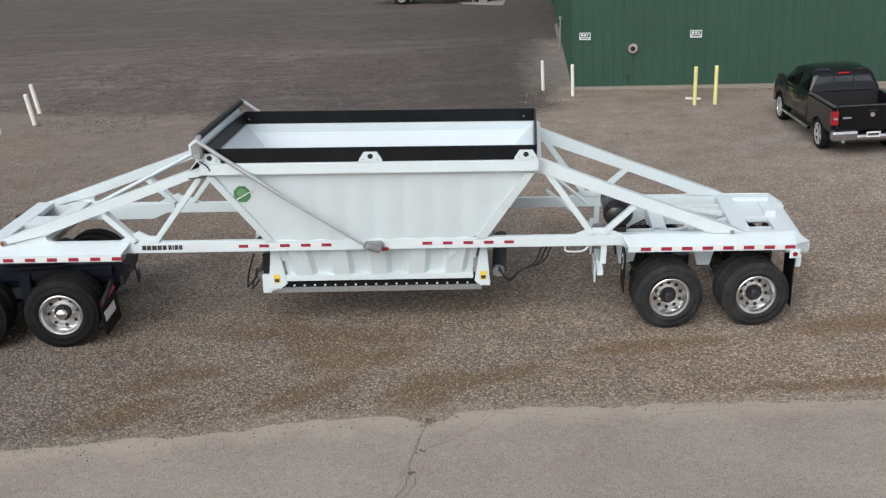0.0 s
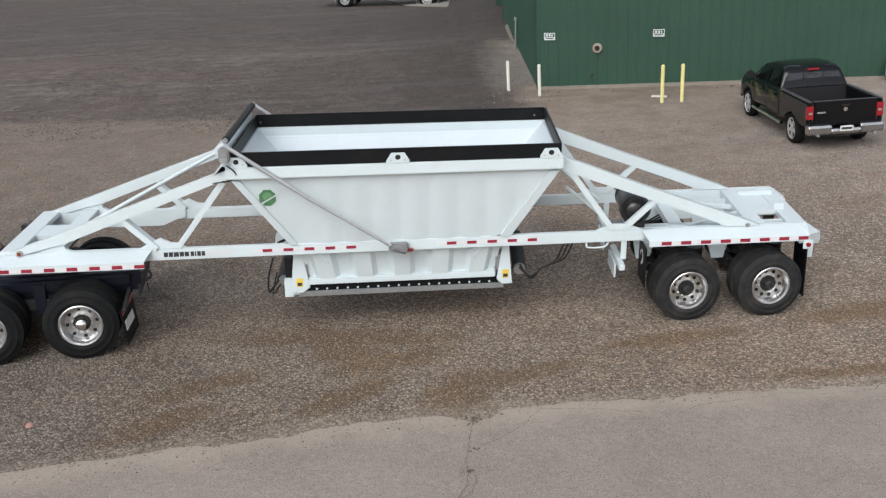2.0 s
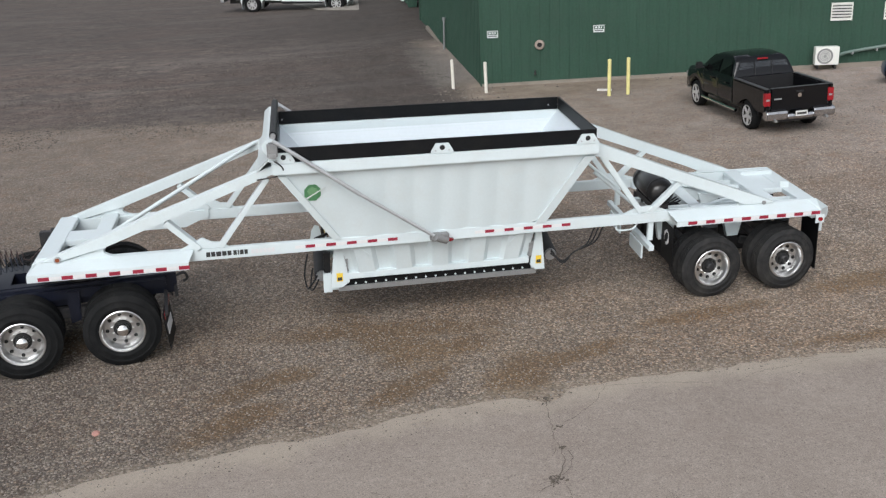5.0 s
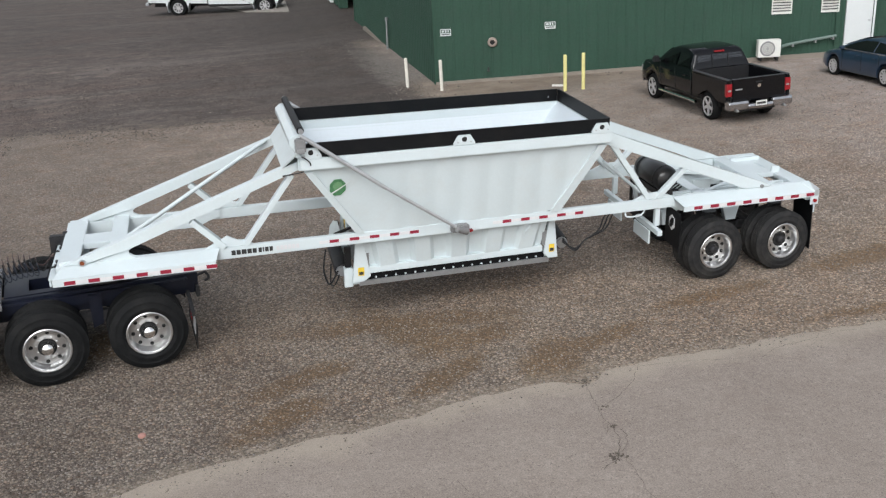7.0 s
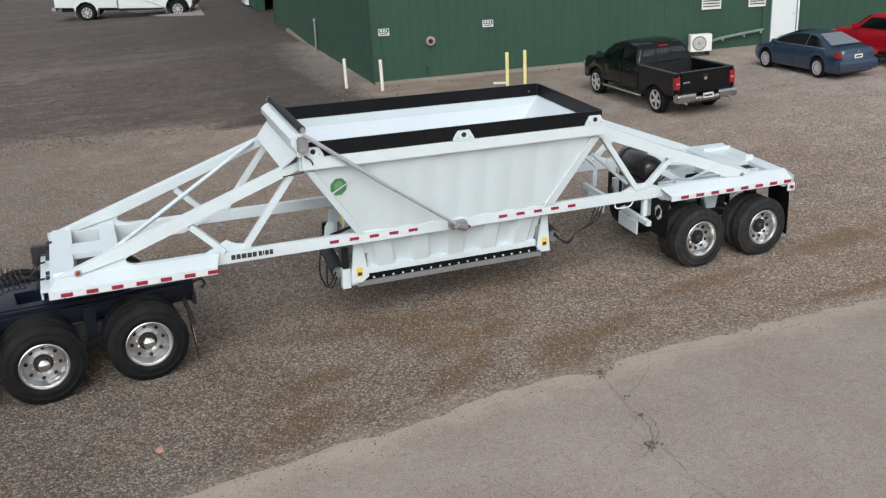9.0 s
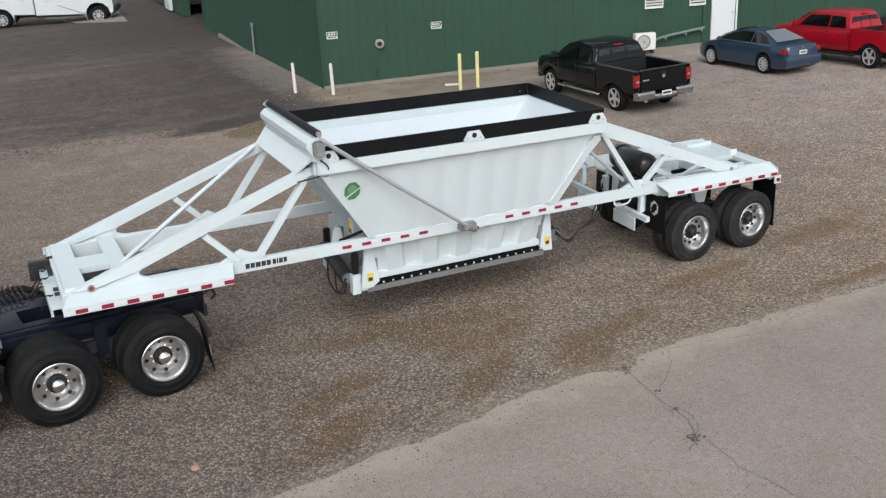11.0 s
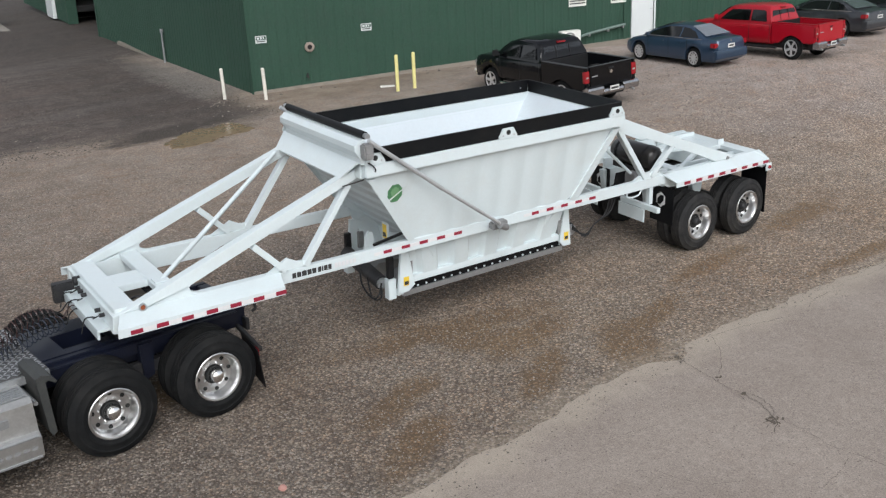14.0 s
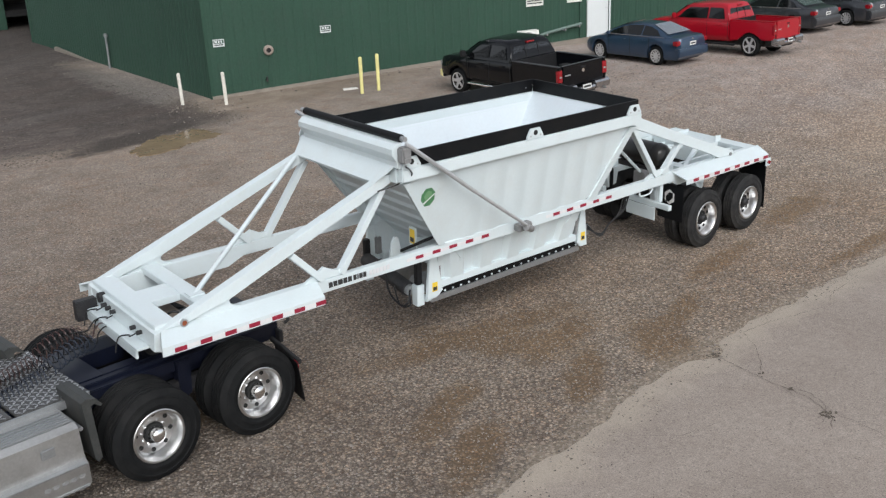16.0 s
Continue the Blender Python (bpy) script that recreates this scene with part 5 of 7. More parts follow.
trailer_part("motor_label", box(-6.16, -6.06, -0.175, -0.1715, 2.71, 2.77), STEEL, trailer)
trailer_part("motor_cable", hose([(-6.10, -0.10, 2.70), (-6.02, -0.09, 2.64), (-5.98, -0.06, 2.56), (-6.05, 0.10, 2.44), (-6.35, 0.18, 2.38)], 0.009), DARK_STEEL, trailer, "", True)


def tarp_arm(Y, s):
    trailer_part("tarp_arm", rod((-6.10, Y(-0.13), 2.99), (-5.0, Y(-0.10), 2.15), 0.028, 14), GALV, trailer, "galvanised tarp arm", True)
    trailer_part("tarp_arm", rod((-5.02, Y(-0.10), 2.165), (-4.03, Y(-0.02), 1.43), 0.024, 14), GALV, trailer, "galvanised tarp arm", True)
    trailer_part("arm_pivot", box(-4.06, -3.80, Y(0.10), Y(0.232), 1.29, 1.40, 0.02), GREY, trailer)
    trailer_part("arm_spring", rod((-4.00, Y(0.02), 1.385), (-3.84, Y(0.09), 1.30), 0.05, 16), GREY, trailer, "", True)
    trailer_part("marker_lamp", box(-3.86, -3.73, Y(0.17), Y(0.237), 1.252, 1.298, 0.012), RED_LENS, trailer, "red side marker lamp")


both(tarp_arm, YH)

# the mouth of the hopper stands a little proud of the frame
MOUTH = Matrix.Translation((0, 0, 0.05))
for ob in [o for o in trailer.children if o.name.split(".")[0] in ("sideboard", "end_board", "top_rail", "end_rail", "lifting_lug", "tarp_housing", "rolled_tarp", "roll_end", "tarp_motor", "motor_label", "header", "header_web", "hopper_liner")]:
    ob.matrix_basis = MOUTH @ ob.matrix_basis

# nose deck: cross members, centre beam, brace tube, coupler plate
trailer_part("cross_member", box(-9.36, -9.10, 0.30, 2.20, 1.38, 1.46, 0.008), WHITE, trailer)
trailer_part("cross_member", box(-8.74, -8.52, 0.30, 2.20, 1.38, 1.47, 0.008), WHITE, trailer)
trailer_part("centre_beam", box(-9.11, -8.73, 1.02, 1.47, 1.37, 1.455, 0.006), WHITE, trailer)
trailer_part("coupler_plate", box(-9.54, -9.08, 0.45, 1.98, 1.165, 1.198, 0.006), WHITE, trailer)
trailer_part("coupler_plate", box(-9.08, -8.70, 0.45, 1.98, 1.155, 1.185, 0.006), mat("dusty_plate", (0.20, 0.165, 0.135), 0.8, 0, 0.2, 3, 30, 0.1), trailer)
trailer_part("nose_panel", box(-9.40, -9.36, 0.34, 2.16, 1.20, 1.40, 0.004), WHITE, trailer)
for y_ in (0.62, 0.80, 1.40, 1.55, 1.68):
    trailer_part("air_coupling", rod((-9.46, y_, 1.31), (-9.40, y_, 1.31), 0.026, 12), DARK_STEEL, trailer)
trailer_part("nose_box", box(-9.54, -9.51, 0.50, 2.02, 1.06, 1.165, 0.004), WHITE, trailer)
trailer_part("nose_box", box(-9.66, -9.40, 2.00, 2.12, 1.05, 1.30, 0.008), DARK_STEEL, trailer)
trailer_part("air_coupling", rod((-9.34, 1.82, 1.36), (-9.44, 1.82, 1.36), 0.06, 16), DARK_STEEL, trailer)
trailer_part("nose_hose", hose([(-8.85, 0.62, 1.34), (-8.98, 0.70, 1.40), (-9.15, 0.78, 1.30), (-9.40, 0.80, 1.31)], 0.014), BLACK, trailer, "", True)
trailer_part("hose_clamp", box(-8.92, -8.80, 0.58, 0.66, 1.30, 1.38, 0.01), DARK_STEEL, trailer)
for y_ in (0.62, 1.30, 1.62):
    trailer_part("nose_hose", hose([(-9.47, y_, 1.31), (-9.52, y_ + 0.06, 1.27), (-9.48, y_ + 0.20, 1.23), (-9.56, y_ + 0.32, 1.18), (-9.62, y_ + 0.30, 1.02)], 0.008), BLACK, trailer, "", True)
trailer_part("brace_tube", rod((-8.64, 0.84, 1.46), (-6.43, 2.13, 2.46), 0.032, 14), WHITE, trailer, "", True)
trailer_part("brace_foot", box(-8.72, -8.54, 0.75, 0.93, 1.472, 1.495), WHITE, trailer)

# tail deck
trailer_part("tail_deck", box(0.87, 1.09, 0.36, 2.14, 1.36, 1.43, 0.006), WHITE, trailer)
trailer_part("tail_deck", box(1.40, 1.64, 0.36, 2.14, 1.33, 1.41, 0.006), WHITE, trailer)
trailer_part("tail_beam", box(1.09, 1.40, 0.98, 1.26, 1.34, 1.42, 0.006), WHITE, trailer)
trailer_part("tail_deck", box(1.092, 1.398, 1.262, 2.10, 1.375, 1.405, 0.004), WHITE, trailer)
trailer_part("hole_floor", box(1.092, 1.398, 0.40, 0.975, 1.17, 1.20, 0.004), GREY, trailer)
trailer_part("tail_web", box(0.87, 0.90, 0.36, 2.10, 1.10, 1.359, 0.004), WHITE, trailer)
trailer_part("tail_plate", prism([(1.37, 1.36), (1.375, 1.515), (1.51, 1.505), (1.52, 1.36)], 1.02, 1.045, 0.004), WHITE, trailer)
trailer_part("tail_plate", box(1.06, 1.56, 1.86, 1.89, 1.30, 1.47, 0.004), WHITE, trailer)
trailer_part("tail_brace", beam((-0.05, 0.45, 1.34), (0.88, 1.05, 1.36), 0.08, 0.07), WHITE, trailer)
trailer_part("tail_brace", beam((-0.05, 1.95, 1.34), (0.88, 1.38, 1.36), 0.08, 0.07), WHITE, trailer)
trailer_part("cross_member", box(-0.12, 0.06, 0.34, 2.16, 1.24, 1.36, 0.006), WHITE, trailer)
trailer_part("rear_bumper", box(1.71, 1.82, 0.26, 2.18, 1.08, 1.22, 0.008), WHITE, trailer)
both(lambda Y, s: trailer_part("bumper_leg", box(1.66, 1.73, Y(0.16), Y(0.26), 0.90, 1.10, 0.006), WHITE, trailer))
trailer_part("air_tank", lathe([(0.0, -0.535), (0.10, -0.525), (0.165, -0.49), (0.20, -0.43), (0.20, 0.43), (0.165, 0.49), (0.10, 0.525), (0.0, 0.535)], 28, centre=(-0.62, 0.90, 1.66)), TANK_BLACK, trailer, "glossy black air tank", True)
for y_ in (0.56, 1.22):
    trailer_part("tank_strap", lathe([(0.201, -0.02), (0.207, -0.02), (0.207, 0.02), (0.201, 0.02)], 28, centre=(-0.62, y_, 1.66), closed=True), BLACK, trailer)
trailer_part("tank_bracket", box(-0.74, -0.50, 0.45, 1.36, 1.38, 1.47), DARK_STEEL, trailer)
trailer_part("valve_box", box(-0.95, -0.78, 0.55, 0.80, 1.18, 1.42, 0.01), GREY, trailer)
trailer_part("brace_tube", rod((-1.62, 0.62, 2.02), (-0.98, 0.62, 1.44), 0.026, 12), WHITE, trailer, "", True)
trailer_part("brace_tube", rod((-1.62, 1.75, 2.02), (-0.98, 1.75, 1.44), 0.026, 12), WHITE, trailer, "", True)
for k in range(3):
    trailer_part("air_hose", hose([(-0.9, 0.6 + 0.08 * k, 1.35), (-0.7, 0.55 + 0.1 * k, 1.22), (-0.5, 0.7 + 0.08 * k, 1.28), (-0.2, 0.8 + 0.1 * k, 1.4)], 0.013), BLACK, trailer, "", True)

# suspension and running gear
both(lambda Y, s: trailer_part("hanger", prism([(-0.62, 1.17), (-0.30, 1.17), (-0.36, 0.86), (-0.56, 0.82)], Y(0.62), Y(0.74), 0.006), WHITE, trailer))
both(lambda Y, s: trailer_part("hanger", prism([(0.38, 1.17), (0.72, 1.17), (0.64, 0.78), (0.48, 0.78)], Y(0.62), Y(0.74), 0.006), WHITE, trailer))
both(lambda Y, s: trailer_part("side_web", box(-0.55, 1.60, Y(0.64), Y(0.70), 1.05, 1.36), WHITE, trailer))
both(lambda Y, s: trailer_part("flap_rail", box(-0.90, -0.82, Y(0.02), Y(0.95), 0.87, 0.955, 0.006), WHITE, trailer))
both(lambda Y, s: trailer_part("flap_post", box(-0.85, -0.77, Y(0.27), Y(0.35), 0.955, 1.255, 0.004), WHITE, trailer))
both(lambda Y, s: trailer_part("guard_plate", box(-0.925, -0.90, Y(0.31), Y(0.96), 0.65, 0.87, 0.004), WHITE, trailer))


def flaps(Y, s):
    ya, yb, ym = (0.02, 0.58, 0.32) if s == 0 else (1.68, 2.20, 1.92)
    f = trailer_part("mud_flap", box(-0.535, -0.52, ya, yb, 0.58, 1.19, 0.003), BLACK_BOARD, trailer, "black rubber mud flap")
    trailer_part("flap_emblem", prism([(ym + 0.12 * math.cos(a * math.pi / 3 + 0.5), 0.97 + 0.13 * math.sin(a * math.pi / 3 + 0.5)) for a in range(6)], -0.541, -0.536, axis="x"), WHITE_TAPE, f, "white hexagon emblem")
    trailer_part("flap_emblem", prism([(ym + 0.085 * math.cos(a * math.pi / 3 + 0.5), 0.97 + 0.095 * math.sin(a * math.pi / 3)) for a in range(6)], -0.547, -0.542, axis="x"), BLACK_BOARD, f)
    trailer_part("mud_flap", quadslab([(1.615, Y(0.02), 1.20), (1.615, Y(0.62), 1.20), (1.635, Y(0.62), 0.31), (1.635, Y(0.02), 0.31)], 0.012), BLACK_BOARD, trailer, "black rubber mud flap")
    trailer_part("flap_hanger", box(1.50, 1.61, Y(0.06), Y(0.62), 1.17, 1.215), WHITE, trailer)


both(flaps)
W_R = 0.505
for x_, wx, z_ in ((0.06, 0.595, 0.500), (1.15, 1.890, 0.516)):
    trailer_part("axle", rod((x_, 0.3, z_), (x_, 2.18, z_), 0.065, 16), DARK_STEEL, trailer, "", True)
    dual_wheel(trailer, wx, 0.0, z_, W_R, 0.285, -1, "oil", 10, 0.25, 20 * x_)
    dual_wheel(trailer, far_shift(wx, 2 * YC), 2 * YC, z_, W_R, 0.285, 1, "oil", 10, 0.25, 50 + 30 * x_)
    both(lambda Y, s: trailer_part("air_bag", rod((x_ + 0.22, Y(0.80), z_ + 0.08), (x_ + 0.22, Y(0.80), z_ + 0.42), 0.11, 18), BLACK, trailer, "black rubber air spring", True))
    both(lambda Y, s: trailer_part("trailing_arm", beam((x_ - 0.45, Y(0.70), z_ + 0.16), (x_ + 0.26, Y(0.70), z_ + 0.02), 0.08, 0.12), DARK_STEEL, trailer))


# ---- the truck tractor ----
# the truck stands turned a few degrees against the trailer
TRUCK_TURN = Matrix.Translation((-8.35, 0.02, 0.125)) @ pose(0, 0, 0, -1.6, 0.7, 3.2) @ Matrix.Translation((-8.35, 0.05, 0)).inverted()
truck = empty("truck_tractor", TRUCK_TURN, "dark navy truck tractor with bright wheels hitched to trailer", "truck")
T_R = 0.525
both(lambda Y, s: part("frame_rail", box(-13.6, -7.55, Y(0.70), Y(0.79), 0.74, 1.04, 0.008), NAVY, truck))
part("frame_cross", box(-10.12, -9.98, 0.79, 1.65, 0.84, 1.04, 0.008), NAVY, truck)
part("frame_cross", box(-7.70, -7.55, 0.79, 1.69, 0.80, 1.04, 0.008), NAVY, truck)
part("frame_cross", box(-9.05, -8.92, 0.79, 1.69, 0.78, 1.0, 0.008), NAVY, truck)
both(lambda Y, s: part("rail_step", box(-10.3, -7.7, Y(0.60), Y(0.70), 0.86, 1.00, 0.01), NAVY, truck))
part("frame_cover", box(-10.12, -9.80, 0.792, 1.69, 1.030, 1.052, 0.004), NAVY, truck, "navy frame cover plate")
part("frame_cover", box(-9.80, -9.27, 0.792, 0.93, 1.030, 1.0515, 0.004), NAVY, truck)
part("frame_cover", box(-9.80, -9.27, 1.42, 1.69, 1.030, 1.0515, 0.004), NAVY, truck)
part("frame_cover", box(-9.27, -9.0, 0.792, 1.69, 1.030, 1.052, 0.004), NAVY, truck)
for y_ in (0.93, 1.405):
    part("cover_lip", box(-9.80, -9.27, y_, y_ + 0.015, 0.86, 1.0505), NAVY, truck)
part("frame_pit", box(-9.80, -9.27, 0.95, 1.40, 0.70, 0.74), DARK, truck)
part("fifth_wheel", prism([(-9.22, 1.055), (-9.15, 1.12), (-8.60, 1.155), (-8.30, 1.04), (-8.6, 1.055), (-9.1, 1.055)], 0.80, 1.68, 0.01), DARK_STEEL, truck, "greasy fifth wheel plate")
part("fifth_wheel_mount", box(-9.0, -8.6, 0.80, 1.68, 0.98, 1.06), DARK_STEEL, truck)
for x_ in (-9.655, -8.35):
    part("axle", rod((x_, 0.3, T_R - 0.01), (x_, 2.18, T_R - 0.01), 0.09, 16), DARK_STEEL, truck, "", True)
    part("differential", lathe([(0.0, -0.2), (0.16, -0.17), (0.22, -0.05), (0.22, 0.05), (0.16, 0.17), (0.0, 0.2)], 20, centre=(x_, YC, T_R)), DARK_STEEL, truck, "", True)
    dual_wheel(truck, x_, -0.01, T_R - 0.012, T_R, 0.292, -1, "cap", 8, 0.27, 25 * x_)
    dual_wheel(truck, x_, 2 * YC + 0.01, T_R - 0.012, T_R, 0.292, 1, "cap", 8, 0.27, 60)
both(lambda Y, s: part("spring_hanger", prism([(-9.06, 0.98), (-8.88, 0.98), (-8.90, 0.55), (-9.04, 0.50)], Y(0.55), Y(0.68), 0.01), NAVY, truck))
both(lambda Y, s: part("suspension_beam", beam((-9.55, Y(0.62), 0.66), (-8.40, Y(0.62), 0.66), 0.10, 0.16), DARK_STEEL, truck))


def truck_flap(Y, s):
    part("flap_bracket", beam((-7.72, Y(0.62), 0.80), (-7.74, Y(0.02), 0.67), 0.05, 0.06), DARK_STEEL, truck)
    f = part("mud_flap", quadslab([(-7.79, Y(0.0), 0.68), (-7.70, Y(0.58), 0.78), (-7.64, Y(0.58), 0.22), (-7.73, Y(0.0), 0.15)], 0.012), BLACK_BOARD, truck, "black rubber mud flap with pale print")
    part("flap_strip", quadslab([(-7.771, Y(0.02), 0.675), (-7.687, Y(0.56), 0.765), (-7.680, Y(0.56), 0.69), (-7.764, Y(0.02), 0.60)], 0.006), RED_LENS, f)
    part("flap_print", quadslab([(-7.746, Y(0.06), 0.50), (-7.687, Y(0.44), 0.54), (-7.672, Y(0.44), 0.40), (-7.731, Y(0.06), 0.36)], 0.008), PALE_INK, f)


both(truck_flap)
part("tail_hook", hose([(-7.56, 0.72, 0.98), (-7.44, 0.70, 1.02), (-7.40, 0.68, 0.94), (-7.46, 0.68, 0.90)], 0.02), DARK_STEEL, truck, "", True)
part("tail_plate", box(-7.60, -7.55, 0.60, 1.70, 0.70, 0.86, 0.006), DARK_STEEL, truck)
# front guard of the drive wheels, deck plate, tank, steps
both(lambda Y, s: part("wheel_guard", prism([(-10.42, 1.20), (-10.36, 1.23), (-10.26, 1.20), (-10.20, 1.12), (-10.22, 1.10), (-10.29, 1.16), (-10.33, 1.14), (-10.29, 0.54), (-10.34, 0.50), (-10.37, 0.56)], Y(0.02), Y(0.60), 0.004), mat("grey_rubber", (0.032, 0.034, 0.033), 0.55, 0, 0.25, 5, 40, 0.1, DUST, 0.12), truck, "grey rubber quarter guard"))
both(lambda Y, s: part("guard_rod", rod((-10.45, Y(0.06), 0.92), (-10.45, Y(0.62), 0.92), 0.025), STEEL, truck, "", True))


DARK_DECK = mat("dirty_aluminium", (0.13, 0.13, 0.128), 0.5, 0.6, 0.25, 6, 40, 0.1, (0.08, 0.07, 0.06), 0.4)


def tread_plate(x0, x1, y0, y1, z, parent):
    p = part("deck_plate", box(x0, x1, y0, y1, z - 0.03, z, 0.006), DARK_DECK, parent, "aluminium tread plate deck")
    bm = bmesh.new()
    k = 0
    x = x0 + 0.04
    while x < x1 - 0.03:
        y = y0 + 0.04
        j = 0
        while y < y1 - 0.03:
            a = 0.031
            d = 1 if (k + j) % 2 else -1
            v = [bm.verts.new(q) for q in ((x - a, y - a * d, z + 0.001), (x + 0.011, y - 0.011 * d, z + 0.008), (x + a, y + a * d, z + 0.001), (x - 0.011, y + 0.011 * d, z + 0.008))]
            bm.faces.new(v)
            y += 0.062
            j += 1
        x += 0.062
        k += 1
    part("tread_pattern", bm, ALU, p)
    return p


tread_plate(-10.90, -10.14, 0.48, 1.96, 1.10, truck)
tread_plate(-11.80, -10.94, 0.48, 1.96, 1.10, truck)
part("deck_bearer", box(-11.8, -10.14, 0.44, 0.475, 1.00, 1.09), STEEL, truck)


def step_box(Y, s):
    pro = [(0.40, 1.04), (0.06, 1.03), (-0.01, 0.98), (-0.04, 0.66), (-0.12, 0.62), (-0.12, 0.40), (-0.06, 0.34), (0.62, 0.34), (0.62, 1.0)]
    t = part("step_box", prism([(Y(a), b) for a, b in pro], -13.4, -10.50, 0.006, axis="x"), DULL_ALU, truck, "bright aluminium step box")
    part("box_latch", box(-10.92, -10.78, Y(-0.052), Y(-0.030), 0.80, 0.90, 0.006), STEEL, t)
    for z_ in (0.622, 0.38):
        part("step_tread", box(-13.3, -10.53, Y(-0.135), Y(-0.05), z_, z_ + 0.022, 0.004), STEEL, t)
    for k in range(6):
        part("box_rib", box(-13.3, -10.53, Y(0.07 + 0.05 * k), Y(0.09 + 0.05 * k), 1.041, 1.052, 0.003), STEEL, t)
    for k in range(5):
        part("step_slot", box(-10.98 + 0.09 * k, -10.92 + 0.09 * k, Y(-0.124), Y(-0.1195), 0.49, 0.53), GREY, t)


both(step_box)
# sleeping cab and hood ahead of the seen part, kept plain
part("cab", box(-15.2, -12.6, 0.05, 2.25, 0.95, 2.9, 0.12), NAVY, truck, "navy cab")
part("hood", box(-16.9, -15.25, 0.35, 1.95, 0.75, 1.75, 0.15), NAVY, truck)
for y_ in (0.0, 2.02):
    t = part("wheel", tyre_bm(T_R, 0.292, 0.28), RUBBER, truck, "black tyre on polished rim", True)
    t.matrix_basis = pose(-16.2, y_, T_R - 0.012)
    truck_rim(t, 0.292)
both(lambda Y, s: part("exhaust_guard", quadslab([(-11.9, Y(0.35), 1.1), (-11.75, Y(0.35), 1.1), (-11.75, Y(0.35), 1.9), (-11.9, Y(0.35), 1.9)], 0.03), CHROME, truck))


# spiral air lines between truck and trailer
def coil(p, q, turns, r, wire, sag, seed):
    pts = []
    p, q = Vector(p), Vector(q)
    d = (q - p).normalized()
    s = d.cross(Vector((0, 0, 1))).normalized()
    u = s.cross(d)
    k = turns * 8
    for i in range(k + 1):
        t = i / k
        c = p.lerp(q, t) - Vector((0, 0, sag * 4 * t * (1 - t)))
        a = 2 * math.pi * turns * t + seed
        pts.append(c + r * (math.cos(a) * s + math.sin(a) * u))
    bm = bmesh.new()
    rings = []
    for i, c in enumerate(pts):
        dd = (pts[min(i + 1, k)] - pts[max(i - 1, 0)]).normalized()
        sd = dd.orthogonal().normalized()
        ud = dd.cross(sd)
        rings.append([bm.verts.new(c + wire * (math.cos(a) * sd + math.sin(a) * ud)) for a in (0, 2.1, 4.2)])
    for a, b in zip(rings, rings[1:]):
        for j in range(3):
            bm.faces.new((a[j], a[(j + 1) % 3], b[(j + 1) % 3], b[j]))
    return bm


lines = empty("air_lines", Matrix.Translation((0, 0, 0.15)), "coiled air and power lines between truck and trailer", "hoses")
LINE_BLUE = mat("blue_hose", (0.016, 0.022, 0.036), 0.45)
LINE_RED = mat("red_hose", (0.045, 0.022, 0.020), 0.45)
for k, m_ in enumerate((LINE_BLUE, BLACK, LINE_RED)):
    y_ = 0.17 * k
    part("coiled_line", coil((-11.3, 0.66 + y_, 1.10 + 0.03 * k), (-10.35, 1.02 + y_ * 0.9, 1.10 + 0.02 * k), 17, 0.085, 0.008, 0.02, k), m_, lines)
    part("coiled_line", coil((-10.35, 1.02 + y_ * 0.9, 1.10 + 0.02 * k), (-9.72, 1.30 + 0.11 * k, 1.16), 9, 0.105, 0.008, -0.06 - 0.02 * k, k + 1.3), m_, lines)
    part("line_end", hose([(-9.72, 1.30 + 0.11 * k, 1.20), (-9.64, 1.30 + 0.1 * k, 1.12 + 0.05 * k), (-9.58, 1.36 + 0.12 * k, 1.20), (-9.50, 1.34 + 0.13 * k, 1.27), (-9.42, 1.40 + 0.13 * k, 1.20)], 0.009), LINE_RED if k == 1 else BLACK, lines, "", True)
    part("line_end", hose([(-11.3, 0.66 + y_, 1.10 + 0.03 * k), (-11.75, 0.9 + y_, 1.4), (-12.3, 1.15 + 0.1 * k, 1.75), (-12.62, 1.15 + 0.1 * k, 1.8)], 0.010), BLACK, lines, "", True)


# ---- parked vehicles ----
def arch(cx, cz, r, k=9, a0=205, a1=-25):
    """Points over a wheel from its rear (low x) to its front, as seen from the left side."""
    return [(cx + r * math.cos(radians(a0 + (a1 - a0) * i / (k - 1))), cz + r * math.sin(radians(a0 + (a1 - a0) * i / (k - 1)))) for i in range(k)]


def hull(base, top, bevel=0.05):
    """A cabin between two level rectangles (x0, x1, width, z)."""
    bm = bmesh.new()
    v = []
    for x0, x1, w, z in (base, top):
        v += [bm.verts.new(p) for p in ((x0, -w / 2, z), (x1, -w / 2, z), (x1, w / 2, z), (x0, w / 2, z))]
    for q in ((0, 1, 2, 3), (4, 5, 6, 7), (0, 1, 5, 4), (1, 2, 6, 5), (2, 3, 7, 6), (3, 0, 4, 7)):
        bm.faces.new([v[i] for i in q])
    up = [e for e in bm.edges if all(a in v[4:] for a in e.verts) or (e.verts[0] in v[4:]) != (e.verts[1] in v[4:])]
    bmesh.ops.bevel(bm, geom=up, offset=bevel, segments=3, affect="EDGES")
    return bm


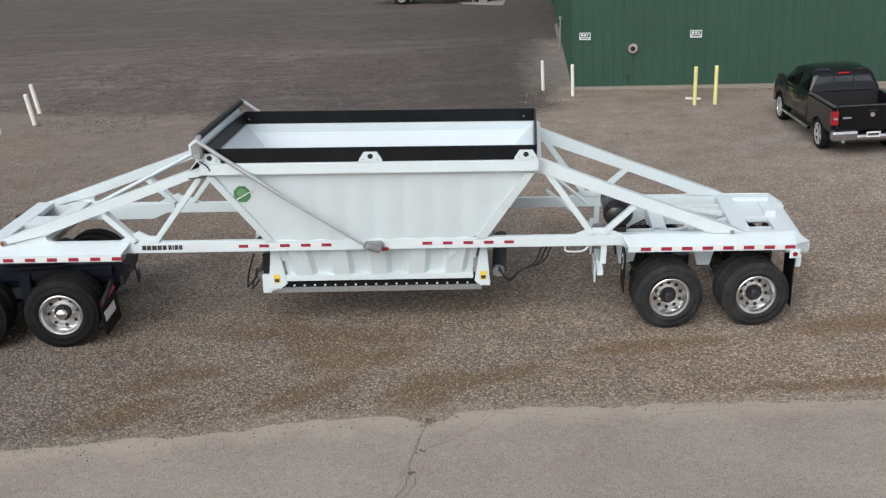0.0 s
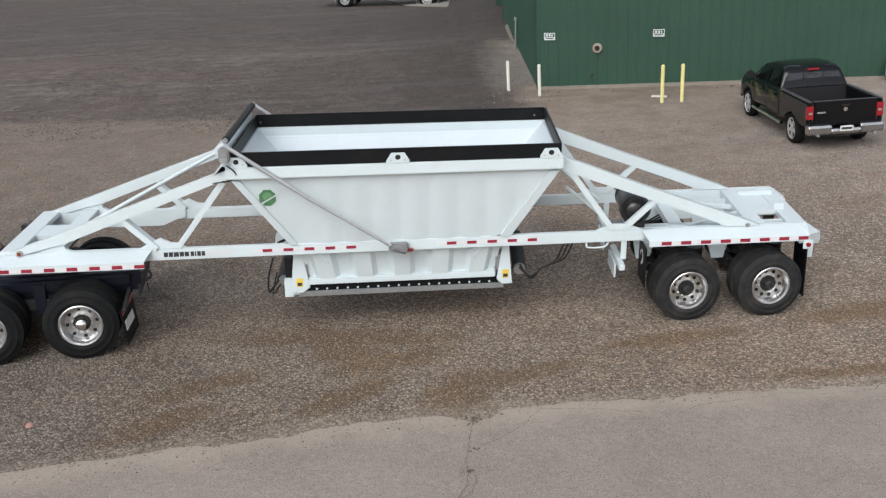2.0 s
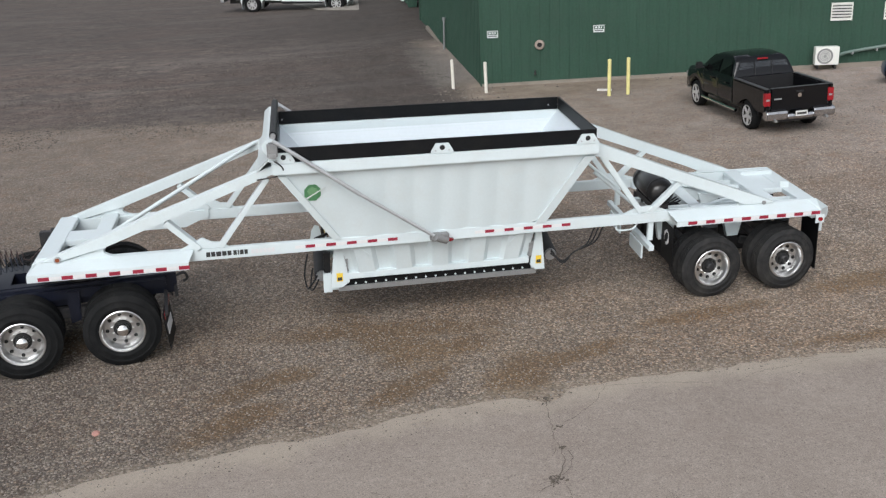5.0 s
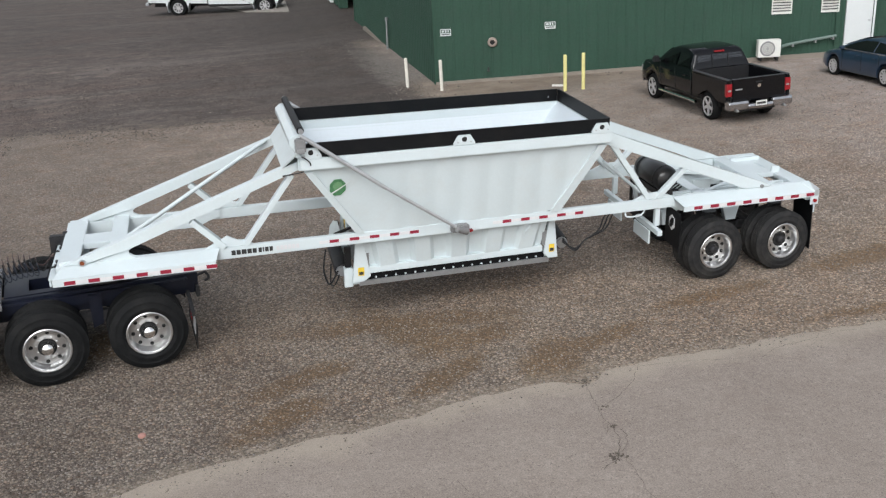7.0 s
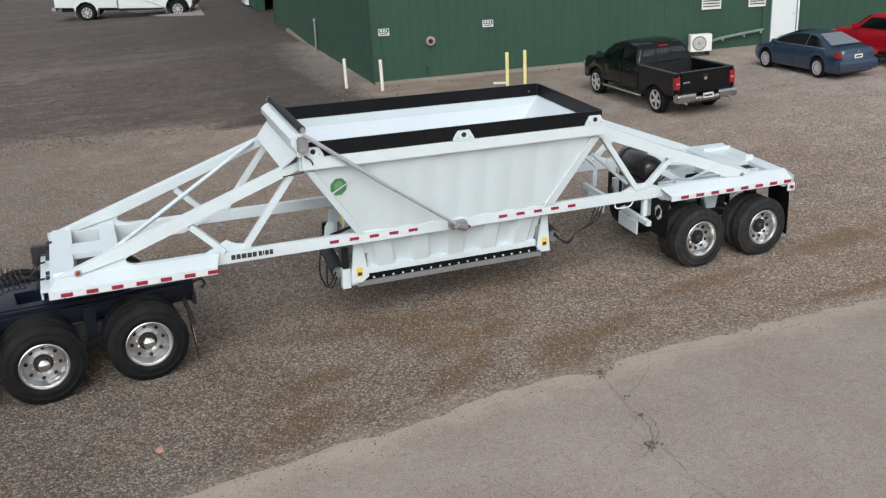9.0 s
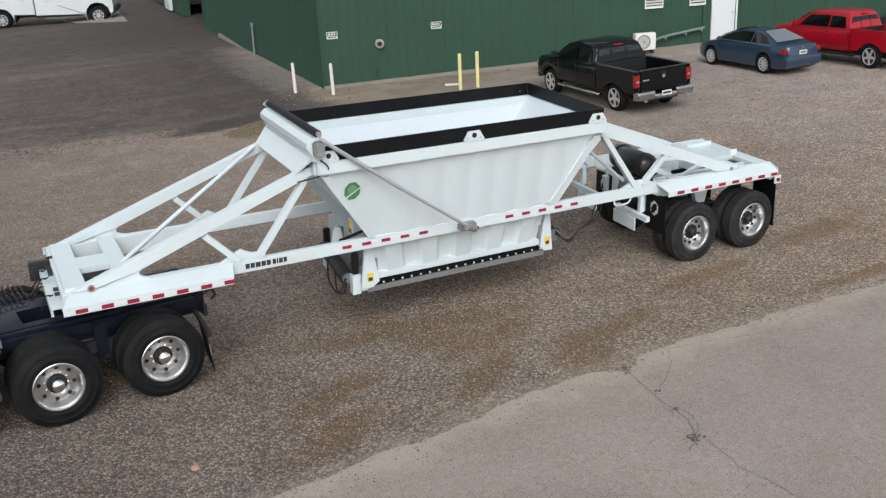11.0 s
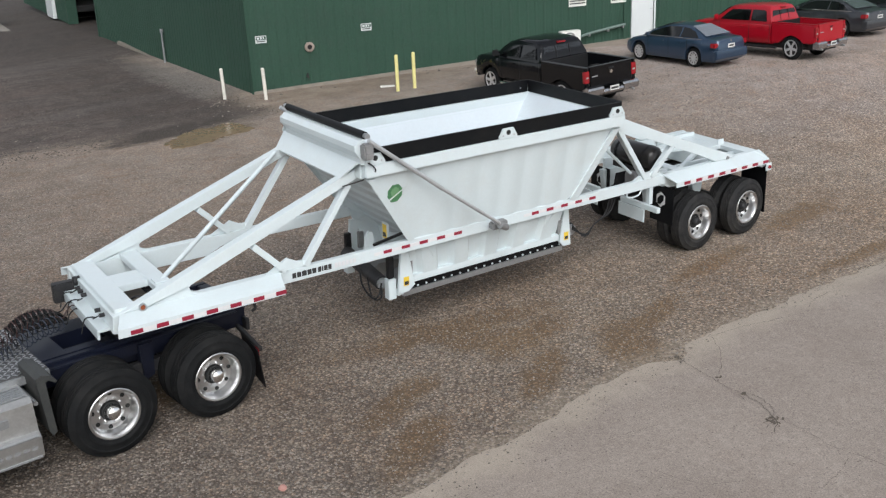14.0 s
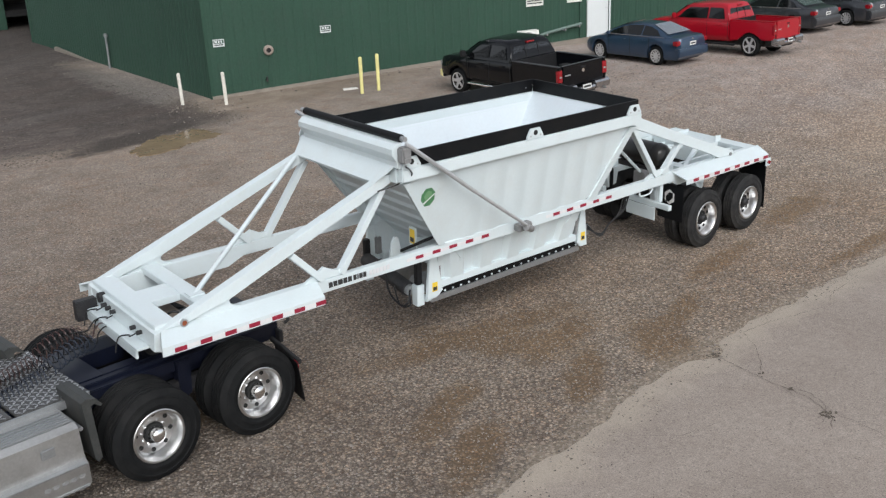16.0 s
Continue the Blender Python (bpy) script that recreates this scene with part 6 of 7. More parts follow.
def shell(stations, drop=0.86):
    """A rounded car body through stations (x, bottom, top, half width)."""
    bm = bmesh.new()
    rows = []
    for x, zb, zt, w in stations:
        h = zt - zb
        half_ring = [(w * 0.93, zb), (w * 0.985, zb + 0.10 * h), (w, zb + 0.38 * h), (w * 0.985, zb + 0.62 * h), (w * 0.965, zb + 0.80 * h), (w * 0.925, zb + 0.92 * h), (w * drop, zt), (w * 0.45, zt + 0.02)]
        rows.append([bm.verts.new((x, y, z)) for y, z in half_ring] + [bm.verts.new((x, -y, z)) for y, z in half_ring[::-1]])
    k = len(rows[0])
    for a, b in zip(rows, rows[1:]):
        for i in range(k):
            bm.faces.new((a[i], a[(i + 1) % k], b[(i + 1) % k], b[i]))
    bm.faces.new(rows[0])
    bm.faces.new(rows[-1][::-1])
    return bm


def arches(xs, wheels, r, low):
    """Bottom heights over a list of x: raised round over each wheel."""
    out = []
    for x in xs:
        z = low
        for c, cz in wheels:
            if abs(x - c) < r:
                z = max(z, cz + math.sqrt(r * r - (x - c) ** 2))
        out.append(z)
    return out


def lerp_table(table, x):
    for (a, za), (b, zb) in zip(table, table[1:]):
        if a <= x <= b:
            return za + (zb - za) * (x - a) / (b - a)
    return table[0][1] if x < table[0][0] else table[-1][1]


def pane(c, u0, u1, v0, v1, off=0.006):
    """A glass panel on a four-cornered face c: lower a, lower b, upper b, upper a."""
    c = [Vector(p) for p in c]
    nrm = (c[1] - c[0]).cross(c[3] - c[0]).normalized()

    def at(u, v):
        return c[0].lerp(c[1], u).lerp(c[3].lerp(c[2], u), v) + nrm * off
    return quadslab([at(u0, v0), at(u1, v0), at(u1, v1), at(u0, v1)], 0.006)


def cabin_panes(t, base, top, cuts):
    (a0, a1, w, z), (b0, b1, w2, z2) = base, top
    for s in (1, -1):
        c = [(a1, s * w / 2, z), (a0, s * w / 2, z), (b0, s * w2 / 2, z2), (b1, s * w2 / 2, z2)][:: 1]
        if s < 0:
            c = [c[1], c[0], c[3], c[2]]
        for u0, u1 in cuts:
            uu = (u0, u1) if s > 0 else (1 - u1, 1 - u0)
            part("side_window", pane(c, uu[0], uu[1], 0.10, 0.84, 0.012), GLASS_SIDE, t, "dark tinted window")
    part("windscreen", pane([(a1, -w / 2, z), (a1, w / 2, z), (b1, w2 / 2, z2), (b1, -w2 / 2, z2)], 0.08, 0.92, 0.08, 0.90, 0.012), GLASS, t)
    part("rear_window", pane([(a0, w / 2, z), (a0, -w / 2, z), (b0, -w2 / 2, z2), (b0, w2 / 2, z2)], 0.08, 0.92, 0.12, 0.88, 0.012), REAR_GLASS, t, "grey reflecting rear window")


def car_wheel(parent, x, y, r, rim, w, side, spokes=5, turn=0.0):
    m = pose(x, y, r - 0.01) @ (Matrix.Identity(4) if side < 0 else pose(0, 0, 0, 0, 0, 180)) @ pose(0, 0, 0, 0, turn, 0)
    t = part("wheel", tyre_bm(r, rim, w, False, 32), RUBBER, parent, "", True)
    t.matrix_basis = m
    part("rim", lathe([(rim + 0.008, 0.03), (rim + 0.008, 0.008), (rim - 0.015, 0.008), (rim - 0.03, 0.06), (rim - 0.04, w - 0.05), (0.0, w - 0.05)], 32), DARK_STEEL, t, "", True)
    part("rim_lip", lathe([(rim + 0.010, 0.02), (rim + 0.010, 0.004), (rim - 0.018, 0.004), (rim - 0.022, 0.03)], 32), SILVER, t, "", True)
    part("brake_disc", rod((0, 0.10, 0), (0, 0.13, 0), rim * 0.8, 20), DARK_STEEL, t)
    for k in range(spokes):
        a = 2 * math.pi * k / spokes
        part("spoke", beam((0.03 * math.cos(a), 0.03, 0.03 * math.sin(a)), ((rim - 0.015) * math.cos(a), 0.018, (rim - 0.015) * math.sin(a)), 0.09 if spokes < 7 else 0.05, 0.03, 0.006, up=(0, 1, 0)), SILVER, t)
    part("hub", rod((0, 0.045, 0), (0, 0.008, 0), 0.055, 14), SILVER, t)
    return t


def placed(x, y, heading, half, size=1.0, high=1.0):
    """The pose of a vehicle whose rear left wheel stands at x, y."""
    h = radians(heading)
    half *= size
    ox, oy = x + half * math.sin(h), y - half * math.cos(h)
    px, py = ox + 3.0 * math.cos(h), oy + 3.0 * math.sin(h)
    slope = math.atan((ground_z(px, py) - ground_z(ox, oy)) / 3.0)
    qx, qy = x + 2 * half * math.sin(h), y - 2 * half * math.cos(h)
    lean = math.atan((ground_z(x, y) - ground_z(qx, qy)) / (2 * half))
    return Matrix.Translation((ox, oy, (ground_z(x, y) + ground_z(qx, qy)) / 2)) @ Matrix.Rotation(h, 4, "Z") @ Matrix.Rotation(-slope, 4, "Y") @ Matrix.Rotation(lean, 4, "X") @ Matrix.Diagonal((size, size, size * high, 1.0))


def truck_cab(t, paint, wb, W, L):
    """A crew cab with rounded roof edges, raked windscreen and four side windows."""
    roof = [(0.98, 1.22), (1.03, 1.40), (1.10, 1.60), (1.15, 1.72), (1.22, 1.79), (1.42, 1.825), (1.9, 1.84), (2.3, 1.825), (wb - 1.14, 1.78), (wb - 0.98, 1.71), (wb - 0.62, 1.49), (wb - 0.22, 1.22)]

    def half(z):
        return W / 2 - 0.05 - 0.20 * max(0.0, (z - 1.24) / 0.60) ** 1.15
    bm = bmesh.new()
    rows = []
    for x, z in roof:
        k = min(1.0, max(0.0, (z - 1.24) / 0.5))
        ring = [(half(z - 0.10 * k), z - 0.10 * k), (half(z - 0.05 * k) - 0.01, z - 0.045 * k), (half(z) - 0.05, z - 0.008 * k), (half(z) - 0.14, z + 0.012 * k), (half(z) * 0.4, z + 0.025 * k)]
        rows.append([bm.verts.new((x, y, h + L)) for y, h in ring] + [bm.verts.new((x, -y, h + L)) for y, h in ring[::-1]])
    low = [[bm.verts.new((x, sd * (W / 2 - 0.05), 1.20 + L)) for x, z in roof] for sd in (1, -1)]
    for a, b in zip(rows, rows[1:]):
        for k in range(9):
            bm.faces.new((a[k], a[k + 1], b[k + 1], b[k]))
    for k in range(len(roof) - 1):
        bm.faces.new((rows[k][0], rows[k + 1][0], low[0][k + 1], low[0][k]))
        bm.faces.new((rows[k][9], rows[k + 1][9], low[1][k + 1], low[1][k]))
    bm.faces.new(rows[0] + [low[1][0], low[0][0]])
    bm.faces.new(rows[-1] + [low[1][-1], low[0][-1]])
    bmesh.ops.recalc_face_normals(bm, faces=bm.faces)
    part("cabin", bm, paint, t, "", True)

    def sheet(pts):
        bm = bmesh.new()
        a = [bm.verts.new(p) for p in pts]
        bm.faces.new(a)
        bmesh.ops.solidify(bm, geom=bm.faces[:], thickness=0.006)
        return bm
    for sd in (1, -1):
        for pts in (((1.20, 1.29), (1.98, 1.29), (1.98, 1.675), (1.45, 1.675), (1.32, 1.64)), ((2.06, 1.29), (wb - 0.62, 1.28), (wb - 1.02, 1.58), (wb - 1.16, 1.655), (2.06, 1.675))):
            part("side_window", sheet([(x, sd * (half(z) + 0.012), z + L) for x, z in pts]), GLASS_SIDE, t, "dark tinted window")
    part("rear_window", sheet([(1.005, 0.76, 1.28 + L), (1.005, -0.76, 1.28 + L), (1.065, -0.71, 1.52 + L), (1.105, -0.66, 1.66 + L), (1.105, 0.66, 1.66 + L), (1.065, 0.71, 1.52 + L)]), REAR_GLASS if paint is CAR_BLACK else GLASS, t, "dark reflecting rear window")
    for sd in (1, -1):
        part("window_bar", beam((1.000, sd * 0.25, 1.28 + L), (1.096, sd * 0.25, 1.66 + L), 0.02, 0.025, 0.0), PLASTIC, t)
    part("windscreen", sheet([(wb - 0.26, 0.80, 1.27 + L), (wb - 0.26, -0.80, 1.27 + L), (wb - 0.60, -0.77, 1.505 + L), (wb - 0.96, -0.70, 1.725 + L), (wb - 0.96, 0.70, 1.725 + L), (wb - 0.60, 0.77, 1.505 + L)]), GLASS, t)


def pickup(name, label, m, paint, wb=3.65, W=1.98, r=0.40, lift=0.0, chrome=True, box_len=2.1):
    t = empty(name, m, label, "pickup truck", "parked vehicles")
    L = lift
    front = wb + 0.95
    R = r + 0.08
    xs = sorted(set([0.965, 1.1, 1.6, 2.2, front - 0.35, front - 0.2, front - 0.08, front] + [wb + R * q for q in (-1.001, -0.999, -0.96, -0.85, -0.65, -0.35, 0, 0.35, 0.65, 0.85, 0.96, 0.999, 1.001)]))
    lows = arches(xs, ((wb, r - 0.01),), R, 0.50 + L)
    tops = ((0.96, 1.27), (wb - 0.45, 1.27), (wb - 0.2, 1.24), (front - 0.35, 1.17), (front - 0.08, 1.10), (front, 0.98))
    wide = ((0.96, 1.0), (wb - 0.6, 1.0), (front - 0.35, 0.985), (front - 0.1, 0.94), (front, 0.88))
    part("body", shell([(x, min(zb, lerp_table(tops, x) + L - 0.12), lerp_table(tops, x) + L, lerp_table(wide, x) * W / 2) for x, zb in zip(xs, lows)], 0.88), paint, t, "", True)
    truck_cab(t, paint, wb, W, L)
    arc = arch(0.0, 0.40, r + 0.09)
    back = -(box_len - 0.88)
    side = [(back, 0.62 + L), (-r - 0.16, 0.60 + L)] + [q for q in arc if q[1] > 0.60 + L] + [(r + 0.16, 0.56 + L), (0.94, 0.52 + L), (0.94, 1.27 + L), (back, 1.27 + L)]
    for s in (1, -1):
        part("bed_side", prism(side, s * (W / 2 - 0.13), s * W / 2, 0.035), paint, t, "", True)
        part("bed_rail", box(back, 0.93, s * (W / 2 - 0.125), s * (W / 2 - 0.02), 1.272 + L, 1.295 + L, 0.006), RAIL_GREY if chrome else paint, t)
        part("running_board", rod((0.65, s * (W / 2 + 0.02), 0.40 + L), (wb - 0.62, s * (W / 2 + 0.02), 0.40 + L), 0.045, 12), CHROME if chrome else PLASTIC, t, "", True)
        part("mirror", box(wb - 0.60, wb - 0.48, s * (W / 2), s * (W / 2 + 0.20), 1.26 + L, 1.46 + L, 0.03), PLASTIC if paint is not CAR_RED else paint, t)
        part("mirror_arm", rod((wb - 0.54, s * (W / 2 - 0.06), 1.28 + L), (wb - 0.54, s * (W / 2 + 0.04), 1.30 + L), 0.025), PLASTIC, t)
        for hx in (1.30, 2.30):
            part("door_handle", box(hx, hx + 0.18, s * (W / 2), s * (W / 2 + 0.03), 1.06 + L, 1.10 + L, 0.008), CHROME if paint is CAR_WHITE else paint, t)
        for dx in (1.02, 2.02, wb - 0.62):
            part("door_gap", box(dx, dx + 0.012, s * (W / 2 - 0.004), s * (W / 2 + 0.002), 0.55 + L, 1.22 + L), DARK, t)
        part("tail_light", box(back - 0.012, back + 0.10, s * (W / 2 - 0.16), s * (W / 2 + 0.006), 0.82 + L, 1.18 + L, 0.012), RED_LENS, t, "red tail light")
        part("reverse_light", box(back - 0.016, back + 0.0, s * (W / 2 - 0.13), s * (W / 2 - 0.04), 0.96 + L, 1.01 + L), GREY, t)
        car_wheel(t, 0.0, s * W / 2 * 0.985, r, r * 0.68, 0.26, s, 5, 14)
        car_wheel(t, wb, s * W / 2 * 0.985, r, r * 0.68, 0.26, s, 5, 40)
        part("wheel_well", box(-r - 0.05, r + 0.05, s * (W / 2 - 0.42), s * (W / 2 - 0.14), 0.42 + L, 0.98 + L), DARK, t)
        part("head_light", box(front - 0.16, front + 0.004, s * (W / 2 - 0.36), s * (W / 2 * 0.915), 0.80 + L, 0.98 + L, 0.03), GREY, t)
    part("bed_floor", box(back, 0.94, -W / 2 + 0.13, W / 2 - 0.13, 0.74 + L, 0.80 + L), PLASTIC, t, "black bed liner")
    part("bed_front", box(0.88, 0.96, -W / 2 + 0.13, W / 2 - 0.13, 0.80 + L, 1.27 + L), PLASTIC, t)
    part("tailgate", box(back - 0.02, back + 0.05, -W / 2 + 0.165, W / 2 - 0.165, 0.64 + L, 1.285 + L, 0.02), paint, t)
    part("tailgate_cap", box(back - 0.024, back + 0.054, -W / 2 + 0.165, W / 2 - 0.165, 1.286 + L, 1.302 + L, 0.005), RAIL_GREY if chrome else paint, t)
    part("tailgate_emblem", rod((back - 0.024, 0, 1.06 + L), (back - 0.03, 0, 1.06 + L), 0.055, 8), CHROME, t)
    part("tailgate_handle", box(back - 0.028, back - 0.018, -0.10, 0.10, 1.14 + L, 1.19 + L, 0.004), PLASTIC, t)
    part("tailgate_badge", box(back - 0.026, back - 0.018, W / 2 - 0.45, W / 2 - 0.25, 0.98 + L, 1.02 + L), STEEL, t)
    for y0, y1, top in ((-W / 2 + 0.01, -0.36, 0.70), (-0.36, 0.36, 0.60), (0.36, W / 2 - 0.01, 0.70)):
        part("rear_bumper", prism([(back - 0.10, 0.44 + L), (back - 0.15, 0.49 + L), (back - 0.16, top - 0.08 + L), (back - 0.13, top - 0.02 + L), (back - 0.06, top + L), (back + 0.12, top + L), (back + 0.12, 0.44 + L)], y0, y1, 0.018), BUMPER, t, "scuffed chrome rear bumper")
    part("number_plate", box(back - 0.172, back - 0.160, -0.16, 0.16, 0.52 + L, 0.66 + L), PLATE, t)
    part("plate_bar", box(back - 0.177, back - 0.173, -0.13, 0.13, 0.56 + L, 0.62 + L), INK, t)
    for s in (1, -1):
        part("exhaust", rod((back - 0.19, s * 0.70, 0.43 + L), (back + 0.1, s * 0.70, 0.43 + L), 0.035, 12), STEEL, t)
    part("brake_light", box(1.095, 1.18, -0.15, 0.15, 1.715 + L, 1.765 + L, 0.008), RED_LENS, t, "red high brake light")
    part("front_bumper", prism([(front - 0.1, 0.42 + L), (front + 0.06, 0.46 + L), (front + 0.06, 0.66 + L), (front - 0.1, 0.70 + L)], -W / 2 * 0.92, W / 2 * 0.92, 0.02), CHROME if chrome else paint, t)
    part("grille", box(front - 0.04, front + 0.012, -0.55, 0.55, 0.74 + L, 1.04 + L, 0.03), PLASTIC, t)
    part("chassis", box(-1.0, wb + 0.6, -0.55, 0.55, 0.34 + L, 0.56 + L), DARK_STEEL, t)
    part("well_dark", box(wb - r - 0.05, wb + r + 0.05, -W / 2 + 0.3, W / 2 - 0.3, 0.40, 1.0), DARK, t)
    part("rear_axle", rod((0, -0.75, 0.38), (0, 0.75, 0.38), 0.07), DARK_STEEL, t)
    return t


def sedan(name, label, m, paint, wb=2.62, W=1.80, r=0.325):
    t = empty(name, m, label, "car", "parked vehicles")
    f = wb + 0.88
    R = r + 0.05
    xs = sorted(set([-1.04, -1.0, -0.9, -0.7, f - 0.7, f - 0.45, f - 0.25, f - 0.1, f] + [c + R * q for c in (0, wb) for q in (-1.001, -0.999, -0.96, -0.85, -0.65, -0.35, 0, 0.35, 0.65, 0.85, 0.96, 0.999, 1.001)] + [0.8, 1.2, wb - 0.7]))
    lows = arches(xs, ((0.0, r - 0.01), (wb, r - 0.01)), R, 0.22)
    tops = ((-1.04, 0.86), (-1.0, 0.93), (-0.9, 0.965), (-0.4, 0.98), (1.0, 0.965), (wb - 0.2, 0.90), (f - 0.45, 0.79), (f - 0.1, 0.66), (f, 0.55))
    wide = ((-1.04, 0.72), (-0.9, 0.83), (-0.4, 0.895), (0.5, 0.90), (wb - 0.4, 0.90), (f - 0.45, 0.86), (f - 0.1, 0.74), (f, 0.60))
    ends = ((-1.04, 0.20), (-0.9, 0.0), (f - 0.3, 0.0), (f, 0.14))
    part("body", shell([(x, zb + lerp_table(ends, x), lerp_table(tops, x), lerp_table(wide, x) * W / 1.8) for x, zb in zip(xs, lows)]), paint, t, "", True)
    def half(z):
        return W / 2 - 0.07 - 0.30 * (z - 0.93) / 0.4

    def lowered(z):
        return z if z < 0.95 else 0.95 + 0.76 * (z - 0.95)

    roof = [(-0.50, 0.95), (-0.28, 1.08), (0.10, 1.28), (0.38, 1.37), (0.70, 1.42), (1.10, 1.435), (1.45, 1.40), (1.78, 1.31), (wb - 0.58, 1.13), (wb - 0.18, 0.93)]
    roof = [(x, lowered(z)) for x, z in roof]
    bm = bmesh.new()
    rows = [[bm.verts.new((x, s * half(z) * k, z + dz)) for s, k, dz in ((1, 1, 0), (1, 0.86, 0.035), (-1, 0.86, 0.035), (-1, 1, 0))] for x, z in roof]
    for a, b in zip(rows, rows[1:]):
        for k in range(3):
            bm.faces.new((a[k], a[k + 1], b[k + 1], b[k]))
    for k in (0, 3):
        bm.faces.new([q[k] for q in rows])
    for end in (rows[0], rows[-1]):
        bm.faces.new(end)
    part("cabin", bm, paint, t, "", True)

    def side_pane(sd, pts):
        bm = bmesh.new()
        pts = [(x, lowered(z)) for x, z in pts]
        a = [bm.verts.new((x, sd * (half(z) + 0.010), z)) for x, z in pts]
        b = [bm.verts.new((x, sd * (half(z) - 0.004), z)) for x, z in pts]
        bm.faces.new(a)
        bm.faces.new(b[::-1])
        for k in range(len(pts)):
            bm.faces.new((a[k], a[(k + 1) % len(pts)], b[(k + 1) % len(pts)], b[k]))
        return bm

    for s in (1, -1):
        part("side_window", side_pane(s, [(-0.16, 1.01), (0.70, 0.995), (0.73, 1.40), (0.42, 1.36), (0.10, 1.24)]), GLASS_SIDE, t, "dark tinted window")
        part("side_window", side_pane(s, [(0.76, 0.995), (wb - 0.42, 0.975), (wb - 0.66, 1.13), (1.76, 1.29), (1.40, 1.385), (0.79, 1.41)]), GLASS_SIDE, t, "dark tinted window")

    def cross_pane(i, j, lo, hi):
        (xa, za), (xb, zb) = roof[i], roof[j]
        q = []
        for f_ in (lo, hi):
            x, z = xa + (xb - xa) * f_, za + (zb - za) * f_ + 0.036
            q.append((x, half(z - 0.036) * 0.84, z))
        n_ = Vector((-(q[1][2] - q[0][2]), 0, q[1][0] - q[0][0])).normalized() * 0.05
        n_ = n_ if n_.z > 0 else -n_
        (x0, w0, z0), (x1, w1, z1) = q
        c = [Vector((x0, -w0, z0)) + n_, Vector((x0, w0, z0)) + n_, Vector((x1, w1, z1)) + n_, Vector((x1, -w1, z1)) + n_]
        return quadslab(c, 0.004)

    part("rear_window", cross_pane(0, 3, 0.10, 0.98), PALE_GLASS, t, "reflective rear window")
    part("windscreen", cross_pane(9, 6, 0.14, 0.96), GLASS, t)
    for s in (1, -1):
        car_wheel(t, 0.0, s * W / 2 * 0.985, r, r * 0.66, 0.21, s, 10, 10)
        car_wheel(t, wb, s * W / 2 * 0.985, r, r * 0.66, 0.21, s, 10, 33)
        part("tail_light", box(-1.02, -0.80, s * (W / 2 - 0.42), s * (W / 2 + 0.004), 0.72, 0.88, 0.03), RED_LENS, t, "red tail light")
        part("mirror", box(wb - 0.62, wb - 0.50, s * (W / 2 - 0.04), s * (W / 2 + 0.14), 0.95, 1.07, 0.03), paint, t)
        part("head_light", box(f - 0.30, f - 0.06, s * (W / 2 * 0.45), s * (W / 2 * 0.78), 0.56, 0.66, 0.03), GREY, t)
        for hx in (0.45, 1.35):
            part("door_handle", box(hx, hx + 0.16, s * (W / 2), s * (W / 2 + 0.025), 0.80, 0.83, 0.006), paint, t)
        for dx in (0.30, 1.22, wb - 0.52):
            part("door_gap", box(dx, dx + 0.010, s * (W / 2 - 0.004), s * (W / 2 + 0.0015), 0.32, 0.93), DARK, t)
        part("window_trim", beam((-0.35, s * (W / 2 - 0.07), 0.965), (wb - 0.4, s * (W / 2 - 0.07), 0.955), 0.012, 0.012, 0), CHROME, t)
        part("bumper_reflector", box(-1.045, -1.02, s * (W / 2 - 0.55), s * (W / 2 - 0.25), 0.46, 0.49), RED_LENS, t)
    part("rear_bumper", prism([(-1.0, 0.28), (-1.07, 0.34), (-1.09, 0.50), (-1.06, 0.62), (-0.85, 0.63), (-0.85, 0.28)], -W / 2 + 0.03, W / 2 - 0.03, 0.03), paint, t, "", True)
    part("number_plate", box(-1.045, -1.028, -0.16, 0.16, 0.68, 0.81), PLATE, t)
    part("plate_bar", box(-1.049, -1.046, -0.12, 0.12, 0.72, 0.77), INK, t)
    part("trunk_emblem", rod((-1.02, 0, 0.88), (-1.035, 0, 0.88), 0.045, 14), CHROME, t)
    part("underbody", box(-0.85, f - 0.2, -W / 2 + 0.26, W / 2 - 0.26, 0.18, 0.5), DARK, t)
    return t


pickup("pickup_truck", "black crew cab pickup with chrome bumper parked on gravel", placed(6.72, 9.83, 84.5, 0.94, 0.965, 0.955), CAR_BLACK, 3.66, 1.88, 0.41, 0.02, True, 1.98)
sedan("sedan", "blue four door sedan parked nose in on gravel", placed(12.97, 10.38, 85.0, 0.82, 0.90, 1.03), CAR_BLUE, 2.78, 1.62, 0.335)
pickup("pickup_truck", "bright red crew cab pickup parked on gravel", placed(15.6, 8.65, 88.0, 0.98, 0.82, 1.09), CAR_RED, 4.15, 1.86, 0.42, 0.0, False, 1.98)
sedan("sedan", "dark grey sedan parked beside a red pickup", placed(21.15, 10.32, 86.0, 0.89, 0.94), CAR_GREY)
sedan("sedan", "black grey sedan parked in a row on gravel", placed(23.77, 9.56, 86.0, 0.89, 0.94), CAR_GREY)
sedan("sedan", "dark sedan at the end of the parked row", placed(26.93, 9.15, 86.0, 0.89, 0.94), CAR_BLACK)


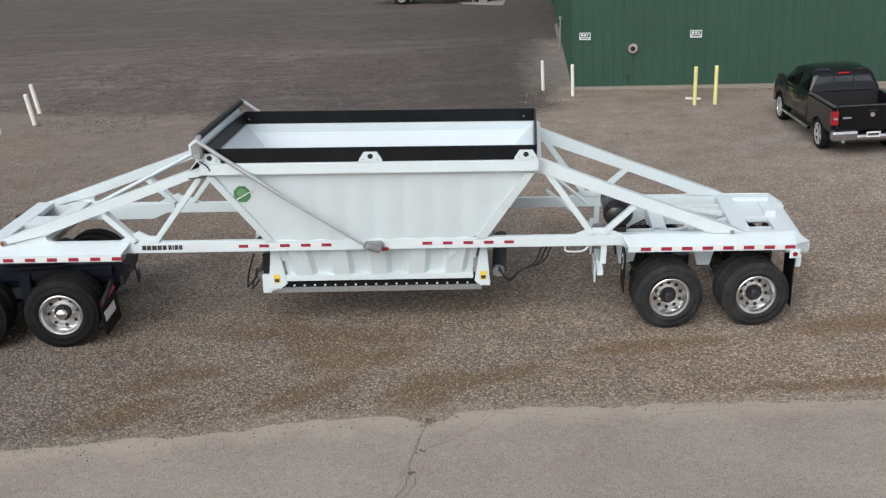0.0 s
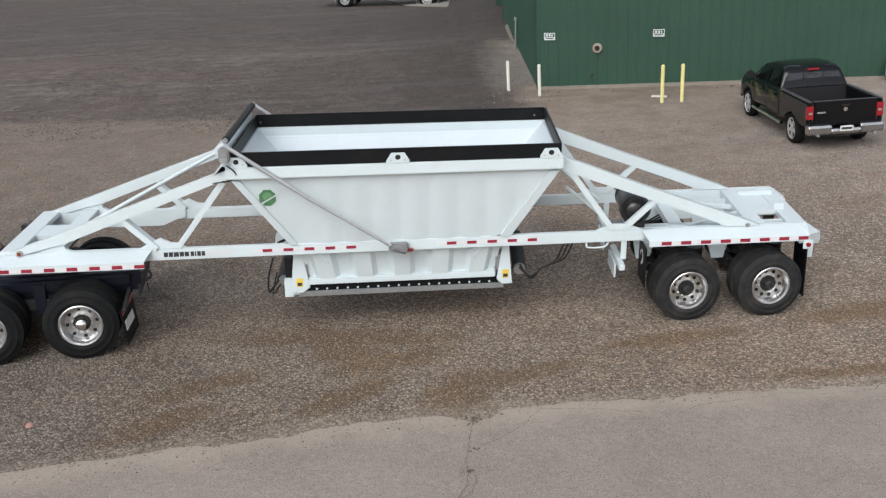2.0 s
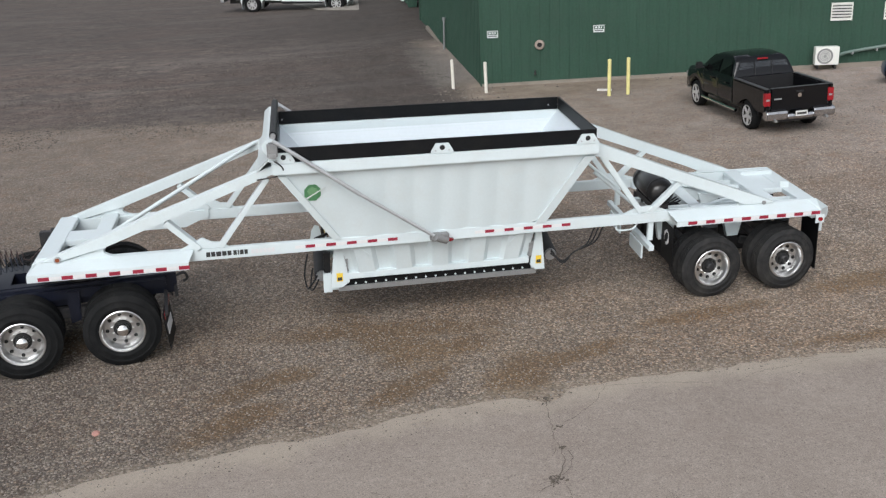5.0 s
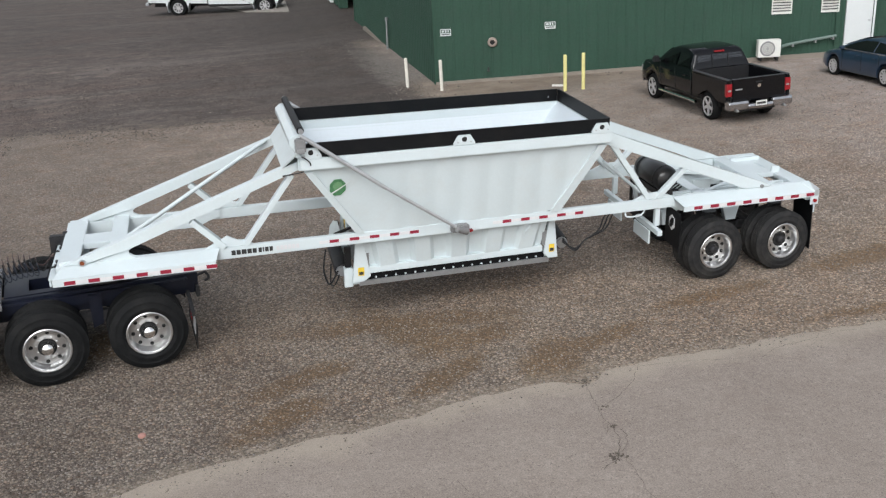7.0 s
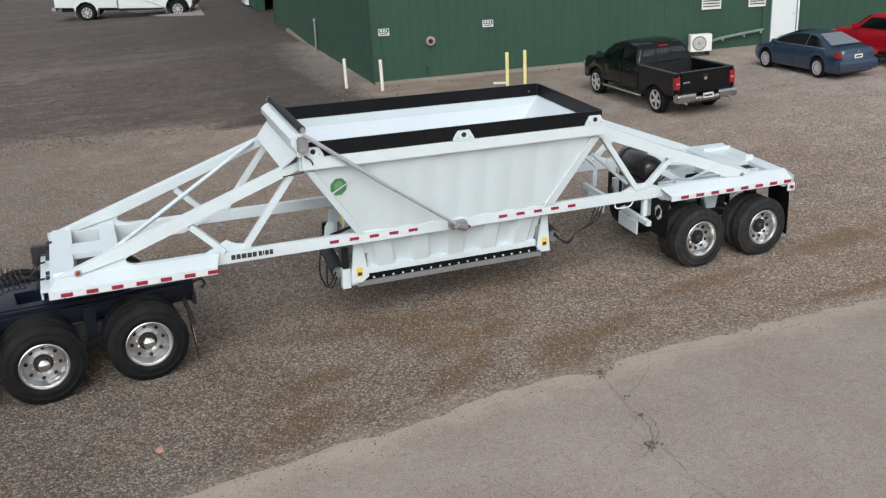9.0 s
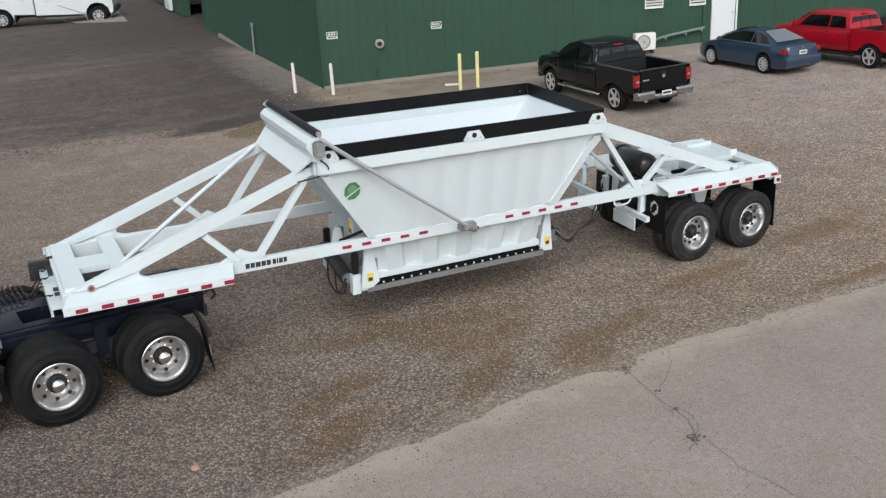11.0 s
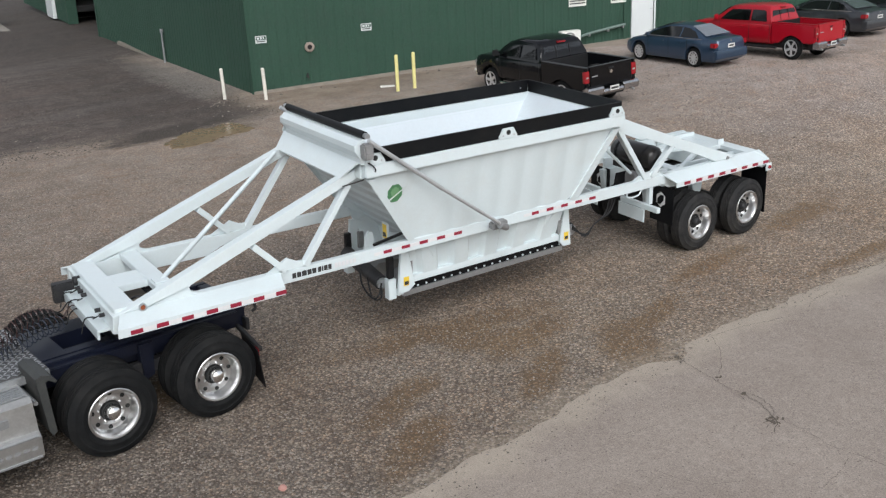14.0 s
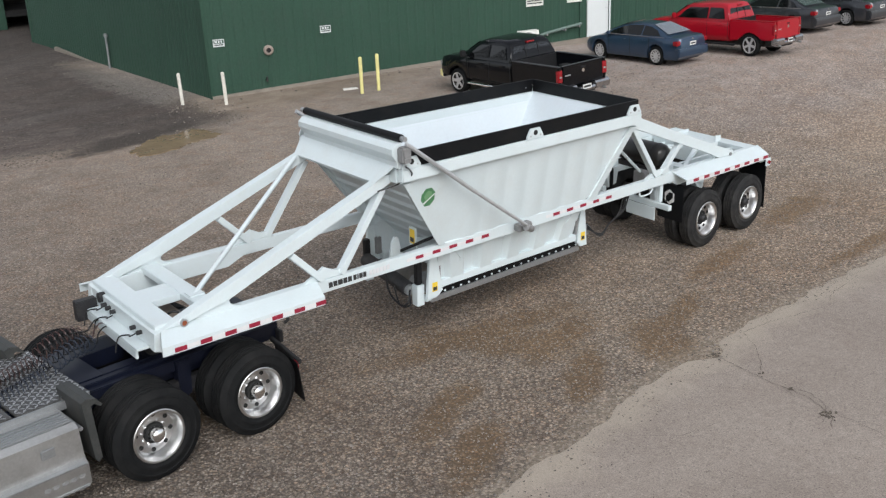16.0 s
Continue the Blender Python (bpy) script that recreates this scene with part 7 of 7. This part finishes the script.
def work_truck(m):
    t = empty("work_truck", m, "white service body work truck on dark dirt", "truck", "parked vehicles")
    wb, W, r = 4.35, 2.05, 0.42
    f = wb + 0.74
    cab = [(1.55, 0.55), (wb - r - 0.14, 0.52)] + arch(wb, 0.44, r + 0.17) + [(wb + r + 0.19, 0.50), (f - 0.05, 0.55), (f, 0.8), (f - 0.03, 1.12), (f - 0.2, 1.25), (wb - 0.3, 1.34), (1.55, 1.38)]
    part("body", prism(cab, -W / 2, W / 2, 0.05), CAR_WHITE, t, "", True)
    base, top = (1.58, wb - 0.2, W - 0.1, 1.36), (1.74, wb - 1.0, W - 0.45, 2.05)
    part("cabin", hull(base, top, 0.07), CAR_WHITE, t, "", True)
    cabin_panes(t, base, top, ((0.20, 0.52), (0.57, 0.9)))
    bed = [(-1.45, 0.72), (-r - 0.16, 0.68)] + arch(0.0, 0.42, r + 0.11) + [(r + 0.16, 0.64), (1.50, 0.60), (1.50, 1.62), (-1.45, 1.62)]
    for s in (1, -1):
        b = part("service_body", prism(bed, s * (W / 2 - 0.45), s * (W / 2 + 0.06), 0.02), CAR_WHITE, t, "", True)
        for x0, x1, z0 in ((-1.38, -0.62, 0.78), (-0.58, 0.58, 1.06), (0.62, 1.44, 0.70)):
            part("cabinet_door", box(x0, x1, s * (W / 2 + 0.055), s * (W / 2 + 0.075), z0, 1.56, 0.008), CAR_WHITE, b)
            part("handle", box((x0 + x1) / 2 - 0.05, (x0 + x1) / 2 + 0.05, s * (W / 2 + 0.07), s * (W / 2 + 0.09), 1.3, 1.36), CHROME, b)
        car_wheel(t, 0.0, s * W / 2, r, 0.24, 0.26, s, 8, 0)
        car_wheel(t, wb, s * W / 2 * 0.97, r, 0.24, 0.26, s, 8, 20)
        part("lettering", box(2.2, 3.2, s * (W / 2 - 0.001), s * (W / 2 + 0.004), 1.0, 1.12), PALE_INK, t)
        part("running_board", box(1.6, wb - 0.7, s * (W / 2 - 0.05), s * (W / 2 + 0.08), 0.44, 0.50, 0.01), PLASTIC, t)
        part("tail_light", box(-1.47, -1.44, s * (W / 2 - 0.25), s * (W / 2 - 0.05), 0.80, 1.05), RED_LENS, t)
    part("bed_floor", box(-1.45, 1.5, -0.6, 0.6, 0.85, 0.92), STEEL, t)
    part("rear_bumper", box(-1.62, -1.45, -W / 2, W / 2, 0.55, 0.70, 0.02), STEEL, t)
    part("front_bumper", box(f - 0.05, f + 0.12, -W / 2, W / 2, 0.50, 0.72, 0.03), PLASTIC, t)
    part("chassis", box(-1.3, f - 0.4, -0.45, 0.45, 0.42, 0.66), DARK_STEEL, t)
    part("well_dark", box(wb - r - 0.05, wb + r + 0.05, -W / 2 + 0.3, W / 2 - 0.3, 0.42, 1.05), DARK, t)
    part("well_dark", box(-r - 0.05, r + 0.05, -W / 2 + 0.3, W / 2 - 0.3, 0.42, 1.0), DARK, t)


work_truck(Matrix.Translation((-2.97, 61.2, ground_z(-2.97, 61.2))) @ Matrix.Rotation(radians(-18), 4, "Z") @ Matrix.Scale(1.38, 4))

# ---- road cracks and ground clutter ----
for k, (w, pts) in enumerate((
    (0.0050, ((-3.08, -2.62), (-3.18, -2.95), (-3.26, -3.36), (-3.33, -3.66), (-3.35, -3.93), (-3.39, -4.15), (-3.52, -4.40), (-3.60, -4.51))),
    (0.0035, ((-3.55, -4.59), (-3.56, -4.83), (-3.65, -5.27), (-3.60, -5.58), (-3.60, -5.98), (-3.72, -6.60))),
    (0.0035, ((-2.25, -2.56), (-2.54, -2.92), (-2.95, -3.25), (-3.24, -3.40))),
    (0.0035, ((-3.32, -3.77), (-3.46, -3.98), (-3.52, -4.08))),
    (0.0040, ((-3.28, -3.96), (-3.28, -4.13), (-3.41, -4.35), (-3.56, -4.50))),
    (0.0030, ((-2.29, -2.52), (-1.63, -2.62), (-1.14, -2.77), (-0.59, -2.92), (-0.20, -2.72), (0.14, -2.70), (0.90, -2.60))),
    (0.0025, ((-5.56, -2.95), (-5.50, -3.21), (-5.15, -3.59), (-4.60, -3.72))),
    (0.0025, ((-5.60, -4.20), (-5.44, -4.33), (-5.37, -4.60), (-5.26, -4.85), (-4.90, -5.10))),
    (0.0025, ((-4.46, -5.66), (-4.02, -5.61), (-3.68, -5.50))),
    (0.0060, ((-3.76, -4.47), (-3.60, -4.51), (-3.44, -4.54))),
    (0.0060, ((-3.53, -4.40), (-3.62, -4.57), (-3.92, -4.72))),
    (0.0045, ((-3.82, -4.56), (-3.55, -4.48))),
    (0.0040, ((-3.62, -4.42), (-3.57, -4.66))),
    (0.0025, ((0.10, -2.42), (0.75, -2.55), (1.50, -2.66), (2.60, -2.62))),
    (0.0022, ((-2.62, -4.93), (-2.48, -5.28), (-2.44, -5.64), (-2.60, -6.10))),
)):
    cr = link("crack", crack_strip(pts, w, k + 1), CRACK)
    cr.parent = road
rnd = random.Random(5)
for cx, cy, k in ((-3.62, -4.52, 26), (-3.3, -3.85, 6), (-3.2, -3.42, 5), (-3.08, -2.66, 12)):
    for i in range(k):
        a, b_ = rnd.gauss(0, 0.05), rnd.gauss(0, 0.035)
        zg = ground_z(cx + a, cy + b_)
        bm = prism([(cx + a + rnd.uniform(0.006, 0.02) * math.cos(q), cy + b_ + rnd.uniform(0.006, 0.02) * math.sin(q)) for q in (0.2, 1.3, 2.4, 3.6, 4.9)], zg + 0.015, zg + 0.026, axis="z")
        link("asphalt_chip", bm, CRACK).parent = road


def pebble_field(name, seed, count, x0, x1, y0, y1, s0, s1, label, keep=None, material=PEBBLE):
    """Loose stones lying on the ground: squashed eight-sided lumps, in one mesh."""
    rng = np.random.default_rng(seed)
    x, y = rng.uniform(x0, x1, count), rng.uniform(y0, y1, count)
    ok = np.array([y_ > road_edge(x_) + 0.02 - 0.12 * abs(noise.noise((x_ * 7, y_ * 7, 4))) if keep is None else keep(x_, y_) for x_, y_ in zip(x, y)])
    x, y = x[ok], y[ok]
    n = len(x)
    size = s0 * (s1 / s0) ** (rng.uniform(0, 1, n) ** 2.2)
    z = np.array([ground_z(u, v) for u, v in zip(x, y)]) + size * 0.10
    ang = rng.uniform(0, 6.283, n)
    base = np.array([(1, 0, 0), (0.1, 1, 0.05), (-1, 0.1, 0), (0, -1, -0.05), (0.1, 0, 1), (0, 0.1, -1)])
    v = base[None] * (0.5 * size[:, None, None]) * rng.uniform(0.65, 1.25, (n, 6, 1))
    v[:, :, 1] *= rng.uniform(0.55, 1.0, n)[:, None]
    v[:, :, 2] *= rng.uniform(0.45, 0.8, n)[:, None]
    c, s = np.cos(ang)[:, None], np.sin(ang)[:, None]
    out = np.stack((v[:, :, 0] * c - v[:, :, 1] * s + x[:, None], v[:, :, 0] * s + v[:, :, 1] * c + y[:, None], v[:, :, 2] + z[:, None]), 2)
    tri = np.array([(0, 1, 4), (1, 2, 4), (2, 3, 4), (3, 0, 4), (1, 0, 5), (2, 1, 5), (3, 2, 5), (0, 3, 5)])
    faces = (tri[None] + 6 * np.arange(n)[:, None, None]).reshape(-1, 3)
    me = bpy.data.meshes.new(name)
    me.from_pydata(out.reshape(-1, 3).tolist(), [], faces.tolist())
    me.materials.append(material)
    return tagged(new(name, me), label, "gravel", kind="stuff")


pebble_field("gravel", 1, 50000, -14.5, 8.5, -3.4, 3.0, 0.020, 0.046, "loose brown and pale gravel stones on the yard")
pebble_field("gravel", 2, 34000, -18, 19, 3.0, 13.5, 0.026, 0.060, "loose brown and pale gravel stones on the yard")
pebble_field("rubble", 3, 260, 2.9, 12.0, 16.0, 20.4, 0.04, 0.16, "broken stone rubble along the wall's foot", lambda x_, y_: 0.15 < (21.30 - 0.345 * x_) - y_ < 1.0)
pebble_field("rubble", 4, 120, 0.0, 2.9, 17.8, 20.6, 0.04, 0.13, "broken stone rubble by the wall's corner")
pebble_field("rubble", 7, 3600, -0.4, 4.2, 20.0, 36.0, 0.02, 0.09, "grey rubble strip along the side wall", lambda x_, y_: -1.9 < x_ - 2.45 - 0.123 * (y_ - 20.4) < -0.14 and noise.noise((x_ * 0.9, y_ * 0.45, 6)) + 0.35 * noise.noise((x_ * 4, y_ * 3, 1)) > -1.1 - 0.55 * (x_ - 2.45 - 0.123 * (y_ - 20.4)), RUBBLE_GREY)
pebble_field("clods", 8, 20000, -16.0, 2.0, 16.6, 34.0, 0.03, 0.085, "loose stones and clods on the dirt lane", lambda x_, y_: noise.noise((x_ * 0.6, y_ * 0.6, 2)) > -0.1 and x_ < 2.2 + 0.123 * (y_ - 20.4), CLOD)
pebble_field("gravel", 9, 1800, -18.0, 1.6, 15.8, 35.0, 0.03, 0.07, "pale stones strewn over the dark dirt lane", lambda x_, y_: noise.noise((x_ * 0.35, y_ * 0.5, 9)) + 0.3 * noise.noise((x_ * 2, y_ * 2, 5)) > 0.05)
pebble_field("gravel", 11, 14000, -12.0, 7.0, -4.9, -2.0, 0.014, 0.038, "stones strewn over the crumbling road edge", lambda x_, y_: -0.8 < y_ - road_edge(x_) < 0.02 and noise.noise((x_ * 1.1, y_ * 2.0, 3)) - 1.5 * (road_edge(x_) - y_) > (-0.62 if x_ < -4.5 else -0.34)).location.z = 0.016
pebble_field("grit", 6, 900, -9, 8, -7.0, -2.3, 0.010, 0.022, "scattered dark grit on the asphalt", lambda x_, y_: y_ < road_edge(x_) - 0.05).location.z = 0.018


def puddle():
    """A shallow sheet of muddy water with an uneven shore."""
    bm = bmesh.new()
    c, s = math.cos(radians(24)), math.sin(radians(24))
    ring = []
    for k in range(72):
        a = 2 * math.pi * k / 72
        q = 1.0 + 0.40 * noise.noise((2 * math.cos(a), 2 * math.sin(a), 3.3)) + 0.30 * noise.noise((6 * math.cos(a), 6 * math.sin(a), 1.3))
        u, w = 1.60 * q * math.cos(a), 0.78 * q * math.sin(a)
        ring.append((u * c - w * s, u * s + w * c))
    for z in (0.0, -0.05):
        bm.faces.new([bm.verts.new((u, w, z)) for u, w in ring])
    bm.verts.ensure_lookup_table()
    for k in range(72):
        j = (k + 1) % 72
        bm.faces.new((bm.verts[k], bm.verts[j], bm.verts[72 + j], bm.verts[72 + k]))
    ob = link("water", bm, WATER)
    ob.location = (-1.23, 15.97, ground_z(-1.23, 15.97) + 0.012)
    ob.rotation_euler = (radians(-2.7), 0, 0)
    ob.scale = (1.08, 1.08, 1)
    return tagged(ob, "shallow brown puddle of muddy water on dirt", "puddle", kind="structure")


puddle()


def lone_stone(x, y, size, material, label, seed):
    r_ = random.Random(seed)
    bm = bmesh.new()
    bmesh.ops.create_icosphere(bm, subdivisions=2, radius=size / 2)
    for v in bm.verts:
        v.co *= r_.uniform(0.85, 1.1)
        v.co.z *= 0.55
    ob = link("stone", bm, material, True)
    ob.matrix_world = pose(x, y, ground_z(x, y) + size * 0.2, 0, 0, 37 * seed)
    return tagged(ob, label, "stone")


lone_stone(-8.6, -2.0, 0.10, mat("pink_stone", (0.46, 0.24, 0.20), 0.8, 0, 0.15, 9, 60, 0.2), "pinkish stone lying on dark gravel", 1)
# plain block standing in for the white pipe elbows at the bollard's foot
bit = link("board", box(-0.24, 0.24, -0.08, 0.08, 0.0, 0.05, 0.008), mat("white_pipe_block", (0.66, 0.64, 0.60), 0.8, 0, 0.12, 9, 60, 0.2))
bit.matrix_world = pose(5.75, 17.15, ground_z(5.75, 17.15), 0, 0, -24)
tagged(bit, "pale flat block standing in for white pipe elbows by yellow bollards", "board")
